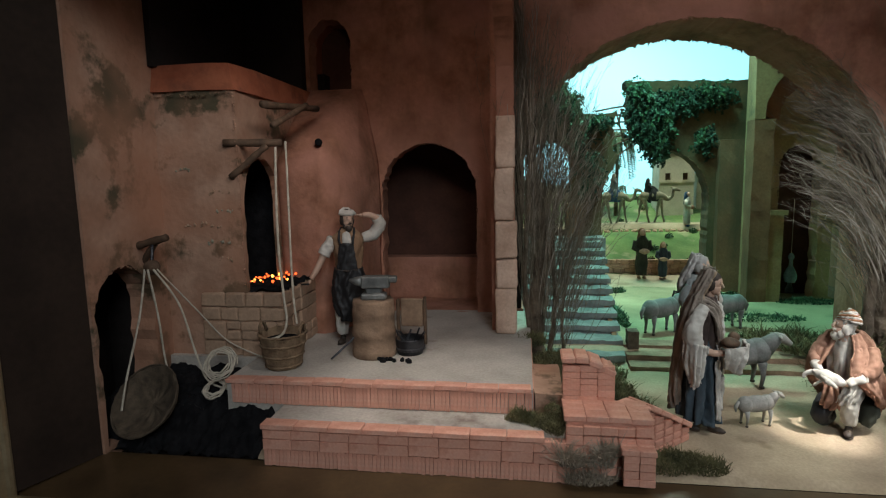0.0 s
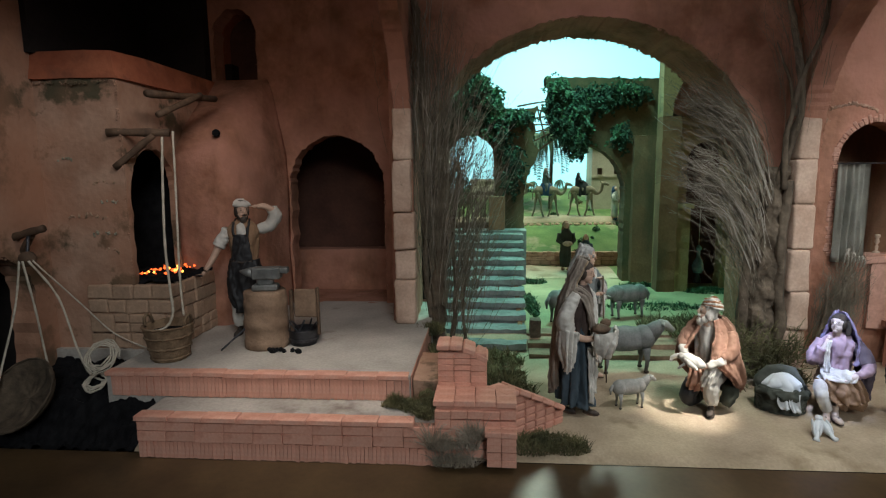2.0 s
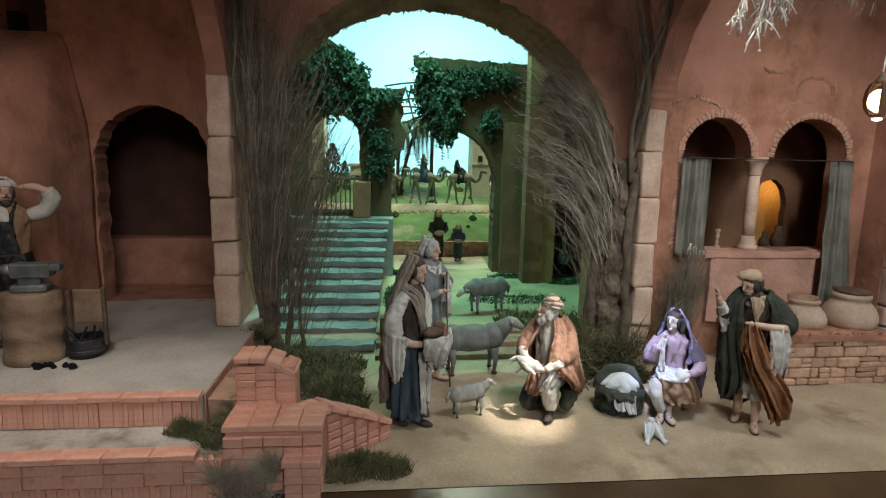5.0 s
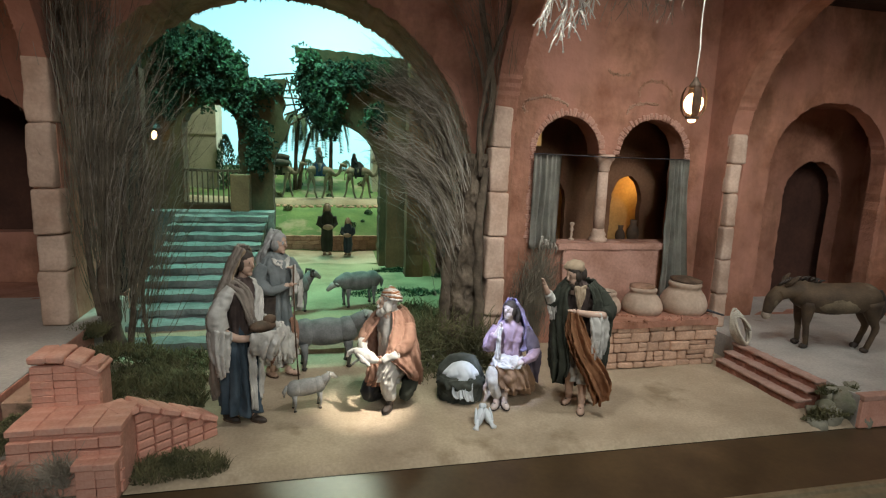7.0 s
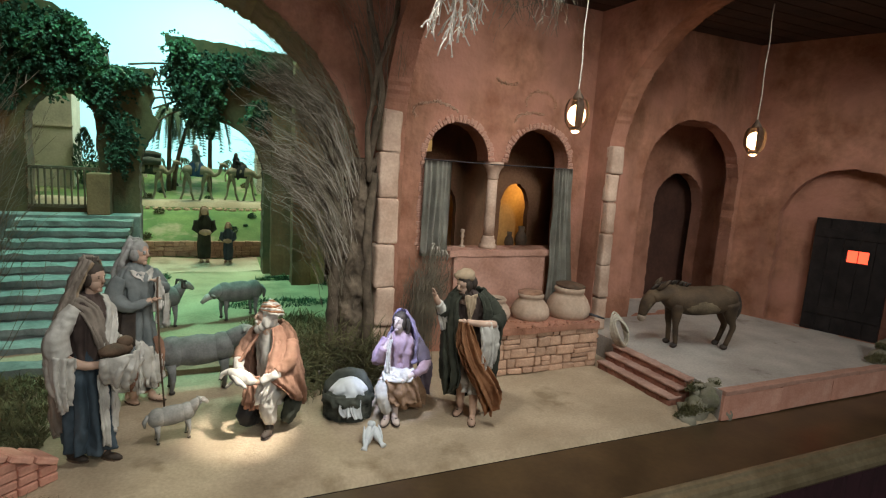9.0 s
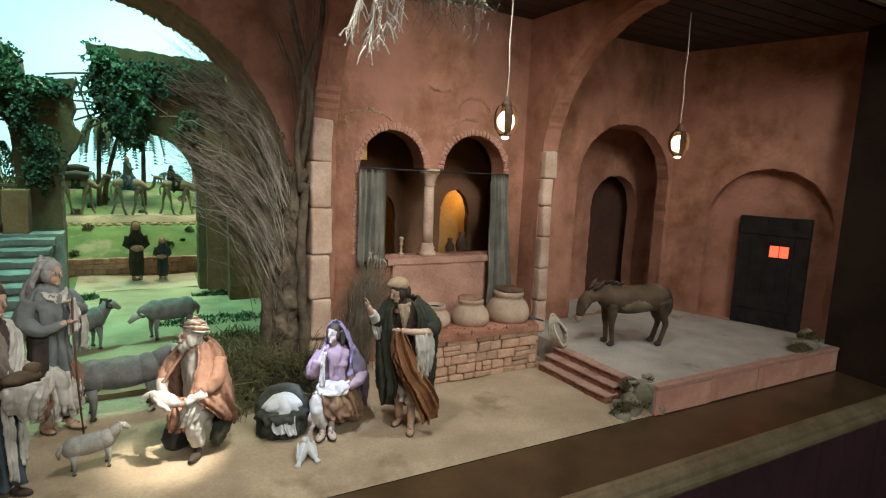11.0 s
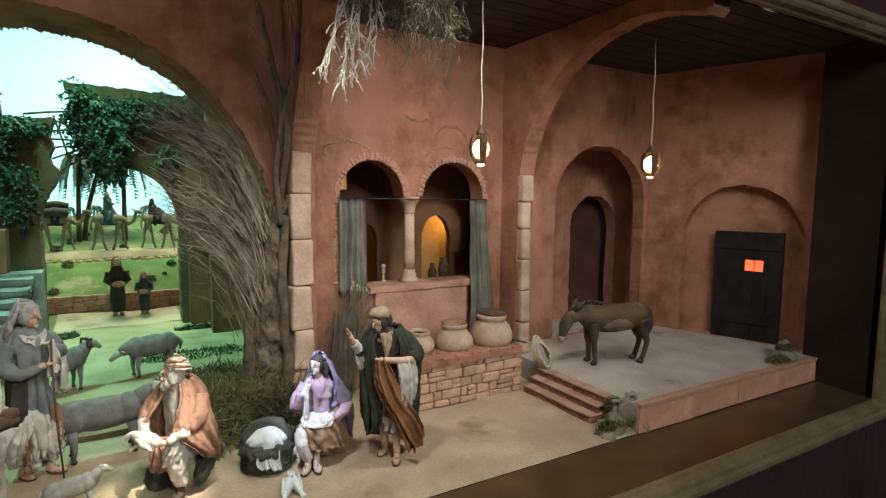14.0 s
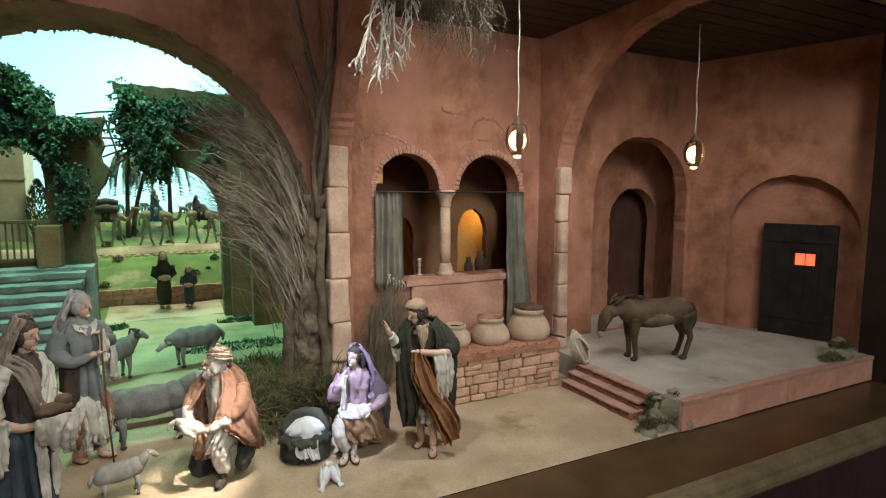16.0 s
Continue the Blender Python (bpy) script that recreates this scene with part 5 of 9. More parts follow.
post = tagged(part("newel_block", fine_box(0.243, 0.268, 1.300, 1.330, 0.0, 0.066, 0.02, 0.0016), BARK), "short rough wooden newel at the stair foot", "post")

curb = thing("courtyard_curb", "three low timber-edged earth steps into the courtyard", "steps", kind="structure")
for i in range(3):
    part("edge_log", fine_box(0.235, 0.66, 1.215 + 0.045 * i, 1.262 + 0.045 * i, -0.01, 0.010 + 0.011 * i, 0.02, 0.002, 40, i), STUMP, curb)

# gate in the left opening
gate = thing("wooden_gate", "dark wooden slatted gate closing the arched opening", "gate")
for z in (0.236, 0.342):
    part("rail", box(0.0, 0.172, 1.962, 1.969, z, z + 0.009, 0.001), WOOD, gate)
for i in range(11):
    x = 0.010 + 0.0154 * i
    part("slat", box(x - 0.0022, x + 0.0022, 1.959, 1.965, 0.240, 0.346, 0.0008), WOOD, gate)
tagged(part("gate_box", rough(box(0.146, 0.202, 1.905, 1.968, 0.222, 0.338, 0.003, None, 2), 0.002, 40), BACK_WALL), "plain brown block standing beside the wooden gate", "block")
# lattice in the gap of the wall
lat = thing("broken_lattice", "broken dark timber lattice across the wall gap", "lattice")
for a, b in (((0.246, 0.649), (0.360, 0.665)), ((0.305, 0.640), (0.352, 0.622)), ((0.314, 0.650), (0.347, 0.528)), ((0.330, 0.655), (0.362, 0.575)), ((0.300, 0.606), (0.360, 0.612)),
             ((0.304, 0.585), (0.372, 0.582)), ((0.306, 0.530), (0.392, 0.566)), ((0.322, 0.498), (0.408, 0.551)), ((0.336, 0.655), (0.322, 0.600)), ((0.305, 0.560), (0.350, 0.566))):
    part("lath", tube(bmesh.new(), [(a[0], 1.985, a[1]), ((a[0] + b[0]) / 2, 1.988, (a[1] + b[1]) / 2 + 0.002), (b[0], 1.985, b[1])], 0.0032, 6), WOOD, lat)
# doorway posts, lamp and a blue figure, modelled as a bottle on a string
tagged(part("door_pillar", fine_box(0.7425, 0.786, 1.798, 1.842, 0.02, 0.300, 0.022, 0.0026, 30), PALE_WALL), "pale square pillar beside the courtyard doorway", "pillar")
cap = tagged(part("pillar_cap", fine_box(0.7425, 0.793, 1.788, 1.843, 0.300, 0.314, 0.02, 0.0016, 30), PALE_WALL), "thin stone cap on the doorway pillar", "capital")
doorway_shape = tagged(part("blue_figure_shape", lathe([(0.001, 0), (0.014, 0), (0.018, 0.010), (0.019, 0.022), (0.013, 0.040), (0.006, 0.052), (0.0055, 0.072), (0.009, 0.078), (0.009, 0.084), (0.004, 0.092), (0.001, 0.094)]), BLUE_FIGURE, None, "", True), "blue-grey bottle shape standing in for a doorway figure", "bottle")
doorway_shape.location = (0.836, 1.850, 0.083)
part("string", tube(bmesh.new(), [(0, 0, 0.09), (0, 0, 0.262)], 0.0009, 5), ROPE, doorway_shape)
part("shape_foot", lathe([(0.001, -0.034), (0.012, -0.034), (0.012, -0.026), (0.007, -0.010), (0.004, 0.001)]), IRON, doorway_shape, "", True)
wl = thing("wall_lantern", "small lit lantern on the courtyard side wall", "lantern", at=pose(-0.062, 1.905, 0.430) @ Matrix.Scale(1.5, 4))
part("bulb", ball(bmesh.new(), (0, 0, 0.012), (0.006, 0.006, 0.009)), BULB, wl, "", True)
for k in range(4):
    a = math.pi / 4 + k * math.pi / 2
    part("bar", tube(bmesh.new(), [(0.011 * math.cos(a), 0.011 * math.sin(a), 0), (0.011 * math.cos(a), 0.011 * math.sin(a), 0.026)], 0.0012, 5), IRON, wl)
part("roof", lathe([(0.015, 0.026), (0.004, 0.038), (0.001, 0.041)], 8), IRON, wl)
part("base", lathe([(0.001, -0.002), (0.013, -0.002), (0.013, 0.001), (0.001, 0.001)], 8), IRON, wl)
part("arm", tube(bmesh.new(), [(-0.045, 0, 0.045), (0, 0, 0.047), (0, 0, 0.038)], 0.0015, 5), IRON, wl)


# ---- plants ----
def twig_tree(name, label, base, trunk_pts, trunk_r, boughs, count, length, spread, seed, droop=0.0, thin=0.0006, category="bush", mat=TWIG, scatter=0.24):
    """A dry bush: a trunk of a few stems and many fine crossing twigs along its boughs."""
    r = random.Random(seed)
    t = thing(name, label, category)
    for pts, rad in zip(trunk_pts, trunk_r):
        bm = bmesh.new()
        P = [Vector(p) for p in pts]
        fine = []
        for i in range(len(P) - 1):
            for k in range(6):
                q = P[i].lerp(P[i + 1], k / 6)
                fine.append(q + noise.noise_vector(q * 25) * 0.006)
        fine.append(P[-1])
        tube(bm, fine, [rad * (1 - 0.75 * i / len(fine)) * (1 + 0.15 * math.sin(i * 1.9)) for i in range(len(fine))], 9)
        part("trunk", rough(bm, rad * 0.15, 60), BARK, t, "", True)
    bm = bmesh.new()
    for i in range(count):
        line = r.choice(boughs)
        k = r.uniform(0, len(line) - 1.001)
        a, b = Vector(line[int(k)]), Vector(line[int(k) + 1])
        p = a.lerp(b, k - int(k)) + Vector((r.gauss(0, spread), r.gauss(0, spread), r.gauss(0, spread)))
        d = (b - a).normalized() + Vector((r.gauss(0, scatter), r.gauss(0, scatter), r.gauss(0, scatter)))
        d.normalize()
        n = length * r.uniform(0.4, 1.3)
        pts = [p]
        for s in range(4):
            d = (d + Vector((r.gauss(0, 0.21), r.gauss(0, 0.21), r.gauss(0, 0.21) - droop))).normalized()
            pts.append(pts[-1] + d * n / 4)
        w = thin * r.uniform(0.6, 1.6)
        tube(bm, pts, [w, w, w * 0.85, w * 0.7, w * 0.4], 3, 0, False)
        if r.random() < 0.55:
            q = pts[2]
            e = (d + Vector((r.gauss(0, 0.6), r.gauss(0, 0.6), r.gauss(0, 0.6)))).normalized()
            tube(bm, [q, q + e * n * 0.25, q + e * n * 0.45 + Vector((0, 0, -droop * n * 0.2))], [w * 0.7, w * 0.6, w * 0.3], 3, 0, False)
    part("brushwood", bm, mat, t)["kind"] = "stuff"
    return t


def plume(bm, r, root, bend, tip, count, wide, fan, thin=0.0006):
    """Fine combed twigs that leave root, bow at bend and thin out towards tip."""
    A, B, C = Vector(root), Vector(bend), Vector(tip)
    for i in range(count):
        g = lambda s: Vector((r.gauss(0, s), r.gauss(0, s * 0.7), r.gauss(0, s)))
        k = r.random() ** 1.5 * 0.6
        off = g(1.0)
        P = [A + off * wide, B + off * (wide + fan) * 0.5 + g(wide * 0.8), C + off * fan + g(fan * 0.8) + (C - B) * r.uniform(-0.55, 0.15)]
        n = 7
        L = [spline(P, k + (1 - k) * j / n) + g(0.0026) for j in range(n + 1)]
        w = thin * r.uniform(0.5, 1.5)
        tube(bm, L, [w * (1 - 0.09 * j) for j in range(n + 1)], 3, 0, False)
        for j in (3, 4, 5, 6):
            if r.random() < 0.7:
                d = (L[j + 1] - L[j]).normalized() + g(0.42)
                m = r.uniform(0.008, 0.024)
                tube(bm, [L[j], L[j] + d * m * 0.6 + g(0.001), L[j] + d * m], [w * 0.7, w * 0.6, w * 0.45], 3, 0, False)


def stem(t, pts, r0, r1, seed, name="trunk", gnarl=0.2, mat=BARK):
    n = 6 * (len(pts) - 1)
    P = [spline(pts, i / n) + noise.noise_vector(spline(pts, i / n) * 22 + Vector((seed, 0, 0))) * 0.004 for i in range(n + 1)]
    if r0 > 0.02:
        n *= 5
        P = [spline(pts, i / n) for i in range(n + 1)]
    bm = tube(bmesh.new(), P, [(r0 + (r1 - r0) * i / n) * (1 + 0.12 * math.sin(i * 11.4 / n * (len(pts) - 1) + seed)) for i in range(n + 1)], 64 if r0 > 0.02 else 12)
    bm.normal_update()
    for v in bm.verts:
        q = v.co + noise.noise_vector(v.co * 30) * 0.008
        ridge = 1 - 2.6 * abs(noise.noise(Vector((q.x * 105, q.y * 105, q.z * 17 + seed)))) + 0.5 * (1 - 3 * abs(noise.noise(Vector((q.x * 260, q.y * 260, q.z * 60)))))
        v.co += v.normal * ridge * r0 * gnarl + noise.noise_vector(Vector((v.co.x * 40, v.co.y * 40, v.co.z * 14 + seed))) * r0 * 0.2
    return part(name, bm, mat, t, "", True)


tr = random.Random(91)
bush = thing("dry_tree", "leafless grey dry bush climbing beside the forge arch", "bush")
for k, (pts, a, b) in enumerate((([(0.030, 1.215, 0.02), (0.026, 1.205, 0.14), (0.040, 1.20, 0.28), (0.020, 1.20, 0.44), (0.000, 1.19, 0.62), (-0.012, 1.18, 0.80)], 0.0175, 0.004),
                                 ([(0.018, 1.20, 0.05), (0.004, 1.19, 0.22), (0.012, 1.18, 0.40), (0.035, 1.17, 0.60)], 0.006, 0.002),
                                 ([(0.055, 1.215, 0.02), (0.070, 1.205, 0.15), (0.062, 1.20, 0.30), (0.085, 1.20, 0.42)], 0.006, 0.002),
                                 ([(0.095, 1.215, 0.02), (0.085, 1.205, 0.12), (0.098, 1.20, 0.24)], 0.004, 0.0015))):
    stem(bush, pts, a, b, k)
bm = bmesh.new()
for root, bend, tip, n in (((0.030, 1.20, 0.16), (0.050, 1.185, 0.38), (0.115, 1.175, 0.560), 260), ((0.020, 1.20, 0.22), (0.040, 1.18, 0.46), (0.085, 1.17, 0.640), 240), ((0.060, 1.20, 0.12), (0.095, 1.185, 0.30), (0.150, 1.18, 0.470), 230),
                           ((0.015, 1.19, 0.26), (0.012, 1.17, 0.50), (0.020, 1.15, 0.72), 240), ((0.000, 1.18, 0.36), (-0.012, 1.16, 0.56), (-0.005, 1.14, 0.80), 150), ((0.075, 1.20, 0.05), (0.110, 1.19, 0.19), (0.150, 1.18, 0.33), 120), ((0.040, 1.20, 0.10), (0.028, 1.18, 0.26), (0.030, 1.16, 0.46), 160)):
    plume(bm, tr, root, bend, tip, n // 2, 0.016, 0.028, 0.00055)
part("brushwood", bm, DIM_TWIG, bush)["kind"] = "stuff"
# a few paler strands put highlights into the bush by colour
bm = bmesh.new()
for root, bend, tip, n in (((0.030, 1.195, 0.16), (0.055, 1.18, 0.36), (0.130, 1.17, 0.540), 34), ((0.060, 1.195, 0.10), (0.095, 1.18, 0.28), (0.150, 1.17, 0.450), 30), ((0.020, 1.19, 0.24), (0.035, 1.165, 0.46), (0.070, 1.15, 0.64), 28), ((0.005, 1.18, 0.36), (-0.005, 1.15, 0.56), (0.005, 1.13, 0.76), 20)):
    plume(bm, tr, root, bend, tip, n, 0.015, 0.026, 0.0007)
part("highlit_brushwood", bm, TWIG, bush)["kind"] = "stuff"

tree = thing("dry_tree", "gnarled old tree trunk with dry brushwood sweeping across the courtyard arch", "tree")
stem(tree, [(0.705, 1.165, -0.01), (0.702, 1.165, 0.10), (0.706, 1.165, 0.20), (0.716, 1.165, 0.31), (0.722, 1.165, 0.42)], 0.030, 0.016, 1.0, "trunk", 0.20)
for k, (pts, a, b) in enumerate((([(0.675, 1.160, 0.0), (0.668, 1.158, 0.12), (0.676, 1.158, 0.24), (0.690, 1.16, 0.34)], 0.012, 0.006),
                                 ([(0.725, 1.145, 0.0), (0.735, 1.140, 0.12), (0.728, 1.140, 0.26), (0.735, 1.14, 0.40)], 0.011, 0.006),
                                 ([(0.720, 1.16, 0.38), (0.738, 1.13, 0.52), (0.722, 1.11, 0.62), (0.690, 1.10, 0.74), (0.66, 1.09, 0.86)], 0.007, 0.003),
                                 ([(0.728, 1.14, 0.38), (0.716, 1.13, 0.47), (0.726, 1.11, 0.58), (0.748, 1.08, 0.70), (0.742, 1.06, 0.84)], 0.005, 0.0025),
                                 ([(0.730, 1.12, 0.52), (0.705, 1.115, 0.60), (0.680, 1.11, 0.655)], 0.003, 0.0012),
                                 ([(0.706, 1.16, 0.30), (0.680, 1.16, 0.40), (0.630, 1.17, 0.49), (0.560, 1.175, 0.555)], 0.006, 0.0015),
                                 ([(0.708, 1.16, 0.22), (0.690, 1.16, 0.30), (0.640, 1.17, 0.38), (0.560, 1.175, 0.425)], 0.006, 0.0015),
                                 ([(0.70, 1.14, 0.04), (0.665, 1.12, 0.020), (0.625, 1.10, 0.002)], 0.013, 0.004),
                                 ([(0.71, 1.14, 0.04), (0.720, 1.10, 0.018), (0.715, 1.06, 0.0)], 0.012, 0.004),
                                 ([(0.69, 1.17, 0.03), (0.650, 1.18, 0.014), (0.600, 1.19, 0.0)], 0.010, 0.003))):
    stem(tree, pts, a, b, 3 + k, "root" if k > 6 else "bough")
tr = random.Random(92)
bm = bmesh.new()
for root, bend, tip, n in (((0.690, 1.155, 0.36), (0.640, 1.165, 0.495), (0.520, 1.175, 0.580), 420), ((0.695, 1.155, 0.40), (0.650, 1.16, 0.52), (0.555, 1.175, 0.610), 260), ((0.690, 1.155, 0.32), (0.640, 1.165, 0.440), (0.560, 1.175, 0.520), 240),
                           ((0.695, 1.155, 0.25), (0.640, 1.165, 0.375), (0.535, 1.175, 0.440), 420), ((0.690, 1.155, 0.20), (0.650, 1.165, 0.315), (0.560, 1.175, 0.380), 300), ((0.685, 1.155, 0.14), (0.660, 1.165, 0.235), (0.610, 1.175, 0.300), 200),
                           ((0.730, 1.12, 0.50), (0.705, 1.10, 0.62), (0.640, 1.08, 0.77), 60), ((0.735, 1.11, 0.54), (0.735, 1.09, 0.67), (0.715, 1.05, 0.82), 60)):
    plume(bm, tr, root, bend, tip, n // 3, 0.014, 0.018, 0.00050)
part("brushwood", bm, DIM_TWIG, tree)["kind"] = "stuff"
# paler strands again, as painted highlights on the sweeping brush
bm = bmesh.new()
for root, bend, tip, n in (((0.690, 1.150, 0.36), (0.640, 1.160, 0.495), (0.515, 1.170, 0.575), 46), ((0.695, 1.150, 0.25), (0.640, 1.160, 0.380), (0.525, 1.170, 0.445), 54), ((0.690, 1.150, 0.22), (0.650, 1.160, 0.330), (0.550, 1.170, 0.400), 36)):
    plume(bm, tr, root, bend, tip, n, 0.014, 0.018, 0.00070)
part("highlit_brushwood", bm, TWIG, tree)["kind"] = "stuff"
brush = twig_tree("hanging_brush", "bunch of dry twigs with tips coloured as lamp-lit, hanging from the ceiling edge", None, [[(0.80, 0.84, 0.81), (0.785, 0.835, 0.77), (0.770, 0.83, 0.735)]], [0.005],
                  [[(0.80, 0.84, 0.80), (0.785, 0.835, 0.755), (0.765, 0.83, 0.715)], [(0.77, 0.84, 0.80), (0.765, 0.83, 0.75), (0.755, 0.825, 0.715)], [(0.86, 0.86, 0.80), (0.85, 0.85, 0.77), (0.84, 0.85, 0.74)], [(0.82, 0.85, 0.80), (0.835, 0.86, 0.77), (0.85, 0.87, 0.745)]],
                  520, 0.045, 0.010, 93, 0.06, 0.0006, "twigs", DIM_TWIG, 0.35)
# strong lamp light on the tips is put into their pale colour
br = random.Random(17)
for i in range(13):
    bm = bmesh.new()
    a = Vector((0.800 + br.uniform(-0.012, 0.020), 0.834 + br.uniform(-0.006, 0.006), 0.775 + br.uniform(-0.01, 0.012)))
    e = Vector((0.706 + 0.0062 * i + br.uniform(-0.004, 0.004), 0.820 + br.uniform(-0.012, 0.012), 0.588 + 0.0035 * i + br.uniform(-0.012, 0.030)))
    m = a.lerp(e, 0.42) + Vector((br.uniform(-0.026, 0.004), br.uniform(-0.014, 0.010), br.uniform(0.016, 0.044)))
    L = [spline([a, m, e], k / 12) + Vector((br.gauss(0, 0.0010), 0, br.gauss(0, 0.0010))) for k in range(13)]
    tube(bm, L, [0.0012 - 0.00004 * k for k in range(13)], 5)
    for k in (4, 5, 6, 7, 8, 9, 10, 11, 12):
        for s in range(1 if k < 8 else 2):
            d = (L[min(k + 1, 12)] - L[k - 1]).normalized() + Vector((br.gauss(0, 0.6), br.gauss(0, 0.5), br.gauss(-0.35, 0.35)))
            n = br.uniform(0.007, 0.020)
            q = L[k] + d * n + Vector((0, 0, -n * 0.35))
            tube(bm, [L[k], L[k] + d * n * 0.6, q], [0.0008, 0.0008, 0.0010], 5)
            if br.random() < 0.5:
                ball(bm, q, 0.0017, 0, 6)
    part("pale_twig", bm, PALE_TWIG, brush, "", True)
bm = bmesh.new()
for root, bend, tip, n in (((0.86, 0.85, 0.80), (0.850, 0.845, 0.73), (0.855, 0.845, 0.660), 70), ((0.89, 0.86, 0.80), (0.905, 0.855, 0.74), (0.915, 0.85, 0.655), 70), ((0.83, 0.845, 0.80), (0.82, 0.84, 0.73), (0.825, 0.835, 0.670), 60)):
    plume(bm, br, root, bend, tip, n, 0.014, 0.016, 0.0006)
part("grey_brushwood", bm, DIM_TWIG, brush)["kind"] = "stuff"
twig_tree("thorn_bush", "dark dry thorn bush round the tree foot", None, [[(0.66, 1.13, 0.0), (0.655, 1.12, 0.03), (0.645, 1.11, 0.06)]], [0.004],
          [[(0.68, 1.14, 0.0), (0.655, 1.12, 0.05), (0.63, 1.10, 0.09)], [(0.72, 1.12, 0.0), (0.70, 1.10, 0.05), (0.685, 1.09, 0.08)], [(0.64, 1.14, 0.0), (0.62, 1.13, 0.04), (0.60, 1.12, 0.07)], [(0.70, 1.10, 0.0), (0.72, 1.08, 0.05), (0.735, 1.07, 0.08)], [(0.62, 1.12, 0.01), (0.60, 1.09, 0.02), (0.60, 1.06, 0.01)]],
          900, 0.05, 0.016, 95, 0.08, 0.0007, "bush", TUFT, 0.6)
shrub_ = thing("dry_shrub", "grey dry brushwood growing against the window wall", "bush")
stem(shrub_, [(0.872, 1.175, 0.0), (0.870, 1.178, 0.10), (0.882, 1.18, 0.20)], 0.007, 0.003, 2.0)
stem(shrub_, [(0.800, 1.15, 0.02), (0.830, 1.16, 0.10), (0.845, 1.17, 0.20)], 0.003, 0.0012, 4.0)
bm = bmesh.new()
for root, bend, tip, n in (((0.868, 1.175, 0.0), (0.868, 1.175, 0.12), (0.885, 1.178, 0.24), 130), ((0.860, 1.175, 0.0), (0.850, 1.17, 0.09), (0.860, 1.17, 0.19), 90), ((0.880, 1.178, 0.02), (0.895, 1.18, 0.12), (0.910, 1.18, 0.22), 80)):
    plume(bm, tr, root, bend, tip, n, 0.010, 0.012, 0.0006)
part("brushwood", bm, DIM_TWIG, shrub_)["kind"] = "stuff"


def tufts(name, label, spots, count, height, seed, mat=TUFT, wide=0.0010):
    """Grass blades round the given spots (x, y, z, rx, ry)."""
    r = random.Random(seed)
    bm = bmesh.new()
    for i in range(count):
        x, y, z, rx, ry = r.choice(spots)
        a, k = r.uniform(0, 6.283), math.sqrt(r.random())
        p = Vector((x + rx * k * math.cos(a), y + ry * k * math.sin(a), z + (1 - k) * 0.010))
        lean = Vector((r.gauss(0, 0.75), r.gauss(0, 0.75), 1)).normalized()
        h, side = height * r.uniform(0.3, 1.1) * (0.8 + 1.1 * noise.noise(p * 45)), Vector((r.gauss(0, 1), r.gauss(0, 1), 0)).normalized() * wide * r.uniform(0.6, 1.5)
        m = p + lean * h * 0.55
        e = m + (lean + Vector((r.gauss(0, 0.4), r.gauss(0, 0.4), -0.35))).normalized() * h * 0.5
        v = [bm.verts.new(q) for q in (p - side, p + side, m + side * 0.8, m - side * 0.8, e)]
        bm.faces.new(v[:4])
        bm.faces.new((v[3], v[2], v[4]))
    return tagged(part(name, bm, mat), label, "grass", "", "stuff")


tufts("grass_tufts", "dry olive grass at the foot of the brick parapet",
      [(0.030, 0.808, 0.058, 0.030, 0.022), (0.000, 0.812, 0.060, 0.030, 0.014), (0.045, 0.815, 0.075, 0.014, 0.016), (0.205, 0.800, 0.0, 0.045, 0.025), (0.23, 0.82, 0.0, 0.045, 0.028), (0.26, 0.800, 0.0, 0.035, 0.020), (0.048, 0.785, 0.056, 0.020, 0.016)], 6800, 0.019, 101, TUFT, 0.0007)
tufts("dusty_weeds", "dusty grey weeds growing against the parapet front", [(0.090, 0.752, -0.004, 0.034, 0.010), (0.10, 0.755, 0.02, 0.026, 0.008), (0.115, 0.753, 0.035, 0.014, 0.006), (0.065, 0.752, 0.02, 0.014, 0.008)], 1700, 0.042, 105, DUSTY, 0.0006)
tufts("grass_tufts", "green-brown grass growing round the stair foot", [(0.02, 1.13, 0.085, 0.025, 0.03), (0.06, 1.17, 0.03, 0.05, 0.05), (0.12, 1.20, 0.01, 0.06, 0.03), (0.05, 1.08, 0.06, 0.03, 0.05), (0.11, 1.08, 0.0, 0.05, 0.05)], 4200, 0.024, 102)
tufts("dark_undergrowth", "dark mossy undergrowth between the parapet and the stair", [(0.10, 1.12, 0.0, 0.07, 0.06), (0.15, 1.18, 0.0, 0.07, 0.05), (0.17, 1.08, 0.0, 0.05, 0.06), (0.06, 1.02, 0.01, 0.04, 0.08), (0.19, 1.00, 0.0, 0.04, 0.06)], 5200, 0.030, 106, TUFT, 0.0012)
tufts("grass_bank", "green grassy bank round the tree foot", [(0.66, 1.30, 0.03, 0.09, 0.06), (0.70, 1.22, 0.0, 0.06, 0.05), (0.62, 1.38, 0.03, 0.10, 0.05), (0.64, 1.14, 0.0, 0.05, 0.04), (0.72, 1.10, 0.0, 0.05, 0.04)], 6500, 0.034, 103, TUFT, 0.0014)
def spikes(name, label, x, y, z, count, length, seed):
    """Long stiff arching leaves from one root."""
    r = random.Random(seed)
    t = thing(name, label, "plant", "spiky plants at the tree foot", at=pose(x, y, z))
    for i in range(count):
        a = r.uniform(0, 6.283)
        d, up, n = Vector((math.cos(a), math.sin(a), 0)), r.uniform(0.25, 1.2), length * r.uniform(0.6, 1.1)
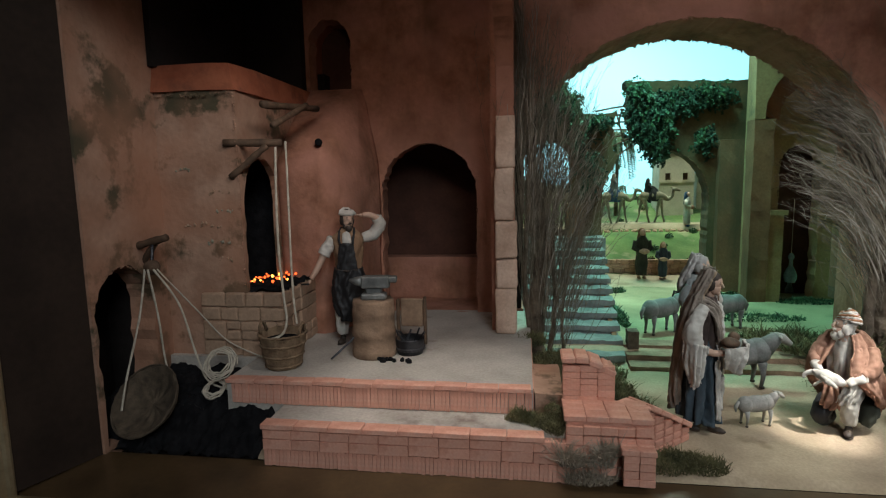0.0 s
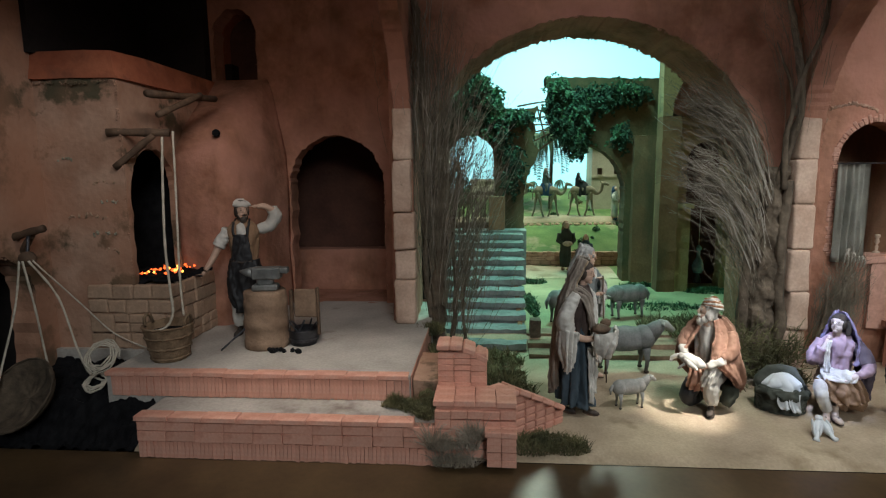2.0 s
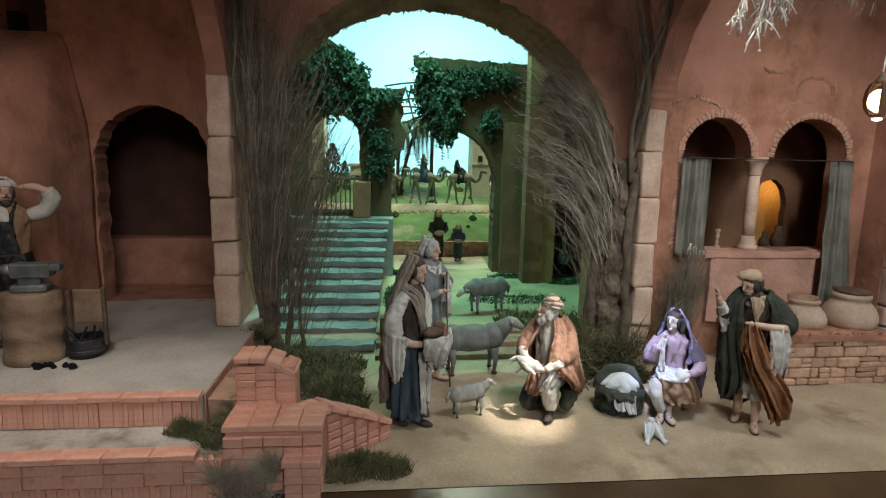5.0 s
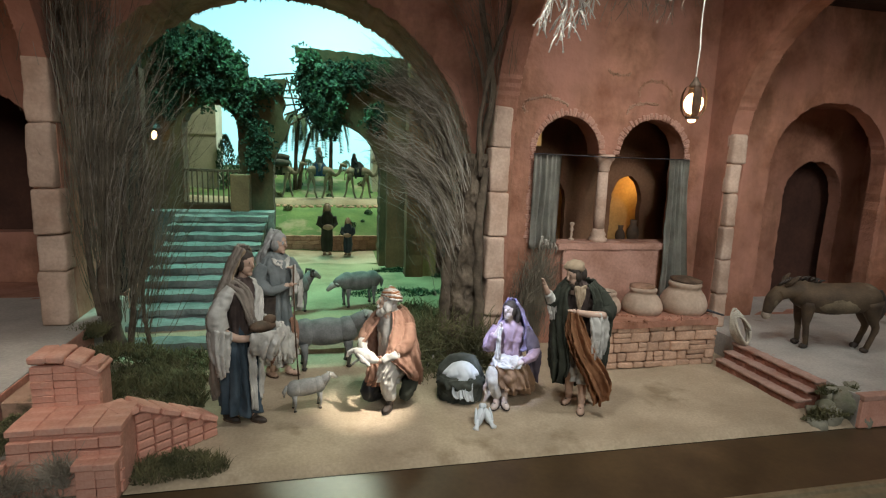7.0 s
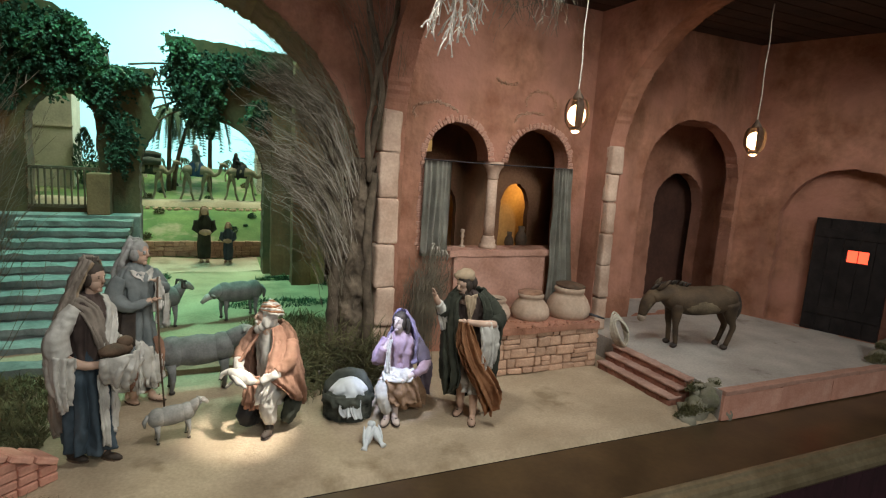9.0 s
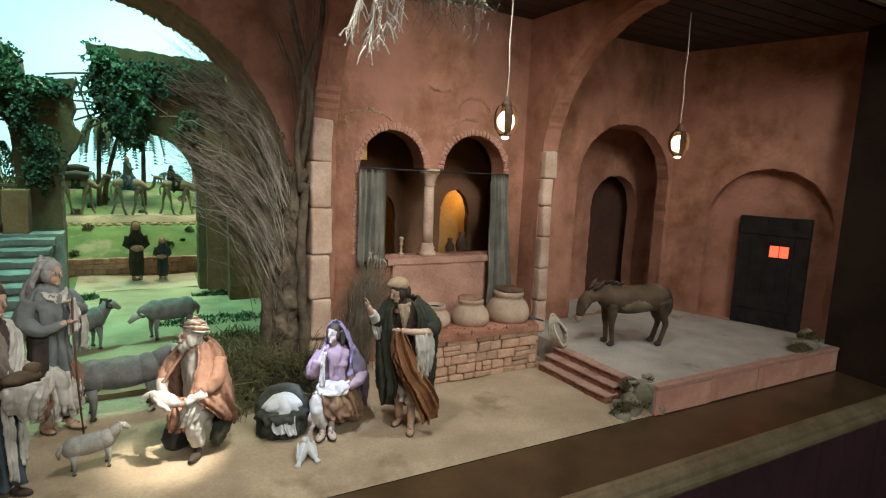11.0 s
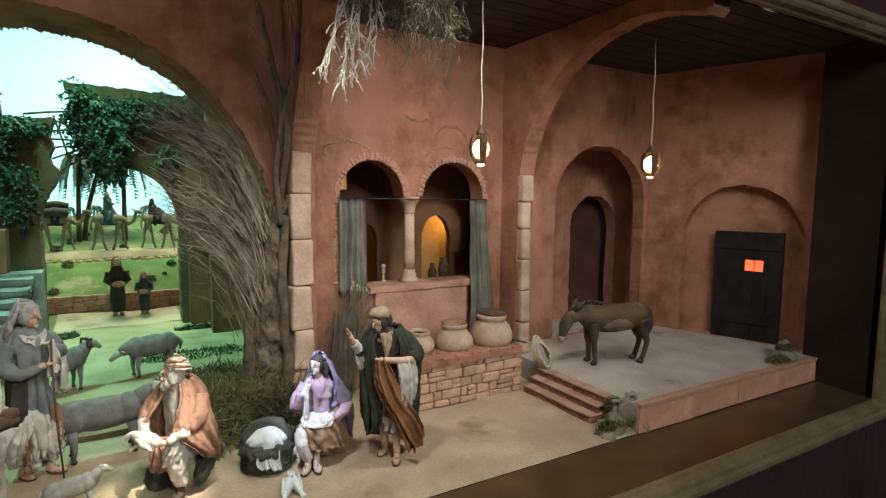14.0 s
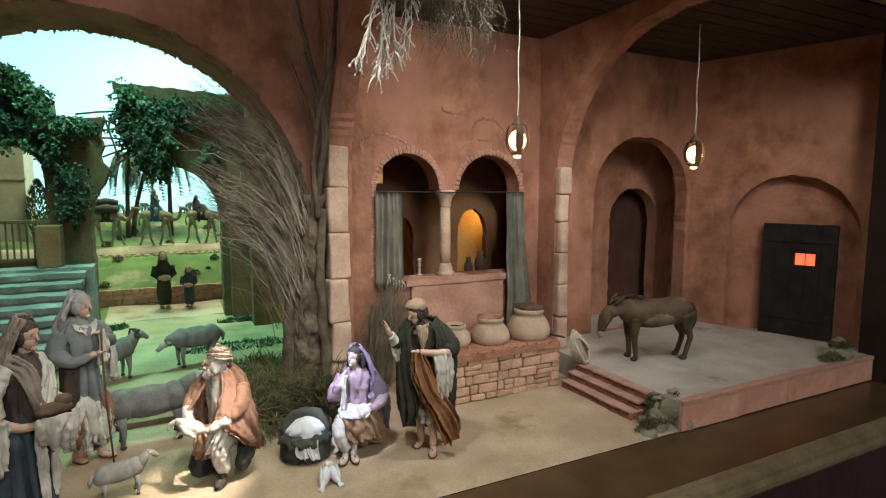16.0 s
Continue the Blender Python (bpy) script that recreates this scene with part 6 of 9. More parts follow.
        w = Vector((-d.y, d.x, 0)) * 0.0019
        pts = [d * n * s + Vector((0, 0, n * (up * s - 0.75 * s * s))) for s in (0, 0.25, 0.5, 0.75, 1.0)]
        bm = bmesh.new()
        rows = [[bm.verts.new(p + w * k * q + Vector((0, 0, 0.0008 * abs(k)))) for k in (-1, 0, 1)] for p, q in zip(pts, (0.8, 1, 0.9, 0.6, 0.08))]
        for u, v in zip(rows, rows[1:]):
            for k in (0, 1):
                bm.faces.new((u[k], u[k + 1], v[k + 1], v[k]))
        part("leaf", bm, TUFT if i % 3 else TWIG, t)


spikes("spiky_plant", "dry spiky plant with long arching leaves", 0.640, 1.12, 0.010, 26, 0.075, 1)
spikes("spiky_plant", "dry spiky plant with long arching leaves", 0.672, 1.085, 0.004, 24, 0.065, 2)
spikes("spiky_plant", "dry spiky plant with long arching leaves", 0.612, 1.10, 0.004, 22, 0.060, 3)
tufts("grass_tufts", "short green grass under the courtyard walls", [(0.66, 1.88, 0.03, 0.07, 0.02), (0.87, 1.79, 0.03, 0.10, 0.03), (0.27, 1.60, 0.03, 0.02, 0.14), (0.62, 1.58, 0.03, 0.14, 0.04), (0.30, 1.93, 0.03, 0.05, 0.03)], 5200, 0.016, 104, FOLIAGE, 0.0014)


def ivy(name, label, zones, strands, seed, mat, size=0.009, deep=0.014):
    """Trailing ivy on a wall: strands that wander downwards, with leaves on both sides. zones (x, z, rx, rz, weight)."""
    r = random.Random(seed)
    bm = bmesh.new()
    for i in range(strands):
        x, z, rx, rz, _ = r.choices(zones, [q[4] for q in zones])[0]
        a, k = r.uniform(0, 6.283), r.random() ** 0.6
        p = Vector((x + rx * k * math.cos(a), 1.966 - abs(r.gauss(0, deep)), z + rz * k * math.sin(a)))
        d = Vector((r.gauss(0, 0.5), 0, r.gauss(-0.8, 0.35))).normalized()
        for s in range(r.randrange(5, 13)):
            d = (d + Vector((r.gauss(0, 0.35), r.gauss(0, 0.10), r.gauss(-0.12, 0.2)))).normalized()
            p = p + d * 0.0048
            p.y = min(p.y, 1.966)
            for w_ in range(2):
                u = (d * 0.4 + Vector((r.gauss(0, 0.9), -abs(r.gauss(0, 0.5)), r.gauss(-0.3, 0.6)))).normalized()
                w = u.cross(Vector((r.gauss(0, 0.5), -1, r.gauss(0, 0.5)))).normalized()
                s_ = size * r.uniform(0.45, 1.2)
                v = [bm.verts.new(q) for q in (p, p + u * s_ * 0.45 + w * s_ * 0.42, p + u * s_, p + u * s_ * 0.45 - w * s_ * 0.42)]
                bm.faces.new((v[0], v[1], v[2]))
                bm.faces.new((v[0], v[2], v[3]))
    return tagged(part(name, bm, mat), label, "ivy", "", "stuff")


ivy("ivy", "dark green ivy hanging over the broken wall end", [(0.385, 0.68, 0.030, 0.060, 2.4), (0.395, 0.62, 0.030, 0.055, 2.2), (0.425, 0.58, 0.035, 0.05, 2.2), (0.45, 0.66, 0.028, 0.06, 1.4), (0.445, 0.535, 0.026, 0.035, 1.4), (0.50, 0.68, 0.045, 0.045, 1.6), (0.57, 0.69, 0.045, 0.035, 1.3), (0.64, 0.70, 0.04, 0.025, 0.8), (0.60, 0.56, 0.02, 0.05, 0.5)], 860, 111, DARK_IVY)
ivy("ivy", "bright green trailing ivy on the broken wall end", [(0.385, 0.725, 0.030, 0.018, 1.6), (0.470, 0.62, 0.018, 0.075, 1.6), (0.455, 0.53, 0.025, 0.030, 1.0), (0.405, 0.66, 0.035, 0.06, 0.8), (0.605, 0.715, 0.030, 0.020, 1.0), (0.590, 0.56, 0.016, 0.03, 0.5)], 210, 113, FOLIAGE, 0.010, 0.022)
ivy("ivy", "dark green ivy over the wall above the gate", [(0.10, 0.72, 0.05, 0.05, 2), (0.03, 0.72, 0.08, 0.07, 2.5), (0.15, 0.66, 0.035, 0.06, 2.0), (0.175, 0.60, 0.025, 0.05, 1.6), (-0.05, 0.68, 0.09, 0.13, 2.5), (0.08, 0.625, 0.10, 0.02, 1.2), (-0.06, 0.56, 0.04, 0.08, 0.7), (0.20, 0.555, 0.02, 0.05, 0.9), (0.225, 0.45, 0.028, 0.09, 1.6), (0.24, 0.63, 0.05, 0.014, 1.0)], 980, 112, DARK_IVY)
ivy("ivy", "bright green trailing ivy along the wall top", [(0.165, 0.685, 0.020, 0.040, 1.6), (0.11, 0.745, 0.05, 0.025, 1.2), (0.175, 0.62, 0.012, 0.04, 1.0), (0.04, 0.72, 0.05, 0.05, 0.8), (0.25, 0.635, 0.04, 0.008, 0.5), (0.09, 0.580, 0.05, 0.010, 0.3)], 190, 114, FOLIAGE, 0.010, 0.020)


sr = random.Random(23)
for i in range(7):
    bm = bmesh.new()
    x = 0.884 + 0.0068 * i
    h = 0.030 + sr.uniform(-0.010, 0.012)
    tube(bm, [(x, 1.196, 0.215), (x + 0.002, 1.194, 0.215 + h * 0.6), (x + sr.uniform(-0.005, 0.007), 1.190, 0.215 + h)], [0.0016, 0.0018, 0.0024], 6)
    tagged(part("dried_stem", bm, PALE_TWIG, None, "", True), "pale dried stem standing on the window ledge", "plant", "dried stems on the ledge")

# ---- window bay and stable ----
col = thing("window_column", "slender pale stone column between the twin arches", "column", at=pose(1.0485, 1.240, 0.236))
part("shaft", lathe([(0.0125, 0.028), (0.0128, 0.06), (0.0115, 0.165)]), QUOIN, col, "", True)
part("base", lathe([(0.021, 0.0), (0.021, 0.008), (0.016, 0.012), (0.018, 0.018), (0.014, 0.024), (0.0135, 0.030)]), QUOIN, col, "", True)
part("capital", lathe([(0.0118, 0.160), (0.014, 0.164), (0.013, 0.170), (0.018, 0.184), (0.023, 0.190), (0.023, 0.200)]), QUOIN, col, "", True)
struct("window_sill", fine_box(0.935, 1.205, 1.205, 1.2735, 0.222, 0.236, 0.012, 0.0022, 40), PINK_PLASTER, "plastered sill of the twin window", "sill")
struct("window_apron", fine_box(0.95, 1.190, 1.208, 1.222, 0.08, 0.224, 0.015, 0.0022, 24, 3), PINK_PLASTER, "plaster apron under the twin window", "wall")
# brick edging of the two arches and the jambs
edging = thing("arch_bricks", "thin red brick edging of the twin window arches", "edging", kind="structure")
ebm = [mesh_of(rough(box(-0.0046, 0.0046, -0.0030, 0.004, -0.001, 0.014, 0.0016), 0.0018, 90, k), "edge_brick", PINK_PLASTER) for k in range(3)]
er = random.Random(77)
for cx, half, rise in ((0.948, 0.076, 0.080), (1.158, 0.084, 0.082)):
    for i in range(27):
        a = math.pi * (i + 0.5) / 27
        m = Matrix.Translation((cx + half * math.cos(a), 1.2225, 0.436 + rise * math.sin(a))) @ Matrix.Rotation(-(a - math.pi / 2) + er.uniform(-0.12, 0.12), 4, "Y") @ Matrix.Diagonal((er.uniform(0.8, 1.1), er.uniform(0.6, 1.1), er.uniform(0.7, 1.15), 1))
        piece("edge_brick", ebm[i % 3], edging, m)
for x, s in ((0.872, 90), (1.242, -90)):
    for i in range(22):
        piece("edge_brick", ebm[i % 3], edging, Matrix.Translation((x, 1.2225, 0.24 + 0.0092 * i)) @ Matrix.Rotation(radians(-s) + er.uniform(-0.12, 0.12), 4, "Y") @ Matrix.Diagonal((er.uniform(0.8, 1.1), er.uniform(0.6, 1.1), er.uniform(0.5, 1.1), 1)))
crumbs("broken_edge", "crumbling brick edge of the twin window", arc(0.948, 0.078, 0.436, 0.082, 1.220) + [(0.870, 1.220, 0.24)], (0, -1, 0), 0.0042, 21, CRUMB, 3, 0.3)
crumbs("broken_edge", "crumbling brick edge of the twin window", [(1.244, 1.220, 0.24)] + arc(1.158, 0.086, 0.436, 0.084, 1.220), (0, -1, 0), 0.0042, 22, CRUMB, 3, 0.3)

rod = tagged(part("curtain_rod", tube(bmesh.new(), [(0.866, 1.214, 0.432), (1.05, 1.213, 0.430), (1.25, 1.214, 0.431)], 0.0013, 6), IRON), "thin curtain rod across the twin window", "rod")


def curtain(x0, x1, z0, z1, flare, seed, label):
    bm = bmesh.new()
    nu, nv = 36, 18
    vs = []
    for j in range(nv + 1):
        t = j / nv
        line = []
        for i in range(nu + 1):
            u = i / nu
            x = x0 + (x1 - x0) * u + flare * t * t * (u - 0.2)
            line.append(bm.verts.new((x, 1.208 - 0.0068 * (2 * abs(math.sin(u * 11 + 1.5 * noise.noise(Vector((u * 2, t * 2, seed))))) - 1) * (0.6 + 0.4 * t) - 0.003 * math.sin(u * 31 + seed) - 0.014 * t * (1 if flare else 0), z1 + (z0 - z1) * t)))
        vs.append(line)
    for j in range(nv):
        for i in range(nu):
            bm.faces.new((vs[j][i], vs[j][i + 1], vs[j + 1][i + 1], vs[j + 1][i]))
    bmesh.ops.solidify(bm, geom=bm.faces[:], thickness=0.0012)
    return tagged(part("curtain", bm, CURTAIN, None, "", True), label, "curtain")


curtain(0.866, 0.926, 0.225, 0.430, 0.0, 1, "grey cloth curtain drawn aside on the rod")
curtain(1.196, 1.242, 0.105, 0.430, 0.030, 2, "grey cloth curtain hanging over the sill")

# things in the dark room
tb = thing("inner_table", "small dark table in the amber room", "table", at=pose(1.205, 1.375, 0.13))
part("top", box(-0.05, 0.05, -0.03, 0.03, 0.075, 0.083, 0.002), WOOD, tb)
for sx in (-0.043, 0.043):
    for sy in (-0.024, 0.024):
        part("leg", box(sx - 0.004, sx + 0.004, sy - 0.004, sy + 0.004, 0, 0.076), WOOD, tb)
for k, (x, y, r0, h) in enumerate(((1.185, 1.372, 0.013, 0.044), (1.226, 1.380, 0.017, 0.058))):
    ob = tagged(part("dark_pitcher", lathe([(0.001, 0), (r0 * 0.7, 0), (r0, h * 0.35), (r0 * 0.85, h * 0.6), (r0 * 0.45, h * 0.78), (r0 * 0.55, h), (r0 * 0.4, h), (0.001, h * 0.9)], 18), WOOD, None, "", True), "dark pitcher standing on the small inner table", "pitcher", "pitchers on the inner table")
    ob.location = (x, y, 0.213)
cn = tagged(part("candlestick", lathe([(0.010, 0), (0.010, 0.003), (0.003, 0.008), (0.005, 0.018), (0.0025, 0.026), (0.007, 0.034), (0.004, 0.044), (0.008, 0.05), (0.007, 0.056), (0.001, 0.058)], 14), CLAY, None, "", True), "pale turned candlestick on the window sill", "candlestick")
cn.matrix_basis = pose(0.992, 1.262, 0.236) @ Matrix.Scale(0.72, 4)
tagged(part("wooden_shutter", box(0.893, 0.914, 1.290, 1.296, 0.450, 0.500, 0.001), AMBER_LIT), "small wooden panel glimpsed behind the window", "panel")

# jar bench of rough stones
jb = thing("stone_bench", "low bench of rough pale stones under the window", "bench", kind="structure")
part("core", box(0.985, 1.228, 1.062, 1.20, 0.0, 0.090), MORTAR, jb)
part("top_slab", fine_box(0.975, 1.238, 1.045, 1.20, 0.088, 0.101, 0.03, 0.0022, 30), TERRACOTTA, jb, "uneven red earth top")
rubble(jb, 0.976, 1.238, 0.0, 0.090, 1.062, "-y", 0.012, 0.026, 0.016, 0.050, 121)
rubble(jb, 1.050, 1.19, 0.0, 0.090, 1.228, "+x", 0.012, 0.026, 0.016, 0.044, 122)
crumbs("red_earth", "crumbled red earth on the bench edge", [(0.978, 1.050, 0.098), (1.06, 1.046, 0.099), (1.15, 1.049, 0.100), (1.236, 1.047, 0.100), (1.240, 1.19, 0.100)], (0, -0.2, 1), 0.0075, 31, TERRACOTTA, 5, 0.4)
crumbs("red_earth", "crumbled red earth round the jars", [(0.99, 1.10, 0.100), (1.08, 1.075, 0.100), (1.16, 1.07, 0.100), (1.225, 1.085, 0.100)], (0, 0, 1), 0.0055, 32, TERRACOTTA, 6, 0.3)


def jar(name, x, y, r, h, label):
    prof = [(0.001, 0), (r * 0.88, 0), (r * 0.97, h * 0.12), (r, h * 0.26), (r * 0.97, h * 0.40), (r * 0.86, h * 0.58), (r * 0.70, h * 0.73), (r * 0.60, h * 0.80), (r * 0.64, h * 0.84), (r * 0.68, h * 0.90), (r * 0.67, h * 0.97), (r * 0.62, h), (r * 0.56, h), (r * 0.53, h * 0.9), (r * 0.5, h * 0.84)]
    ob = thing(name, label, "jar", "clay jars on the bench", at=pose(x, y, 0.100))
    part("body", rough(rough(lathe(prof, 36), 0.0016, 24, r * 90), 0.0006, 120), CLAY, ob, "", True)
    # coal-coloured disc paints the shade inside the jar
    part("mouth", lathe([(0.001, h * 0.80), (r * 0.52, h * 0.80), (r * 0.53, h * 0.87), (0.001, h * 0.87)], 20), COAL, ob, "shade-black disc in the mouth")
    return ob


jar("clay_jar", 1.100, 1.118, 0.043, 0.055, "round pale clay jar with a chipped lid")
jar("clay_jar", 1.198, 1.112, 0.050, 0.068, "large round pale clay jar with a shade-black disc in the mouth")
jar("clay_jar", 1.018, 1.130, 0.034, 0.046, "small pale clay jar behind the standing figure")
lid = tagged(part("jar_lid", lathe([(0.001, 0), (0.033, 0), (0.034, 0.003), (0.020, 0.007), (0.001, 0.008)]), WOOD, None, "", True), "dark lid laid on the large jar", "lid")
lid.matrix_basis = pose(1.201, 1.115, 0.1692, 3, 2, 0)
shard = rough(lathe([(0.001, 0), (0.026, 0), (0.027, 0.003), (0.015, 0.006), (0.001, 0.007)], 24), 0.0022, 60, 5)
lid = tagged(part("jar_lid", shard, GREY_PLASTER, None, "", True), "chipped grey clay lid laid on the round jar", "lid")
lid.matrix_basis = pose(1.098, 1.120, 0.1550, 2, -3, 0)
hang = bmesh.new()
for k in range(5):
    w_, h_ = 0.0185 - 0.0011 * k, 0.036 - 0.0022 * k
    tube(hang, [(1.279 + w_ * math.cos(q * math.pi / 10) - 0.007 * math.sin(q * math.pi / 10), 1.036 - 0.0042 * k + 0.004 * math.sin(q * math.pi / 5 + k) + 0.008 * math.sin(q * math.pi / 10), 0.087 + h_ * math.sin(q * math.pi / 10) - 0.001 * k) for q in range(21)], 0.0026, 6)
tagged(part("coiled_rope", hang, ROPE, None, "", True), "long coil of pale rope leaning on the stable step", "rope")
tagged(part("iron_tool", tube(bmesh.new(), [(1.225, 1.115, 0.104), (1.243, 1.085, 0.108), (1.262, 1.060, 0.104)], [0.004, 0.003, 0.002], 6), IRON), "dark iron tool lying on the bench end", "tool")

# brick steps up to the stable and its front course
ss = thing("stable_steps", "three narrow red brick steps to the stable floor", "steps", kind="structure")
for i in range(3):
    x0, x1 = 1.238 + 0.019 * i, 1.259 + 0.019 * i
    top = 0.0165 * (i + 1)
    for k in range(7):
        y0, y1 = 0.835 + 0.205 * k / 7, 0.835 + 0.205 * (k + 1) / 7
        bm = fine_box(x0 + 0.0015, x1 + 0.012, y0, y1, -0.01, top - 0.0045, 0.010, 0.0012, 60, i * 9 + k)
        part("brick", bm, STEP_BRICK, ss, "", True)
    part("tread", fine_box(x0 - 0.001, x1 + 0.012, 0.834, 1.041, top - 0.005, top, 0.006, 0.0014, 70, i), WORN_PINK, ss, "worn dusty pink tread", True)
row(ss, "cap_brick", 1.297, 1.930, 0.764, 0.782, 0.0425, 0.0515, 0.075, 131, PINK_PLASTER)
row(ss, "brick", 1.297, 1.930, 0.766, 0.775, -0.006, 0.0422, 0.15, 132)


def rock(x, y, z, r, seed, label):
    bm = bmesh.new()
    bmesh.ops.create_icosphere(bm, subdivisions=3, radius=1.0)
    for v in bm.verts:
        v.co *= 1 + 0.36 * noise.noise(v.co * 1.1 + Vector((seed, 0, 0))) + 0.22 * noise.noise(v.co * 3 + Vector((seed, 3, 0))) + 0.08 * noise.noise(v.co * 9)
    bm.transform(Matrix.LocRotScale((x, y, z), Euler((seed, seed * 2, seed * 3)), (r, r * 0.85, r * 0.7)))
    return tagged(part("rock", bm, ROCK, None, "", True), label, "rock", "mossy rocks at the stable corner")


for x, y, z, q, k in ((1.302, 0.800, 0.022, 0.034, 1), (1.268, 0.795, 0.006, 0.026, 2), (1.232, 0.788, -0.004, 0.018, 3), (1.322, 0.812, 0.036, 0.020, 4), (1.285, 0.812, 0.026, 0.022, 7), (1.312, 0.784, 0.008, 0.022, 8), (1.250, 0.806, 0.004, 0.016, 9)):
    rock(x, y, z, q, k, "mossy grey-green rock at the corner of the stable floor")
for x, y, z, q, k in ((1.800, 0.790, 0.040, 0.024, 5), (1.845, 0.800, 0.050, 0.030, 6), (1.875, 0.810, 0.062, 0.026, 10)):
    rock(x, y, z, q, k, "mossy dark rock at the far stable corner")
tufts("grass_tufts", "dry moss and grass between the rocks", [(1.27, 0.79, 0.012, 0.05, 0.016), (1.305, 0.80, 0.040, 0.028, 0.018), (1.235, 0.79, 0.004, 0.03, 0.010), (1.285, 0.815, 0.036, 0.03, 0.012), (1.81, 0.79, 0.055, 0.04, 0.02), (1.86, 0.80, 0.075, 0.03, 0.02)], 4600, 0.012, 141)

# black door with a red-lit grille
bd = thing("black_door", "black plank door with a small red-lit window", "door", kind="structure")
for i in range(5):
    u0, u1 = 0.198 + 0.0335 * i, 0.198 + 0.0335 * (i + 1)
    part("plank", on_slant(box(u0 + 0.0003, u1 - 0.0003, 0.010, 0.030, 0.05, 0.348, 0.0005)) if i != 2 and i != 3 else on_slant(box(u0 + 0.0003, u1 - 0.0003, 0.010, 0.030, 0.05, 0.241, 0.0005)), DOOR_BLACK, bd)
    if i in (2, 3):
        part("plank", on_slant(box(u0 + 0.0003, u1 - 0.0003, 0.010, 0.030, 0.272, 0.348, 0.0005)), DOOR_BLACK, bd)
for z in (0.095, 0.30):
    part("batten", on_slant(box(0.200, 0.364, 0.007, 0.010, z, z + 0.022, 0.0008)), DOOR_BLACK, bd)
part("red_pane", on_slant(box(0.266, 0.330, 0.022, 0.026, 0.241, 0.272)), RED_GLASS, bd, "glowing red pane")
for u0, u1 in ((0.2652, 0.2745), (0.3205, 0.3318)):
    part("grille_frame", on_slant(box(u0, u1, 0.011, 0.021, 0.241, 0.272)), DOOR_BLACK, bd)
for i in range(1):
    part("grille_bar", on_slant(box(0.297 + 0.018 * i, 0.2985 + 0.018 * i, 0.015, 0.018, 0.241, 0.272)), IRON, bd)


# hanging lanterns
def lantern(x, y, z, top, turn, label):
    t = thing("hanging_lantern", label, "lantern", "hanging lanterns", at=pose(x, y, z, 0, 0, turn))

    part("cord", tube(bmesh.new(), [(0.001 * math.sin(i * 1.3), 0.001 * math.cos(i * 1.7), 0.034 + (top - z - 0.034) * i / 8) for i in range(9)], 0.0013, 6), ROPE, t, "", True)
    part("bulb", ball(bmesh.new(), (0, 0, -0.002), (0.0165, 0.0165, 0.0190)), BULB, t, "glowing bulb", True)
    for k in range(4):
        a0 = math.pi / 2 * k + 0.4
        bm = bmesh.new()
        rows = [[bm.verts.new((rad * math.cos(a0 + u), rad * math.sin(a0 + u), h)) for u in (-0.36, -0.18, 0, 0.18, 0.36)] for rad, h in ((0.007, 0.030), (0.0165, 0.025), (0.0212, 0.014), (0.0225, 0.0), (0.0205, -0.014), (0.0145, -0.024), (0.0085, -0.027))]
        for p_, q_ in zip(rows, rows[1:]):
            for u in range(4):
                bm.faces.new((p_[u], p_[u + 1], q_[u + 1], q_[u]))
        bmesh.ops.solidify(bm, geom=bm.faces[:], thickness=0.003)
        part("rib", bm, WOOD, t, "", True)
    part("cap", lathe([(0.009, 0.024), (0.010, 0.030), (0.005, 0.038), (0.002, 0.044)], 12), WOOD, t, "", True)
    part("base_ring", lathe([(0.0075, -0.030), (0.0115, -0.029), (0.0115, -0.024), (0.0075, -0.023)], 14), WOOD, t, "", True)
    part("lower_lamp", ball(bmesh.new(), (0, 0, -0.031), (0.0072, 0.0072, 0.004)), BULB, t, "bright lower opening", True)
    glowlamp = bpy.data.lights.new("lantern_light", "POINT")
    glowlamp.energy, glowlamp.color, glowlamp.shadow_soft_size = 0.16, (1.0, 0.62, 0.34), 0.012
    ob = new("lantern_light", glowlamp)
    ob.location = (x, y, z - 0.060)


lantern(1.066, 0.973, 0.530, 0.80, 45, "lit wooden lantern hanging on a pale cord before the window")
lantern(1.540, 0.967, 0.518, 0.80, 42, "lit wooden lantern hanging on a pale cord over the stable")


# broken plaster over the window
for n_, (cx_, cz_, rx_, rz_, a0_, a1_) in enumerate(((1.150, 0.575, 0.040, 0.026, -10, 200), (1.135, 0.530, 0.050, 0.022, 60, 190), (0.890, 0.530, 0.052, 0.022, 20, 215), (1.06, 0.62, 0.030, 0.012, 190, 330))):
    crumbs("broken_edge", "crumbling arc of an old plaster edge", [(cx_ + rx_ * math.cos(radians(a)), 1.2215, cz_ + rz_ * math.sin(radians(a)) + 0.004 * noise.noise(Vector((a * 0.05, n_, 0)))) for a in range(a0_, a1_, 8)], (0, -0.4, 0), 0.0062, 70 + n_, GREY_PLASTER, 16, 0.2)

# ---- painted clay figurines, each one plain mesh ----
def figurine(name, bm, mats, at, label, category="figurine", group=""):
    bare = {i for i, m in enumerate(mats) if m in (SKIN, PALE_SKIN, HAIR, WOOD, IRON, LINEN)}
    crumple(bm, bare)
    rough(bm, 0.0005, 160, 4.1)
    ob = new(name, mesh_of(bm, name, mats, True))
    ob.matrix_basis = at
    return tagged(ob, label, category, group)


def crumple(bm, bare, amount=0.0015):
    """Fine sharp creases, longer downwards than across, in all cloth."""
    cloth = [f for f in bm.faces if f.material_index not in bare]
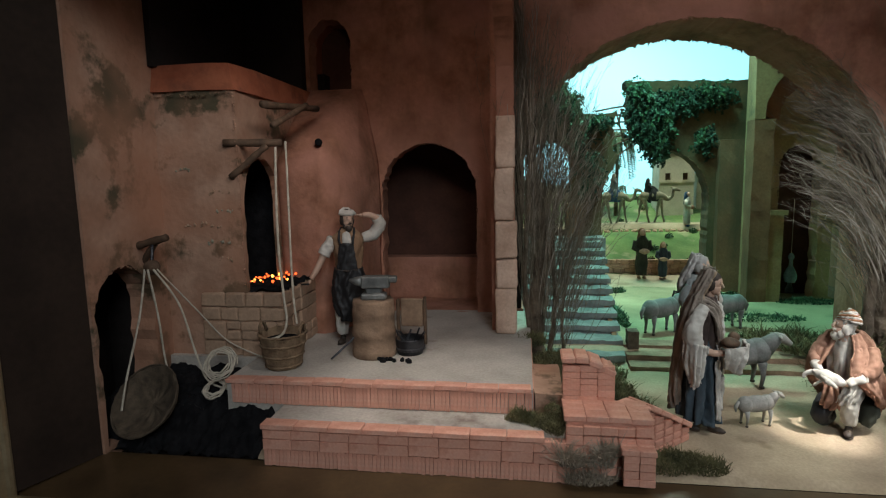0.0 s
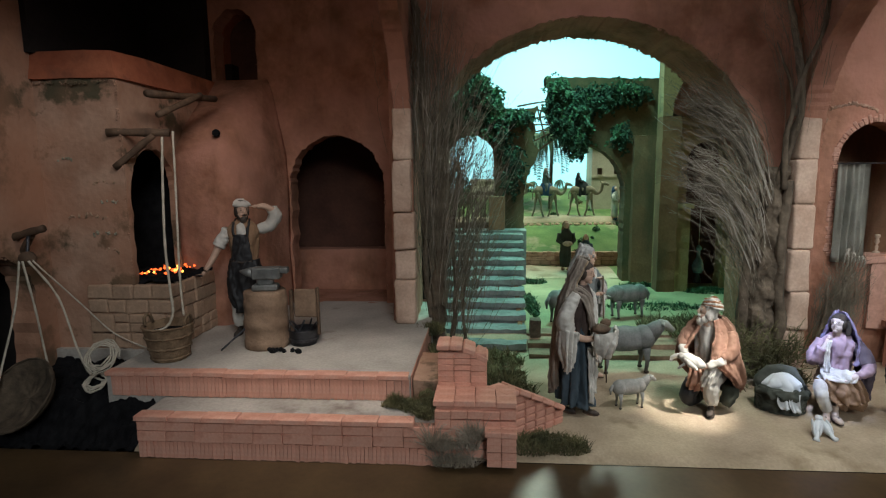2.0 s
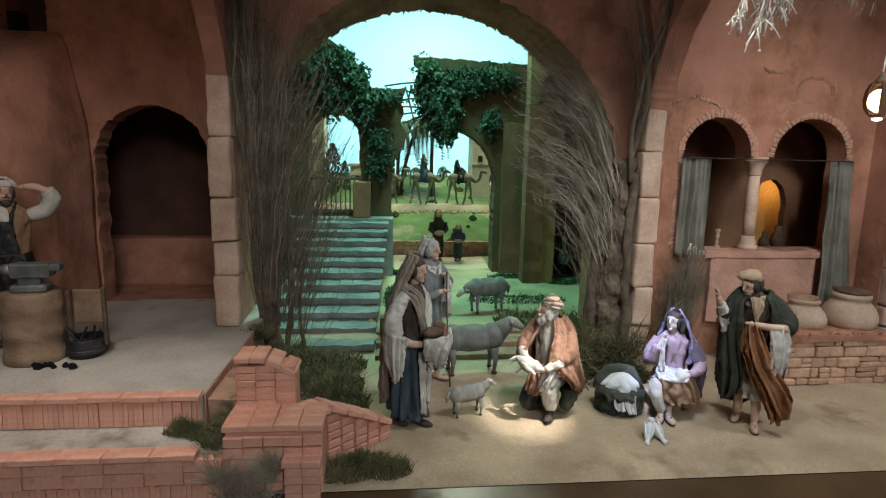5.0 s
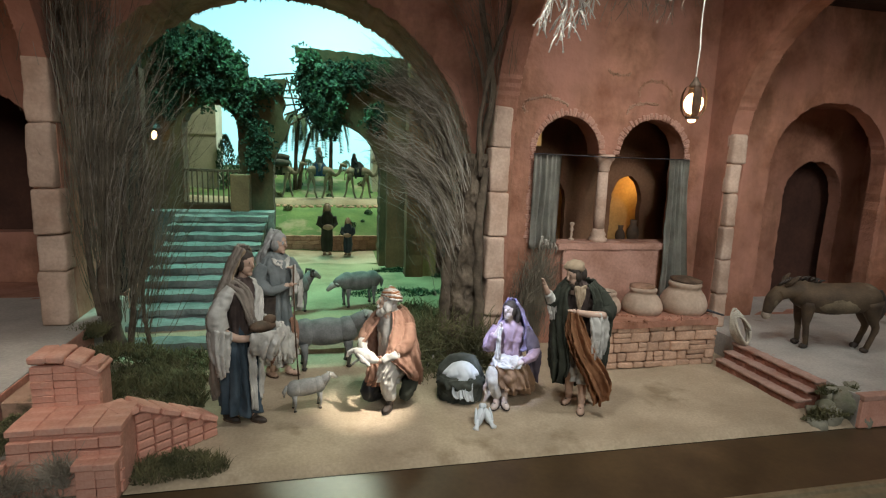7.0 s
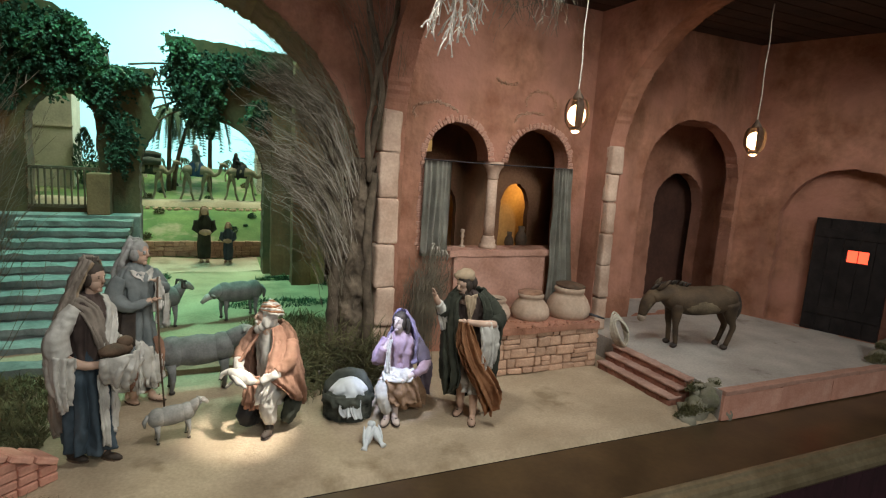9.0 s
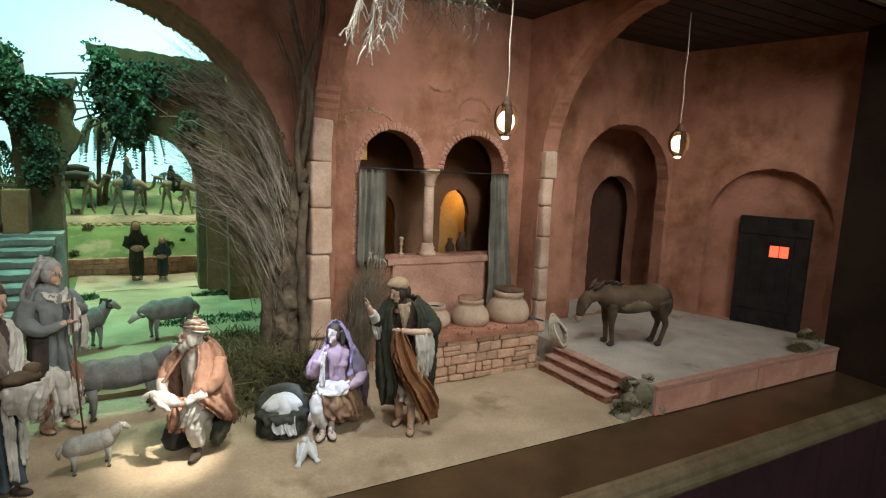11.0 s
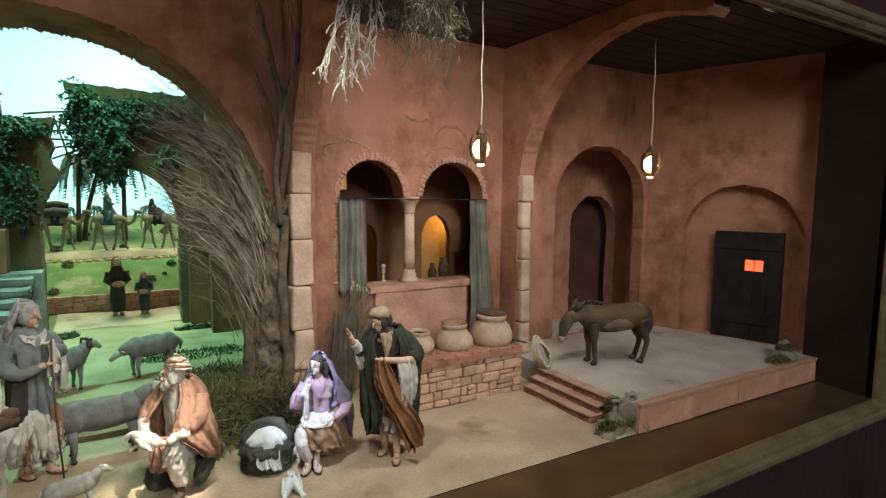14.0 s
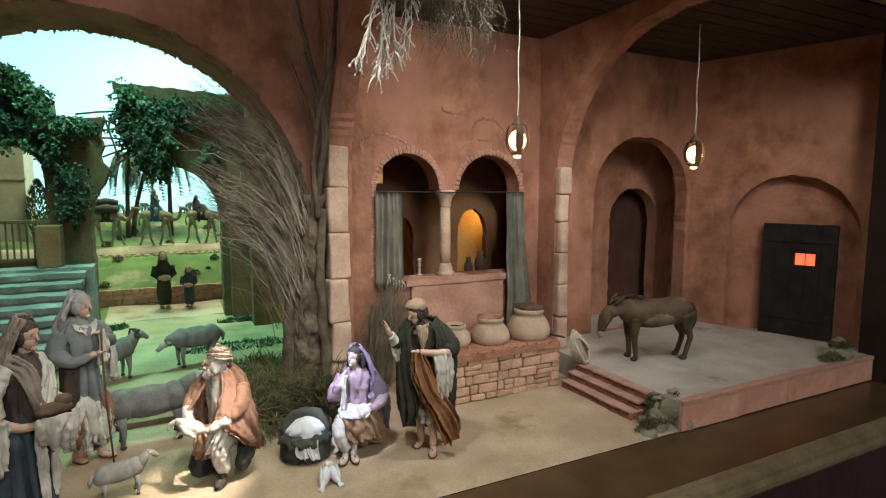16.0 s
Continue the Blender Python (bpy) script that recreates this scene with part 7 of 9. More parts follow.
    long_edges = list({e for f in cloth for e in f.edges if e.calc_length() > 0.0030})
    bmesh.ops.subdivide_edges(bm, edges=long_edges, cuts=1, use_grid_fill=True)
    bm.normal_update()
    moved = []
    for v in bm.verts:
        if not v.link_faces or any(f.material_index in bare for f in v.link_faces):
            continue
        q = v.co + noise.noise_vector(v.co * 40) * 0.006
        w = 1 - 3.2 * abs(noise.noise(Vector((q.x * 120, q.y * 120, q.z * 42))))
        u = 1 - 3.0 * abs(noise.noise(Vector((q.x * 70 + q.z * 60, q.y * 70, q.z * 130))))
        moved.append((v, v.normal * amount * (0.8 * w + 0.5 * u)))
    for v, d in moved:
        v.co += d


def turban(bm, c, rx, ry, high, pale, dark, turns=9, tilt=0.0):
    """Wound cloth in thin light and dark turns."""
    for k in range(turns):
        a = k / (turns - 1)
        kx = math.cos(a * 1.30)
        pts = [Vector((c[0] + rx * kx * math.cos(q * math.pi / 14), c[1] + ry * kx * math.sin(q * math.pi / 14), c[2] + high * math.sin(a * 1.4) + 0.0012 * math.sin(q * math.pi / 7 + 1.3 * k) - tilt * math.sin(q * math.pi / 14))) for q in range(29)]
        tube(bm, pts, high * 0.62 / (turns - 1) + 0.0009, 6, dark if k % 2 else pale, False)
    ball(bm, (c[0], c[1], c[2] + high * 0.40), (rx * 0.92, ry * 0.92, high * 0.68), pale, 14)


def sheet(bm, rows, mat, folds=6.0, amp=0.002, nu=30, nv=16, thick=0.0014, seed=0.0):
    """A hanging cloth through rows of points, with folds that deepen downwards."""
    grid_ = []
    for j in range(nv + 1):
        line = [spline(r_, i / nu) for r_ in [[spline([row_[min(k, len(row_) - 1)] for row_ in rows], j / nv) for k in range(max(len(q) for q in rows))]] for i in range(nu + 1)]
        grid_.append(line)
    front, backs = [], []
    for j in range(nv + 1):
        f, b = [], []
        for i in range(nu + 1):
            du = grid_[j][min(i + 1, nu)] - grid_[j][max(i - 1, 0)]
            dv = grid_[min(j + 1, nv)][i] - grid_[max(j - 1, 0)][i]
            nrm = du.cross(dv)
            nrm = nrm.normalized() if nrm.length > 1e-12 else Vector((0, -1, 0))
            u, v = i / nu, j / nv
            ph = math.pi * folds * u + 2.6 * noise.noise(Vector((u * 2.5, v * 1.8, seed))) + seed
            w = 2.5 * amp * (0.35 + 0.65 * v) * (0.75 + 0.9 * noise.noise(Vector((u * 4, v * 3, seed + 9)))) * (2 * abs(math.sin(ph)) - 1.2 + 0.35 * math.sin(3.7 * ph + seed))
            p = grid_[j][i] + nrm * w
            f.append(bm.verts.new(p + nrm * thick / 2))
            b.append(bm.verts.new(p - nrm * thick / 2))
        front.append(f)
        backs.append(b)
    quads = []
    for j in range(nv):
        for i in range(nu):
            quads.append((front[j][i], front[j][i + 1], front[j + 1][i + 1], front[j + 1][i]))
            quads.append((backs[j][i + 1], backs[j][i], backs[j + 1][i], backs[j + 1][i + 1]))
    for i in range(nu):
        quads.append((front[0][i + 1], front[0][i], backs[0][i], backs[0][i + 1]))
        quads.append((front[nv][i], front[nv][i + 1], backs[nv][i + 1], backs[nv][i]))
    for j in range(nv):
        quads.append((front[j][0], front[j + 1][0], backs[j + 1][0], backs[j][0]))
        quads.append((front[j + 1][nu], front[j][nu], backs[j][nu], backs[j + 1][nu]))
    for q in quads:
        bm.faces.new(q).material_index = mat
    return bm


def robe(bm, rings, mat, folds=9, amp=0.10, seed=0.0, seg=84):
    """A long garment: smooth rings (x, y, z, rx, ry) with folds that deepen towards the hem."""
    n = 26
    made = []
    for j in range(n + 1):
        t = j / n
        c = spline([(q[0], q[1], q[2]) for q in rings], t)
        e = spline([(q[3], q[4], 0) for q in rings], t)
        ring = []
        for k in range(seg):
            a = 2 * math.pi * k / seg
            ph = 0.5 * folds * a + 1.7 * noise.noise(Vector((math.cos(a), math.sin(a), t * 2 + seed))) + seed
            w = 1 + 2.3 * amp * (0.15 + 0.85 * (1 - t)) * (2 * abs(math.sin(ph)) - 1.2 + 0.3 * math.sin(round(folds * 1.7) * a + seed * 2))
            ring.append(bm.verts.new((c.x + e.x * w * math.cos(a), c.y + e.y * w * math.sin(a), c.z)))
        made.append(ring)
    for a, b in zip(made, made[1:]):
        for k in range(seg):
            bm.faces.new((a[k], a[(k + 1) % seg], b[(k + 1) % seg], b[k])).material_index = mat
    bm.faces.new(made[0]).material_index = mat
    bm.faces.new(made[-1]).material_index = mat
    return bm


def limb(bm, pts, radii, mat, seg=10, n=10):
    P = [spline(pts, i / n) for i in range(n + 1)]
    R = [spline([(q, 0, 0) for q in radii], i / n).x for i in range(n + 1)]
    return tube(bm, P, R, seg, mat)


def face(bm, c, skin, hair, size=1.0, yaw=0.0, nod=0.0, beard=None):
    """A head that looks along -y, turned by yaw and bent by nod."""
    m = Matrix.Translation(c) @ Euler((radians(nod), 0, radians(yaw))).to_matrix().to_4x4()
    s = size
    P = lambda x, y, z: m @ Vector((x * s, y * s, z * s))
    e = (nod, 0, yaw)
    ball(bm, P(0, 0.001, 0.004), (0.0140 * s, 0.0170 * s, 0.0170 * s), skin, 18, e)
    ball(bm, P(0, -0.0045, -0.0080), (0.0112 * s, 0.0115 * s, 0.0130 * s), skin, 16, e)
    ball(bm, P(0, -0.0125, -0.0165), (0.0055 * s, 0.0045 * s, 0.0045 * s), skin, 10, e)
    tube(bm, [P(0, -0.0150, 0.0060), P(0, -0.0195, -0.0015), P(0, -0.0160, -0.0042)], [0.0016 * s, 0.0026 * s, 0.0018 * s], 7, skin)
    for k in (-1, 1):
        ball(bm, P(k * 0.0056, -0.0140, 0.0034), (0.0020 * s, 0.0010 * s, 0.0010 * s), hair, 8, e)
        ball(bm, P(k * 0.0058, -0.0142, 0.0066), (0.0032 * s, 0.0010 * s, 0.0006 * s), hair, 8, e)
        ball(bm, P(k * 0.0142, 0.002, 0.0), (0.0018 * s, 0.0035 * s, 0.0050 * s), skin, 8, e)
    ball(bm, P(0, -0.0150, -0.0098), (0.0040 * s, 0.0016 * s, 0.0010 * s), skin, 8, e)
    ball(bm, P(0, 0.0040, 0.0105), (0.0156 * s, 0.0172 * s, 0.0136 * s), hair, 18, e)
    for k in (-1, 1):
        ball(bm, P(k * 0.0128, 0.0005, -0.002), (0.0040 * s, 0.0085 * s, 0.0125 * s), hair, 10, e)
    ball(bm, P(0, 0.0100, -0.004), (0.0125 * s, 0.0090 * s, 0.0120 * s), hair, 12, e)
    if beard is not None:
        ball(bm, P(0, -0.0110, -0.0195), (0.0082 * s, 0.0068 * s, 0.0090 * s), beard, 12, e)
        for k in (-1, 1):
            ball(bm, P(k * 0.0092, -0.0055, -0.0140), (0.0034 * s, 0.0055 * s, 0.0070 * s), beard, 10, e)
        ball(bm, P(0, -0.0160, -0.0078), (0.0062 * s, 0.0022 * s, 0.0014 * s), beard, 8, e)
    limb(bm, [P(0, 0.003, -0.012), Vector(c) + Vector((0, 0.004, -0.034))], [0.0082 * s, 0.0095 * s], skin, 10, 4)
    return m


def hand(bm, p, mat, r=0.0050, d=(0, -1, 0)):
    d = Vector(d).normalized()
    ball(bm, Vector(p), (r * 0.85, r, r * 0.75), mat, 10)
    s0 = d.cross(Vector((0, 0, 1)))
    s0 = s0.normalized() if s0.length > 0.1 else Vector((1, 0, 0))
    for k in (-1.5, -0.5, 0.5, 1.5):
        a = Vector(p) + s0 * 0.0021 * k
        tube(bm, [a, a + d * r * 1.3, a + d * r * 2.0 + Vector((0, 0, -0.001))], [0.0016, 0.0014, 0.0009], 5, mat)


def foot(bm, x, y, mat, strap, turn=0.0, z=0.0):
    m = pose(x, y, z, 0, 0, turn)
    ball(bm, m @ Vector((0, -0.010, 0.005)), (0.0068, 0.0150, 0.0052), mat, 12, (0, 0, turn))
    ball(bm, m @ Vector((0, 0.001, 0.009)), (0.0060, 0.0070, 0.0085), mat, 10, (0, 0, turn))
    ball(bm, m @ Vector((0, -0.009, 0.0014)), (0.0078, 0.0170, 0.0016), strap, 12, (0, 0, turn))
    tube(bm, [m @ Vector((-0.0066, -0.012, 0.003)), m @ Vector((0, -0.013, 0.0108)), m @ Vector((0.0066, -0.012, 0.003))], 0.0013, 5, strap)


# woman with a bundle, walking
bm = bmesh.new()
robe(bm, [(0.0, -0.006, 0.018, 0.027, 0.031), (0, -0.002, 0.06, 0.028, 0.029), (0, 0.0, 0.11, 0.027, 0.025), (0, 0, 0.152, 0.023, 0.019), (0, 0, 0.168, 0.020, 0.016)], 1, 8, 0.12, 1.0)
robe(bm, [(0, 0, 0.148, 0.024, 0.018), (0, 0, 0.185, 0.026, 0.020), (0, 0, 0.212, 0.031, 0.018), (0, 0.001, 0.226, 0.022, 0.014), (0, 0.001, 0.236, 0.010, 0.010)], 2, 7, 0.06, 2.0)
face(bm, (0, -0.004, 0.258), 0, 3, 0.86, -8, 6)
sheet(bm, [[(0.007, -0.006, 0.280), (0.008, 0.004, 0.284), (0, 0.012, 0.284), (-0.008, 0.004, 0.284), (-0.007, -0.006, 0.280)],
           [(0.0150, -0.002, 0.264), (0.018, 0.008, 0.264), (0, 0.022, 0.262), (-0.018, 0.008, 0.264), (-0.0150, -0.002, 0.264)],
           [(0.018, 0.006, 0.238), (0.024, 0.018, 0.234), (0, 0.032, 0.232), (-0.024, 0.018, 0.234), (-0.018, 0.008, 0.238)],
           [(0.026, 0.008, 0.205), (0.035, 0.024, 0.200), (0, 0.042, 0.198), (-0.035, 0.024, 0.200), (-0.026, 0.008, 0.205)],
           [(0.026, 0.020, 0.140), (0.028, 0.034, 0.135), (0, 0.046, 0.130), (-0.028, 0.034, 0.135), (-0.024, 0.022, 0.140)],
           [(0.022, 0.024, 0.080), (0.023, 0.036, 0.072), (0, 0.045, 0.062), (-0.022, 0.036, 0.070), (-0.018, 0.026, 0.078)],
           [(0.012, 0.026, 0.046), (0.014, 0.034, 0.036), (0, 0.041, 0.024), (-0.012, 0.034, 0.034), (-0.008, 0.026, 0.042)]], 4, 7, 0.0026, 56, 28, 0.0016, 0.7)
# striped shawl crossing the breast
for s in (-1, 1):
    sheet(bm, [[(s * 0.016, 0.006, 0.236), (s * 0.030, 0.006, 0.222)], [(s * 0.010, -0.018, 0.222), (s * 0.030, -0.012, 0.212)], [(s * 0.000, -0.024, 0.190), (s * 0.024, -0.024, 0.186)], [(s * -0.012, -0.026, 0.162), (s * 0.012, -0.030, 0.156)]], 5 if s > 0 else 4, 2.5, 0.0022, 16, 16, 0.0016, s + 3.0)
# wide white sleeves and forearms
for s in (-1, 1):
    limb(bm, [(s * 0.026, 0.002, 0.222), (s * 0.040, 0.010, 0.200), (s * 0.049, 0.012, 0.176), (s * 0.047, 0.004, 0.160)], [0.0095, 0.0125, 0.0155, 0.0135], 5, 18, 20)
    sheet(bm, [[(s * 0.054, 0.024, 0.172), (s * 0.062, 0.004, 0.166), (s * 0.046, -0.016, 0.162)], [(s * 0.054, 0.022, 0.142), (s * 0.062, 0.002, 0.132), (s * 0.046, -0.014, 0.138)], [(s * 0.048, 0.014, 0.112), (s * 0.052, -0.002, 0.098), (s * 0.042, -0.010, 0.110)], [(s * 0.046, 0.006, 0.096), (s * 0.046, -0.003, 0.088), (s * 0.042, -0.008, 0.098)]], 5, 5, 0.0026, 30, 18, 0.0014, s)
    limb(bm, [(s * 0.048, 0.002, 0.160), (s * 0.036, -0.022, 0.150), (s * 0.012, -0.044, 0.151)], [0.0066, 0.0058, 0.0042], 0, 10)
    hand(bm, (s * 0.007, -0.048, 0.152), 0, 0.0044, (-s, -0.4, 0.1))
# bundle in her arms
ball(bm, (-0.004, -0.043, 0.165), (0.033, 0.015, 0.0085), 6, 16, (0, 8, 0))
ball(bm, (0.012, -0.045, 0.172), (0.013, 0.010, 0.008), 6, 12)
sheet(bm, [[(-0.034, -0.040, 0.160), (-0.004, -0.068, 0.164), (0.030, -0.058, 0.166)], [(-0.038, -0.042, 0.148), (-0.006, -0.070, 0.146), (0.026, -0.060, 0.150)], [(-0.026, -0.040, 0.126), (-0.008, -0.060, 0.116), (0.014, -0.050, 0.120)]], 5, 5, 0.0026, 34, 16, 0.0016, 5)
sheet(bm, [[(0.014, -0.026, 0.150), (0.002, -0.030, 0.150)], [(0.016, -0.034, 0.10), (0.002, -0.036, 0.095)], [(0.014, -0.036, 0.05), (0.004, -0.038, 0.042)]], 5, 2, 0.0018, 12, 12, 0.0014, 6)
limb(bm, [(0.006, -0.020, 0.035), (0.006, -0.026, 0.010)], [0.008, 0.006], 0, 8, 4)
foot(bm, 0.006, -0.028, 3, 6)
foot(bm, -0.012, 0.012, 3, 6)
sheet(bm, [[(-0.016, -0.026, 0.130), (-0.004, -0.030, 0.130)], [(-0.017, -0.032, 0.080), (-0.004, -0.036, 0.078)], [(-0.014, -0.036, 0.030), (-0.004, -0.040, 0.026)]], 5, 3, 0.0018, 14, 14, 0.0014, 2)
for s in (-1, 1):
    limb(bm, [(s * 0.0075, -0.0070, 0.280), (s * 0.0152, -0.0030, 0.264), (s * 0.0185, 0.0060, 0.238), (s * 0.026, 0.010, 0.205), (s * 0.025, 0.020, 0.140)], [0.0011, 0.0014, 0.0015, 0.0015, 0.0010], 7, 6, 24)
figurine("shepherdess_figurine", bm, [SKIN, BLUE_CLOTH, PLUM_BROWN_CLOTH, HAIR, GREY_CLOTH, WHITE_CLOTH, WOOD, TAN_CLOTH], pose(0.288, 0.942, 0.0, 4, 0, 62) @ Matrix.Diagonal((0.90, 0.92, 0.98, 1)), "clay shepherdess in a taupe headcloth and slate-blue skirt carrying a bundle")

# grey-haired shepherd with a staff
bm = bmesh.new()
robe(bm, [(0, 0, 0.070, 0.030, 0.025), (0, 0, 0.105, 0.028, 0.023), (0, 0, 0.150, 0.023, 0.018), (0, 0, 0.190, 0.026, 0.019), (0, 0, 0.214, 0.032, 0.018), (0, 0.001, 0.228, 0.021, 0.014), (0, 0.001, 0.236, 0.010, 0.010)], 1, 7, 0.13, 4.0)
robe(bm, [(0.002, 0.002, 0.024, 0.026, 0.022), (0.002, 0.001, 0.055, 0.027, 0.023), (0, 0, 0.10, 0.024, 0.020)], 5, 6, 0.20, 5.0)
sheet(bm, [[(0.030, 0.004, 0.110), (0.022, -0.020, 0.112), (0.004, -0.026, 0.112)], [(0.034, 0.006, 0.075), (0.026, -0.024, 0.075), (0.010, -0.030, 0.072)], [(0.030, 0.004, 0.045), (0.022, -0.020, 0.042), (0.012, -0.028, 0.050)]], 2, 3, 0.003, 18, 12, 0.0016, 2)
face(bm, (0, -0.006, 0.252), 0, 4, 0.84, 10, 6)
sheet(bm, [[(0.007, -0.004, 0.272), (0.008, 0.004, 0.276), (0, 0.012, 0.276), (-0.008, 0.004, 0.276), (-0.007, -0.004, 0.272)],
           [(0.0140, 0.000, 0.256), (0.017, 0.009, 0.255), (0, 0.021, 0.254), (-0.017, 0.009, 0.255), (-0.0140, 0.000, 0.256)],
           [(0.018, 0.004, 0.240), (0.024, 0.018, 0.232), (0, 0.030, 0.226), (-0.024, 0.018, 0.232), (-0.018, 0.004, 0.240)],
           [(0.016, 0.018, 0.215), (0.020, 0.026, 0.205), (0, 0.034, 0.196), (-0.020, 0.026, 0.205), (-0.016, 0.018, 0.215)]], 4, 5, 0.0022, 34, 16, 0.0016, 0.3)
sheet(bm, [[(-0.022, -0.008, 0.228), (0, -0.017, 0.222), (0.022, -0.008, 0.228)], [(-0.020, -0.014, 0.220), (0, -0.021, 0.206), (0.020, -0.014, 0.220)]], 5, 2, 0.0008, 16, 6, 0.0012, 1)
limb(bm, [(-0.030, 0, 0.216), (-0.042, 0.002, 0.188), (-0.032, -0.018, 0.172), (-0.008, -0.034, 0.178)], [0.0105, 0.0125, 0.009, 0.0050], 1, 11)
limb(bm, [(0.030, 0, 0.216), (0.044, -0.004, 0.190), (0.034, -0.020, 0.190), (0.012, -0.030, 0.205)], [0.0105, 0.0125, 0.009, 0.0050], 1, 11)
limb(bm, [(-0.030, -0.020, 0.173), (-0.006, -0.036, 0.180)], [0.0062, 0.0046], 0, 8, 4)
limb(bm, [(0.034, -0.021, 0.190), (0.010, -0.030, 0.208)], [0.0062, 0.0046], 0, 8, 4)
hand(bm, (-0.002, -0.038, 0.181), 0, 0.0048, (1, -0.2, 0.1))
hand(bm, (0.007, -0.031, 0.210), 0, 0.0048, (-1, 0, 0.2))
sheet(bm, [[(0.004, -0.032, 0.212), (0.014, -0.031, 0.214)], [(0.003, -0.036, 0.190), (0.015, -0.036, 0.192)], [(0.000, -0.034, 0.158), (0.013, -0.036, 0.164)]], 5, 2, 0.0022, 12, 12, 0.0016, 8)
sheet(bm, [[(0.046, 0.006, 0.196), (0.046, -0.012, 0.192), (0.034, -0.022, 0.190)], [(0.048, 0.008, 0.160), (0.048, -0.012, 0.155), (0.036, -0.024, 0.160)], [(0.044, 0.006, 0.122), (0.044, -0.010, 0.116), (0.036, -0.020, 0.128)]], 5, 3, 0.0026, 16, 12, 0.0016, 3)
sheet(bm, [[(-0.026, 0.010, 0.168), (-0.034, -0.004, 0.160), (-0.022, -0.020, 0.160)], [(-0.030, 0.012, 0.120), (-0.038, -0.004, 0.115), (-0.026, -0.022, 0.118)], [(-0.024, 0.010, 0.088), (-0.032, -0.004, 0.08), (-0.022, -0.018, 0.09)]], 3, 3, 0.0024, 16, 12, 0.0016, 9)
for s in (-1, 1):
    limb(bm, [(s * 0.012, 0, 0.045), (s * 0.013, -0.002, 0.010)], [0.009, 0.0065], 0, 8, 4)
    foot(bm, s * 0.013, -0.002 - 0.012 * s, 0, 6, s * 8)
tube(bm, [(-0.006, -0.058, 0.002), (-0.004, -0.048, 0.10), (0.000, -0.041, 0.180), (0.004, -0.038, 0.216)], [0.0014, 0.0015, 0.0015, 0.0016], 6, 6)
limb(bm, [(-0.020, -0.012, 0.116), (-0.012, -0.026, 0.090), (-0.010, -0.028, 0.050)], [0.004, 0.010, 0.005], 5, 10, 10)
sheet(bm, [[(-0.026, -0.010, 0.100), (-0.006, -0.028, 0.100), (0.020, -0.018, 0.100)], [(-0.030, -0.014, 0.070), (-0.004, -0.034, 0.066), (0.024, -0.022, 0.070)], [(-0.026, -0.012, 0.030), (-0.002, -0.034, 0.040), (0.022, -0.020, 0.026)]], 5, 5, 0.0036, 30, 16, 0.0016, 7.7)
for k in range(9):
    a = -2.9 + 0.36 * k
    u = Vector((math.cos(a), math.sin(a) * 0.85, 0))
    w = Vector((-u.y, u.x, 0)) * 0.0085
    sheet(bm, [[u * 0.027 + Vector((0, 0, 0.096)) - w, u * 0.028 + Vector((0, 0, 0.096)) + w], [u * 0.031 + Vector((0, 0, 0.062)) - w, u * 0.032 + Vector((0, 0, 0.060)) + w], [u * 0.031 + Vector((0, 0, 0.034 - 0.006 * (k % 3))) - w * 0.5, u * 0.032 + Vector((0, 0, 0.040 - 0.008 * ((k + 1) % 2))) + w * 0.3]], 2 if k % 2 else 5, 2, 0.0016, 8, 12, 0.0012, k)
figurine("shepherd_figurine", bm, [SKIN, SLATE_CLOTH, BROWN_CLOTH, HAIR, PALE_GREY_CLOTH, WHITE_CLOTH, WOOD], pose(0.338, 1.115, 0.0, 0, 0, 48), "grey-haired clay shepherd in a slate tunic with a thin staff")

# crouching shepherd with a striped turban, looking up to the side
bm = bmesh.new()
robe(bm, [(0, 0.012, 0.034, 0.024, 0.022), (0, 0.008, 0.075, 0.023, 0.020), (0, 0.000, 0.118, 0.023, 0.017), (0, -0.003, 0.144, 0.026, 0.015), (0, -0.005, 0.156, 0.017, 0.012), (0, -0.006, 0.166, 0.008, 0.008)], 4, 7, 0.10, 1.5)
limb(bm, [(0, -0.008, 0.150), (-0.002, -0.012, 0.166)], [0.0085, 0.0072], 0, 12, 6)
face(bm, (-0.004, -0.014, 0.175), 0, 4, 0.88, -58, -8, 4)
turban(bm, (0.0030, -0.0100, 0.1825), 0.0158, 0.0164, 0.0150, 4, 8, 9, 0.0060)
# russet cloak hung over both shoulders, open in front, its near half falling to the hip
sheet(bm, [[(-0.010, -0.018, 0.162), (-0.018, 0.002, 0.166), (0, 0.011, 0.167), (0.018, 0.002, 0.166), (0.009, -0.018, 0.162)],
           [(-0.016, -0.026, 0.142), (-0.036, -0.003, 0.150), (0, 0.023, 0.152), (0.036, -0.003, 0.150), (0.014, -0.027, 0.140)],
           [(-0.024, -0.042, 0.118), (-0.046, -0.012, 0.124), (0, 0.030, 0.122), (0.048, -0.012, 0.122), (0.014, -0.042, 0.116)],
           [(-0.030, -0.050, 0.104), (-0.050, -0.008, 0.094), (0, 0.038, 0.086), (0.056, -0.010, 0.090), (0.022, -0.054, 0.098)],
           [(-0.034, -0.034, 0.086), (-0.042, 0.008, 0.060), (0, 0.042, 0.046), (0.056, 0.002, 0.054), (0.042, -0.040, 0.072)],
           [(-0.026, -0.010, 0.076), (-0.032, 0.016, 0.044), (0, 0.042, 0.028), (0.046, 0.012, 0.036), (0.046, -0.020, 0.056)]], 2, 9, 0.0030, 72, 34, 0.0016, 0.9)
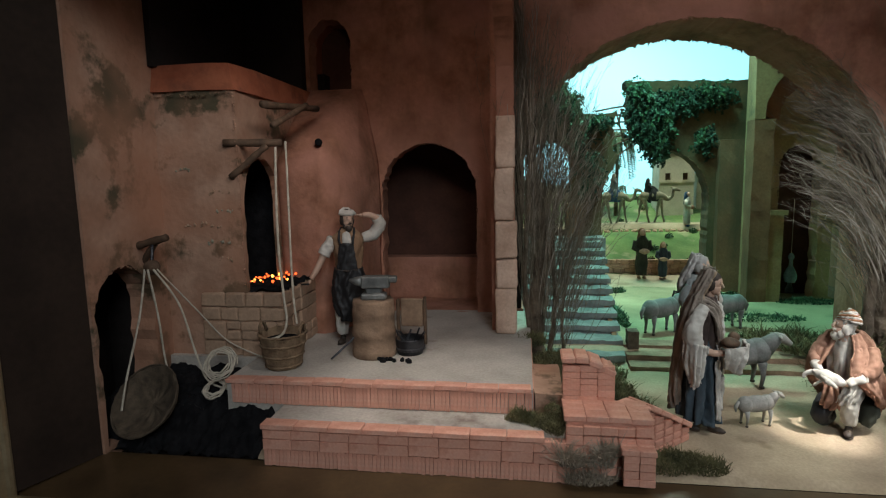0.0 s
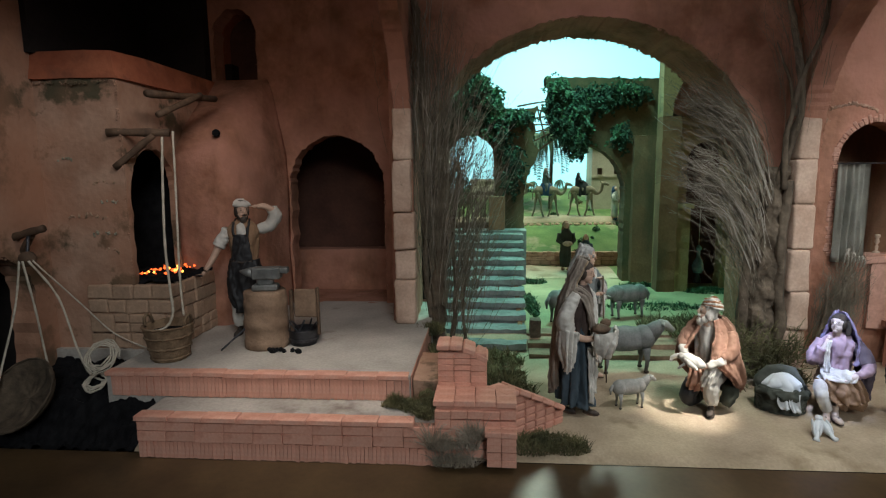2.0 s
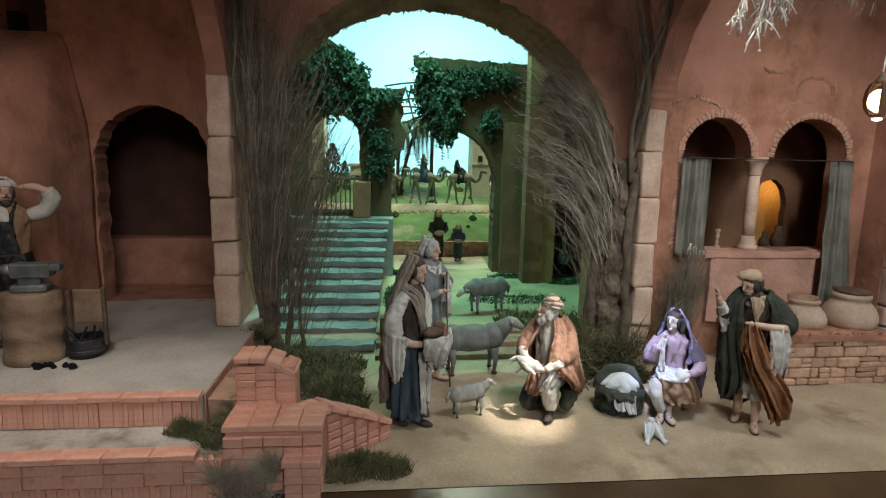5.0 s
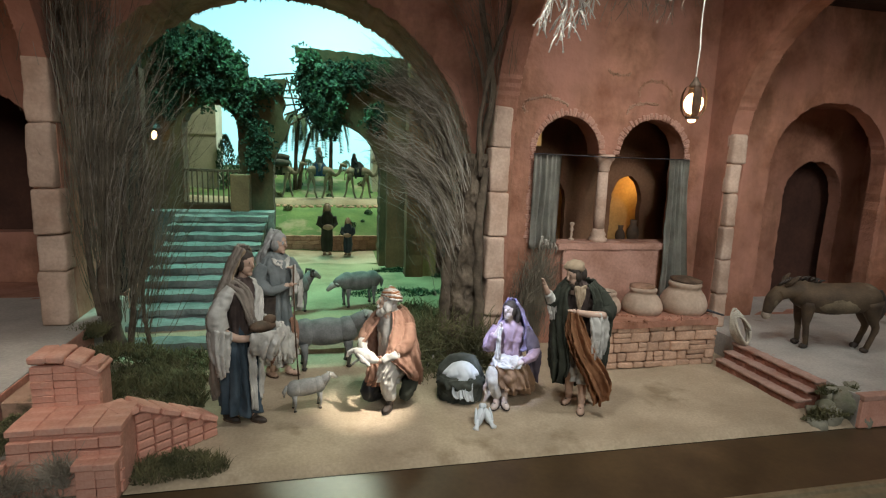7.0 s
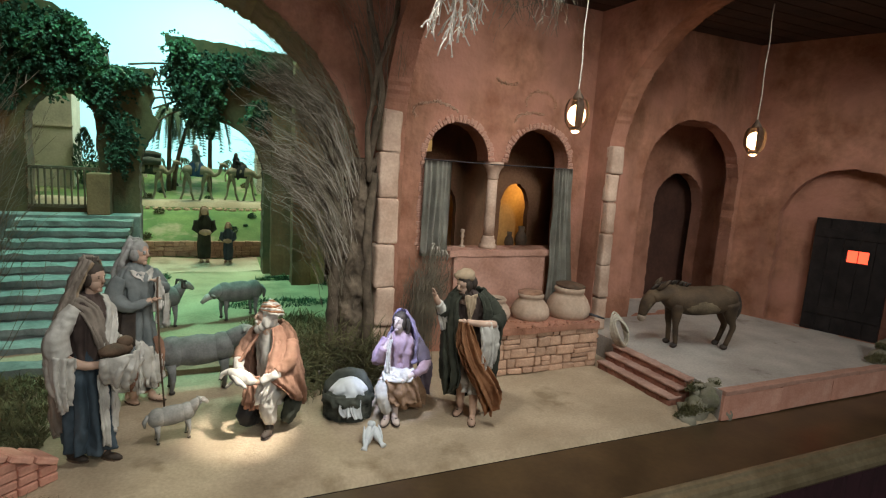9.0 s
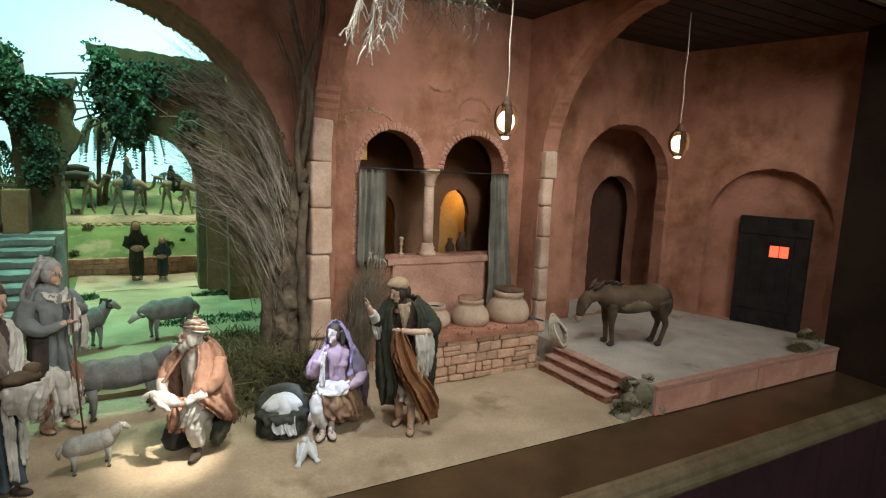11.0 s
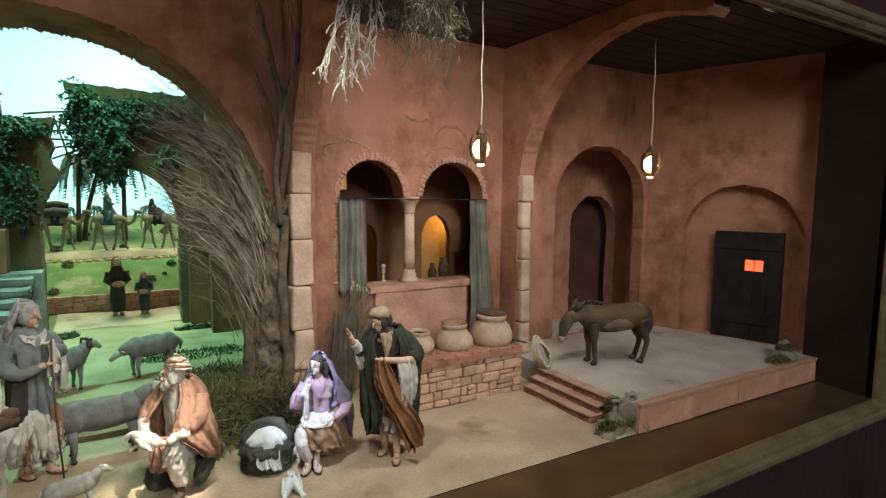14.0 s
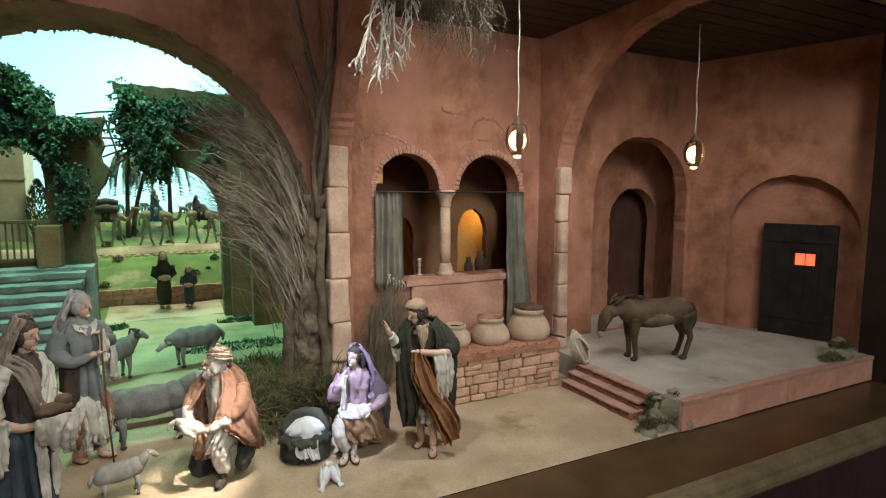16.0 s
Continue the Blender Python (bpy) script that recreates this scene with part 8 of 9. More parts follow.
# end of the cloak hanging between the knees
sheet(bm, [[(-0.018, -0.040, 0.092), (-0.008, -0.046, 0.094), (0.004, -0.044, 0.092)], [(-0.022, -0.046, 0.068), (-0.008, -0.052, 0.066), (0.004, -0.048, 0.066)], [(-0.026, -0.044, 0.046), (-0.010, -0.050, 0.040), (0.002, -0.046, 0.044)]], 2, 4, 0.0026, 26, 14, 0.0014, 4.4)
# sleeves and forearms
limb(bm, [(-0.032, -0.006, 0.142), (-0.042, -0.020, 0.124), (-0.036, -0.038, 0.112)], [0.008, 0.0085, 0.0080], 2, 16, 16)
limb(bm, [(-0.037, -0.036, 0.113), (-0.026, -0.054, 0.102)], [0.0080, 0.0062], 4, 14, 8)
limb(bm, [(-0.027, -0.052, 0.103), (-0.016, -0.066, 0.096)], [0.0046, 0.0038], 0, 8, 4)
hand(bm, (-0.014, -0.068, 0.095), 0, 0.0042, (0.3, -1, 0))
limb(bm, [(0.034, -0.006, 0.142), (0.043, -0.024, 0.116), (0.030, -0.042, 0.102)], [0.0095, 0.0100, 0.0085], 2, 16, 16)
limb(bm, [(0.033, -0.040, 0.103), (0.012, -0.056, 0.090)], [0.0080, 0.0064], 4, 14, 8)
limb(bm, [(0.014, -0.054, 0.091), (-0.004, -0.066, 0.089)], [0.0046, 0.0038], 0, 8, 5)
hand(bm, (-0.007, -0.068, 0.089), 0, 0.0042, (-1, -0.4, 0.1))
sheet(bm, [[(0.010, -0.054, 0.092), (0.022, -0.050, 0.094), (0.032, -0.038, 0.096)], [(0.004, -0.054, 0.076), (0.018, -0.056, 0.074), (0.031, -0.042, 0.078)], [(-0.002, -0.052, 0.056), (0.008, -0.056, 0.054), (0.020, -0.048, 0.060)]], 4, 4, 0.0020, 24, 14, 0.0014, 5)
# white fowl held before the knees
limb(bm, [(-0.034, -0.066, 0.104), (-0.020, -0.071, 0.103), (-0.002, -0.072, 0.099), (0.010, -0.070, 0.094)], [0.0040, 0.0088, 0.0082, 0.0030], 4, 14, 16)
limb(bm, [(-0.034, -0.066, 0.104), (-0.043, -0.068, 0.100), (-0.047, -0.070, 0.092)], [0.0036, 0.0030, 0.0022], 4, 10, 8)
limb(bm, [(-0.022, -0.078, 0.104), (-0.010, -0.082, 0.097), (0.004, -0.080, 0.088)], [0.0022, 0.0042, 0.0012], 4, 8, 8)
limb(bm, [(-0.020, -0.078, 0.096), (-0.030, -0.082, 0.086)], [0.0020, 0.0008], 4, 6, 4)
# raised knee in white trousers, the other leg dark and folded on the ground
limb(bm, [(0.014, 0.014, 0.048), (0.017, -0.012, 0.064), (0.016, -0.036, 0.060), (0.015, -0.040, 0.042), (0.015, -0.032, 0.022)], [0.013, 0.0138, 0.0132, 0.0125, 0.0110], 4, 18, 22)
limb(bm, [(0.015, -0.033, 0.026), (0.016, -0.032, 0.008)], [0.0062, 0.005], 0, 8, 4)
foot(bm, 0.016, -0.036, 3, 3, 6)
limb(bm, [(-0.012, 0.014, 0.044), (-0.020, -0.016, 0.044), (-0.024, -0.038, 0.024), (-0.020, -0.022, 0.014), (-0.016, 0.012, 0.012)], [0.013, 0.0145, 0.0135, 0.0110, 0.0085], 5, 16, 18)
limb(bm, [(0.030, 0.014, 0.040), (0.040, -0.008, 0.040), (0.034, -0.016, 0.016)], [0.014, 0.013, 0.010], 7, 14, 12)
figurine("crouching_shepherd_figurine", bm, [SKIN, GREY_CLOTH, BROWN_CLOTH, HAIR, WHITE_CLOTH, BLACK_CLOTH, WOOD, GREEN_CLOTH, RUST_CLOTH], pose(0.535, 0.976, 0.0, 0, 0, -36) @ Matrix.Diagonal((0.98, 0.96, 1.0, 1)), "crouching clay shepherd in striped turban and russet cloak holding a fowl")

# seated young woman with a violet veil
bm = bmesh.new()
robe(bm, [(0, 0.006, 0.070, 0.024, 0.020), (0, 0.005, 0.090, 0.021, 0.018), (0, 0.002, 0.115, 0.0225, 0.018), (0, 0, 0.132, 0.025, 0.016), (0, 0, 0.142, 0.018, 0.012), (0, 0, 0.150, 0.0085, 0.0085)], 1, 6, 0.07, 1.0)
face(bm, (-0.004, -0.006, 0.168), 0, 3, 0.76, -34, 0)
limb(bm, [(0.009, -0.008, 0.174), (0.012, -0.007, 0.160), (0.011, -0.010, 0.147)], [0.0030, 0.0050, 0.0030], 3, 9, 8)
limb(bm, [(-0.013, 0.002, 0.172), (-0.012, 0.004, 0.158), (-0.009, 0.006, 0.148)], [0.0028, 0.0045, 0.0030], 3, 9, 8)
sheet(bm, [[(-0.011, -0.006, 0.184), (-0.007, 0.004, 0.187), (0, 0.006, 0.188), (0.007, 0.000, 0.187), (0.005, -0.011, 0.185)],
           [(-0.015, 0.004, 0.170), (-0.011, 0.012, 0.170), (0.002, 0.017, 0.170), (0.015, 0.006, 0.172), (0.014, -0.008, 0.173)],
           [(-0.015, 0.010, 0.148), (-0.014, 0.020, 0.146), (0.006, 0.026, 0.144), (0.028, 0.008, 0.146), (0.023, -0.012, 0.150)],
           [(-0.022, 0.012, 0.128), (-0.018, 0.024, 0.122), (0.008, 0.030, 0.120), (0.040, 0.008, 0.120), (0.026, -0.018, 0.124)],
           [(-0.024, 0.014, 0.104), (-0.018, 0.026, 0.096), (0.008, 0.032, 0.092), (0.044, 0.008, 0.096), (0.022, -0.020, 0.096)]], 2, 6, 0.0024, 44, 22, 0.0012, 0.5)
# mantle over the far arm, falling behind the seat
sheet(bm, [[(0.026, -0.014, 0.116), (0.042, 0.000, 0.118), (0.030, 0.022, 0.120)], [(0.036, -0.016, 0.094), (0.054, 0.000, 0.094), (0.036, 0.026, 0.092)], [(0.036, -0.004, 0.064), (0.056, 0.006, 0.060), (0.038, 0.028, 0.060)], [(0.038, 0.000, 0.036), (0.054, 0.010, 0.028), (0.040, 0.026, 0.032)]], 9, 4, 0.0030, 22, 18, 0.0018, 4)
# skirt over the knees
robe(bm, [(0.012, 0.002, 0.012, 0.030, 0.022), (0.010, -0.006, 0.036, 0.032, 0.028), (0.004, -0.010, 0.060, 0.033, 0.030), (0, -0.002, 0.080, 0.026, 0.022)], 4, 8, 0.14, 2.0)
sheet(bm, [[(-0.036, -0.030, 0.070), (-0.010, -0.042, 0.076), (0.026, -0.036, 0.074)], [(-0.034, -0.036, 0.056), (-0.002, -0.050, 0.058), (0.034, -0.036, 0.058)], [(-0.012, -0.042, 0.034), (0.010, -0.050, 0.032), (0.036, -0.034, 0.034)]], 4, 4, 0.0030, 26, 14, 0.002, 6.1)
# white-wrapped leg and bare crossed feet
limb(bm, [(-0.014, 0.0, 0.062), (-0.028, -0.032, 0.062), (-0.030, -0.046, 0.050), (-0.024, -0.046, 0.030), (-0.018, -0.044, 0.018)], [0.0105, 0.0102, 0.0098, 0.0088, 0.0078], 5, 18, 18)
for x, y, a in ((-0.020, -0.046, -16), (-0.006, -0.042, 12)):
    limb(bm, [(x, y + 0.004, 0.028), (x + 0.001, y, 0.008)], [0.0062, 0.0050], 0, 8, 4)
    foot(bm, x, y - 0.002, 0, 3, a)
# arm resting on the lap
limb(bm, [(0.024, 0, 0.134), (0.038, -0.004, 0.114), (0.044, -0.012, 0.098)], [0.0095, 0.0120, 0.0120], 9, 12)
limb(bm, [(0.046, -0.010, 0.100), (0.040, -0.026, 0.090), (0.024, -0.036, 0.083)], [0.0100, 0.0085, 0.0060], 1, 12)
limb(bm, [(0.026, -0.035, 0.084), (0.012, -0.040, 0.078)], [0.0050, 0.0040], 0, 8, 4)
hand(bm, (0.010, -0.041, 0.077), 0, 0.0046, (-1, -0.3, -0.3))
# arm raised to the chin
limb(bm, [(-0.024, 0, 0.134), (-0.036, -0.008, 0.108), (-0.036, -0.018, 0.096)], [0.0095, 0.0120, 0.0125], 1, 12)
limb(bm, [(-0.037, -0.018, 0.100), (-0.030, -0.026, 0.126)], [0.0095, 0.0070], 1, 11)
limb(bm, [(-0.030, -0.026, 0.120), (-0.020, -0.022, 0.141)], [0.0046, 0.0034], 0, 9)
hand(bm, (-0.019, -0.021, 0.143), 0, 0.0034, (0.3, 0.1, 1))
sheet(bm, [[(-0.022, -0.026, 0.140), (-0.016, -0.026, 0.140)], [(-0.026, -0.030, 0.112), (-0.018, -0.030, 0.112)], [(-0.026, -0.034, 0.084), (-0.017, -0.036, 0.084)]], 5, 1.5, 0.0014, 10, 14, 0.0014, 1)
sheet(bm, [[(-0.026, -0.014, 0.084), (0, -0.018, 0.086), (0.024, -0.014, 0.084)], [(-0.030, -0.032, 0.082), (0, -0.040, 0.083), (0.024, -0.034, 0.081)], [(-0.026, -0.042, 0.072), (0, -0.048, 0.072), (0.018, -0.044, 0.072)]], 7, 3, 0.0018, 20, 8, 0.0016, 3)
figurine("seated_woman_figurine", bm, [PALE_SKIN, MAUVE_CLOTH, VIOLET_CLOTH, HAIR, OCHRE_CLOTH, WHITE_CLOTH, HAIR, WHITE_CLOTH, GREY_CLOTH, DUSK_CLOTH], pose(0.742, 0.962, 0.0, 0, 0, -18) @ Matrix.Scale(0.95, 4), "seated clay woman in a violet veil and mauve dress")

# stooping bearded man with a raised hand
bm = bmesh.new()
robe(bm, [(0.002, 0.006, 0.085, 0.024, 0.020), (0, 0.004, 0.120, 0.025, 0.021), (0, 0.001, 0.155, 0.024, 0.018), (0, -0.002, 0.188, 0.026, 0.019), (0, -0.005, 0.210, 0.029, 0.018), (-0.004, -0.008, 0.222, 0.019, 0.014), (-0.008, -0.010, 0.231, 0.010, 0.010)], 6, 7, 0.10, 1.0)
# ragged open cloak
sheet(bm, [[(-0.014, -0.024, 0.226), (-0.024, -0.002, 0.230), (0, 0.010, 0.231), (0.022, 0.002, 0.229), (0.012, -0.020, 0.226)],
           [(-0.024, -0.030, 0.206), (-0.044, -0.004, 0.208), (0, 0.024, 0.210), (0.044, 0.000, 0.208), (0.022, -0.026, 0.204)],
           [(-0.020, -0.034, 0.165), (-0.048, -0.004, 0.162), (0, 0.032, 0.160), (0.058, 0.002, 0.168), (0.022, -0.030, 0.164)],
           [(-0.014, -0.032, 0.120), (-0.046, -0.002, 0.112), (0, 0.036, 0.105), (0.056, 0.004, 0.116), (0.024, -0.026, 0.112)],
           [(-0.010, -0.028, 0.080), (-0.040, 0.000, 0.064), (0, 0.034, 0.050), (0.050, 0.008, 0.070), (0.026, -0.018, 0.080)],
           [(-0.012, -0.022, 0.062), (-0.032, 0.002, 0.040), (0, 0.030, 0.026), (0.040, 0.010, 0.048), (0.024, -0.012, 0.066)]], 1, 11, 0.0036, 84, 36, 0.0016, 0.2)
face(bm, (-0.014, -0.020, 0.240), 0, 3, 0.84, -48, 20, 3)
loft(bm, [(-0.014, -0.015, 0.2475, 0.0168, 0.0162), (-0.015, -0.016, 0.2525, 0.0174, 0.0170), (-0.013, -0.014, 0.259, 0.0142, 0.0142), (-0.011, -0.012, 0.264, 0.006, 0.006)], 24, 8, 7, 0.07)
ball(bm, (0.000, -0.010, 0.240), (0.009, 0.010, 0.013), 3, 12)
sheet(bm, [[(-0.013, -0.025, 0.226), (-0.003, -0.028, 0.222), (0.009, -0.025, 0.226)], [(-0.009, -0.029, 0.206), (-0.002, -0.031, 0.204), (0.006, -0.029, 0.206)], [(-0.004, -0.030, 0.186), (-0.001, -0.031, 0.182), (0.002, -0.030, 0.186)]], 8, 3, 0.0010, 16, 12, 0.0012, 1)
# orange-brown cloth from the hand sweeping down
sheet(bm, [[(-0.020, -0.044, 0.180), (-0.012, -0.048, 0.184), (0.000, -0.046, 0.180)],
           [(-0.022, -0.042, 0.150), (-0.004, -0.050, 0.150), (0.012, -0.042, 0.154)],
           [(-0.006, -0.040, 0.112), (0.012, -0.050, 0.110), (0.032, -0.040, 0.116)],
           [(0.012, -0.034, 0.074), (0.032, -0.046, 0.072), (0.054, -0.034, 0.082)],
           [(0.030, -0.028, 0.044), (0.046, -0.036, 0.040), (0.062, -0.028, 0.054)],
           [(0.038, -0.024, 0.026), (0.046, -0.028, 0.022), (0.054, -0.024, 0.036)]], 2, 5, 0.0044, 36, 26, 0.0018, 1.7)
# arm across the body with a white cloth
limb(bm, [(0.032, -0.004, 0.208), (0.050, -0.010, 0.184), (0.044, -0.028, 0.176)], [0.0125, 0.0145, 0.0120], 1, 13)
limb(bm, [(0.044, -0.028, 0.177), (0.016, -0.042, 0.180), (-0.006, -0.048, 0.184)], [0.0068, 0.0058, 0.0046], 0, 9)
hand(bm, (-0.011, -0.049, 0.185), 0, 0.0052, (-1, -0.1, 0.1))
sheet(bm, [[(0.016, -0.044, 0.182), (0.032, -0.038, 0.182), (0.048, -0.024, 0.180)], [(0.020, -0.048, 0.156), (0.038, -0.042, 0.152), (0.052, -0.026, 0.156)], [(0.024, -0.044, 0.124), (0.038, -0.042, 0.116), (0.048, -0.028, 0.126)], [(0.028, -0.040, 0.112), (0.034, -0.040, 0.104), (0.042, -0.030, 0.114)]], 5, 4, 0.0030, 22, 18, 0.0016, 5)
# raised arm with a hanging white sleeve
limb(bm, [(-0.032, -0.006, 0.208), (-0.046, -0.014, 0.192), (-0.052, -0.026, 0.196)], [0.0120, 0.0120, 0.0100], 1, 12)
limb(bm, [(-0.050, -0.022, 0.194), (-0.058, -0.034, 0.208)], [0.0090, 0.0070], 5, 11, 5)
limb(bm, [(-0.058, -0.034, 0.208), (-0.064, -0.040, 0.222)], [0.0055, 0.0044], 0, 8, 4)
hand(bm, (-0.065, -0.041, 0.226), 0, 0.0050, (-0.4, -0.2, 1))
sheet(bm, [[(-0.056, -0.030, 0.204), (-0.044, -0.022, 0.196)], [(-0.056, -0.028, 0.184), (-0.042, -0.020, 0.178)], [(-0.052, -0.022, 0.162), (-0.042, -0.016, 0.160)]], 5, 2, 0.0024, 12, 12, 0.0016, 2)
# ragged white shirt tails and bare legs
robe(bm, [(0.012, -0.008, 0.050, 0.014, 0.012), (0.010, -0.006, 0.072, 0.018, 0.016), (0.004, -0.002, 0.105, 0.021, 0.018)], 5, 5, 0.20, 2.0)
limb(bm, [(0.012, -0.008, 0.070), (0.016, -0.016, 0.040), (0.016, -0.018, 0.010)], [0.0095, 0.0080, 0.0058], 0, 9, 6)
limb(bm, [(-0.008, 0.010, 0.075), (-0.006, 0.014, 0.012)], [0.010, 0.007], 0, 9, 5)
foot(bm, 0.016, -0.020, 0, 4, -4)
foot(bm, -0.006, 0.014, 0, 4, -24)
figurine("bearded_man_figurine", bm, [SKIN, GREEN_CLOTH, RUST_CLOTH, HAIR, WOOD, WHITE_CLOTH, PLUM_BROWN_CLOTH, HAIR, TAN_CLOTH], pose(0.842, 0.908, 0.0, 0, 0, -25) @ Matrix.Diagonal((0.92, 0.95, 0.98, 1)), "bearded clay man in a ragged dark green cloak")

# blacksmith
bm = bmesh.new()
for s in (-1, 1):
    limb(bm, [(s * 0.014, 0, 0.135), (s * 0.017, -0.004, 0.080), (s * 0.018, 0.0, 0.040), (s * 0.018, 0, 0.018)], [0.0155, 0.0135, 0.0130, 0.0105], 4, 12)
    foot(bm, s * 0.018, -0.002, 3, 3, s * 8)
robe(bm, [(0, 0, 0.118, 0.026, 0.017), (0, 0, 0.150, 0.024, 0.017), (0, 0, 0.190, 0.028, 0.018), (0, 0, 0.214, 0.032, 0.017), (0, 0, 0.227, 0.022, 0.014), (0, 0, 0.237, 0.010, 0.010)], 1, 5, 0.04, 1.0)
ball(bm, (0, -0.013, 0.212), (0.011, 0.0065, 0.018), 4, 12)
# leather apron: bib, skirt and straps
sheet(bm, [[(-0.013, -0.020, 0.206), (0, -0.022, 0.207), (0.013, -0.020, 0.206)], [(-0.017, -0.020, 0.180), (0, -0.024, 0.180), (0.017, -0.020, 0.180)], [(-0.021, -0.019, 0.152), (0, -0.024, 0.152), (0.021, -0.019, 0.152)]], 2, 1.5, 0.0006, 18, 10, 0.002, 1)
sheet(bm, [[(-0.028, 0.002, 0.156), (-0.022, -0.019, 0.154), (0, -0.025, 0.153), (0.022, -0.019, 0.154), (0.028, 0.002, 0.156)],
           [(-0.034, 0.004, 0.125), (-0.028, -0.020, 0.122), (0, -0.028, 0.120), (0.028, -0.020, 0.122), (0.034, 0.004, 0.125)],
           [(-0.033, 0.003, 0.090), (-0.028, -0.022, 0.084), (0, -0.030, 0.080), (0.028, -0.022, 0.084), (0.033, 0.003, 0.090)],
           [(-0.028, -0.002, 0.070), (-0.022, -0.022, 0.058), (0, -0.029, 0.050), (0.022, -0.022, 0.058), (0.028, -0.002, 0.070)]], 2, 4, 0.0018, 34, 16, 0.002, 2)
tube(bm, [(-0.028, -0.006, 0.153), (-0.018, -0.021, 0.153), (0, -0.0265, 0.152), (0.018, -0.021, 0.153), (0.028, -0.006, 0.153)], 0.0022, 6, 3)
for s in (-1, 1):
    limb(bm, [(s * 0.012, -0.021, 0.205), (s * 0.015, -0.015, 0.224), (s * 0.012, 0.002, 0.236)], [0.0022, 0.0022, 0.0022], 2, 6, 6)
face(bm, (0.001, -0.006, 0.254), 0, 3, 0.88, 34, 8, 3)
loft(bm, [(0.001, -0.004, 0.2610, 0.0150, 0.0160), (0.001, -0.005, 0.265, 0.0162, 0.0172), (-0.001, -0.002, 0.271, 0.0134, 0.0140), (-0.003, 0.000, 0.276, 0.0055, 0.0065)], 22, 4, 7, 0.06)
limb(bm, [(-0.030, 0, 0.216), (-0.042, 0.000, 0.196), (-0.050, -0.003, 0.182)], [0.0105, 0.0118, 0.0118], 4, 11)
limb(bm, [(-0.048, -0.003, 0.186), (-0.060, -0.008, 0.160), (-0.074, -0.016, 0.136)], [0.0072, 0.0065, 0.0048], 0, 9)
hand(bm, (-0.077, -0.018, 0.131), 0, 0.0052, (-0.5, -0.3, -0.7))
tube(bm, [(-0.078, -0.026, 0.127), (-0.096, -0.010, 0.124)], 0.0020, 6, 5)
limb(bm, [(0.030, 0, 0.216), (0.052, 0.004, 0.222), (0.064, 0.002, 0.242), (0.060, -0.004, 0.256)], [0.0095, 0.0115, 0.0128, 0.0105], 4, 12)
limb(bm, [(0.062, -0.002, 0.252), (0.048, -0.012, 0.262), (0.034, -0.014, 0.262)], [0.0072, 0.0060, 0.0045], 0, 9)
hand(bm, (0.030, -0.014, 0.262), 0, 0.0050, (-1, 0, 0.1))
figurine("blacksmith_figurine", bm, [SKIN, OCHRE_CLOTH, BLACK_CLOTH, HAIR, WHITE_CLOTH, IRON], pose(-0.350, 1.060, 0.10, 0, 0, 8), "clay blacksmith in a white cap and black leather apron")


# ---- animals of painted clay ----
def sheep(name, at, label, mats, length=0.10, high=0.085, horn=False, head_turn=0.0, low_head=False):
    bm = bmesh.new()
    L, H = length, high
    ball(bm, (0, 0, H * 0.68), (L * 0.45, L * 0.17, H * 0.26), 0, 20)
    ball(bm, (L * 0.26, 0, H * 0.70), (L * 0.18, L * 0.17, H * 0.25), 0, 14)
    ball(bm, (-L * 0.28, 0, H * 0.68), (L * 0.19, L * 0.175, H * 0.26), 0, 14)
    hz = 0.62 if low_head else 0.94
    tube(bm, [(L * 0.33, 0, H * 0.74), (L * 0.46, 0, H * (0.70 if low_head else 0.90)), (L * 0.52, 0, H * hz)], [L * 0.14, L * 0.10, L * 0.08], 10, 0)
    m = Matrix.Translation((L * 0.52, 0, H * hz)) @ Matrix.Rotation(radians(head_turn), 4, "Z")
    tube(bm, [m @ Vector((-L * 0.03, 0, H * 0.03)), m @ Vector((L * 0.06, 0, 0)), m @ Vector((L * 0.17, 0, -H * 0.12))], [L * 0.068, L * 0.066, L * 0.034], 10, 1)
    for s in (-1, 1):
        tube(bm, [m @ Vector((0, s * L * 0.06, H * 0.06)), m @ Vector((-L * 0.03, s * L * 0.14, H * 0.05))], [L * 0.026, L * 0.008], 6, 1)
        if horn:
            tube(bm, [m @ Vector((0, s * L * 0.05, H * 0.10)), m @ Vector((-L * 0.09, s * L * 0.09, H * 0.12)), m @ Vector((-L * 0.10, s * L * 0.12, -H * 0.02)), m @ Vector((0, s * L * 0.12, -H * 0.06))], [L * 0.03, L * 0.027, L * 0.02, L * 0.008], 7, 2)
        for x in (-0.30, 0.27):
            tube(bm, [(x * L, s * L * 0.12, H * 0.52), (x * L + L * 0.02, s * L * 0.12, H * 0.26), (x * L, s * L * 0.12, H * 0.04)], [L * 0.060, L * 0.030, L * 0.022], 8, 0)
            ball(bm, (x * L + L * 0.008, s * L * 0.12, H * 0.035), (L * 0.038, L * 0.030, H * 0.035), 2, 8)
    tube(bm, [(-L * 0.45, 0, H * 0.78), (-L * 0.52, 0, H * 0.62), (-L * 0.51, 0, H * 0.45)], [L * 0.04, L * 0.045, L * 0.015], 7, 0)
    rough(bm, L * 0.010, 60)
    ob = new(name, mesh_of(bm, name, mats, True))
    ob.matrix_basis = at
    return tagged(ob, label, "animal figurine")


sheep("lamb_figurine", pose(0.394, 0.962, 0.0, 0, 0, 14), "small grey clay lamb with a pale head standing on the sand", [PALE_WOOL, WHITE_CLOTH, HAIR], 0.072, 0.056)
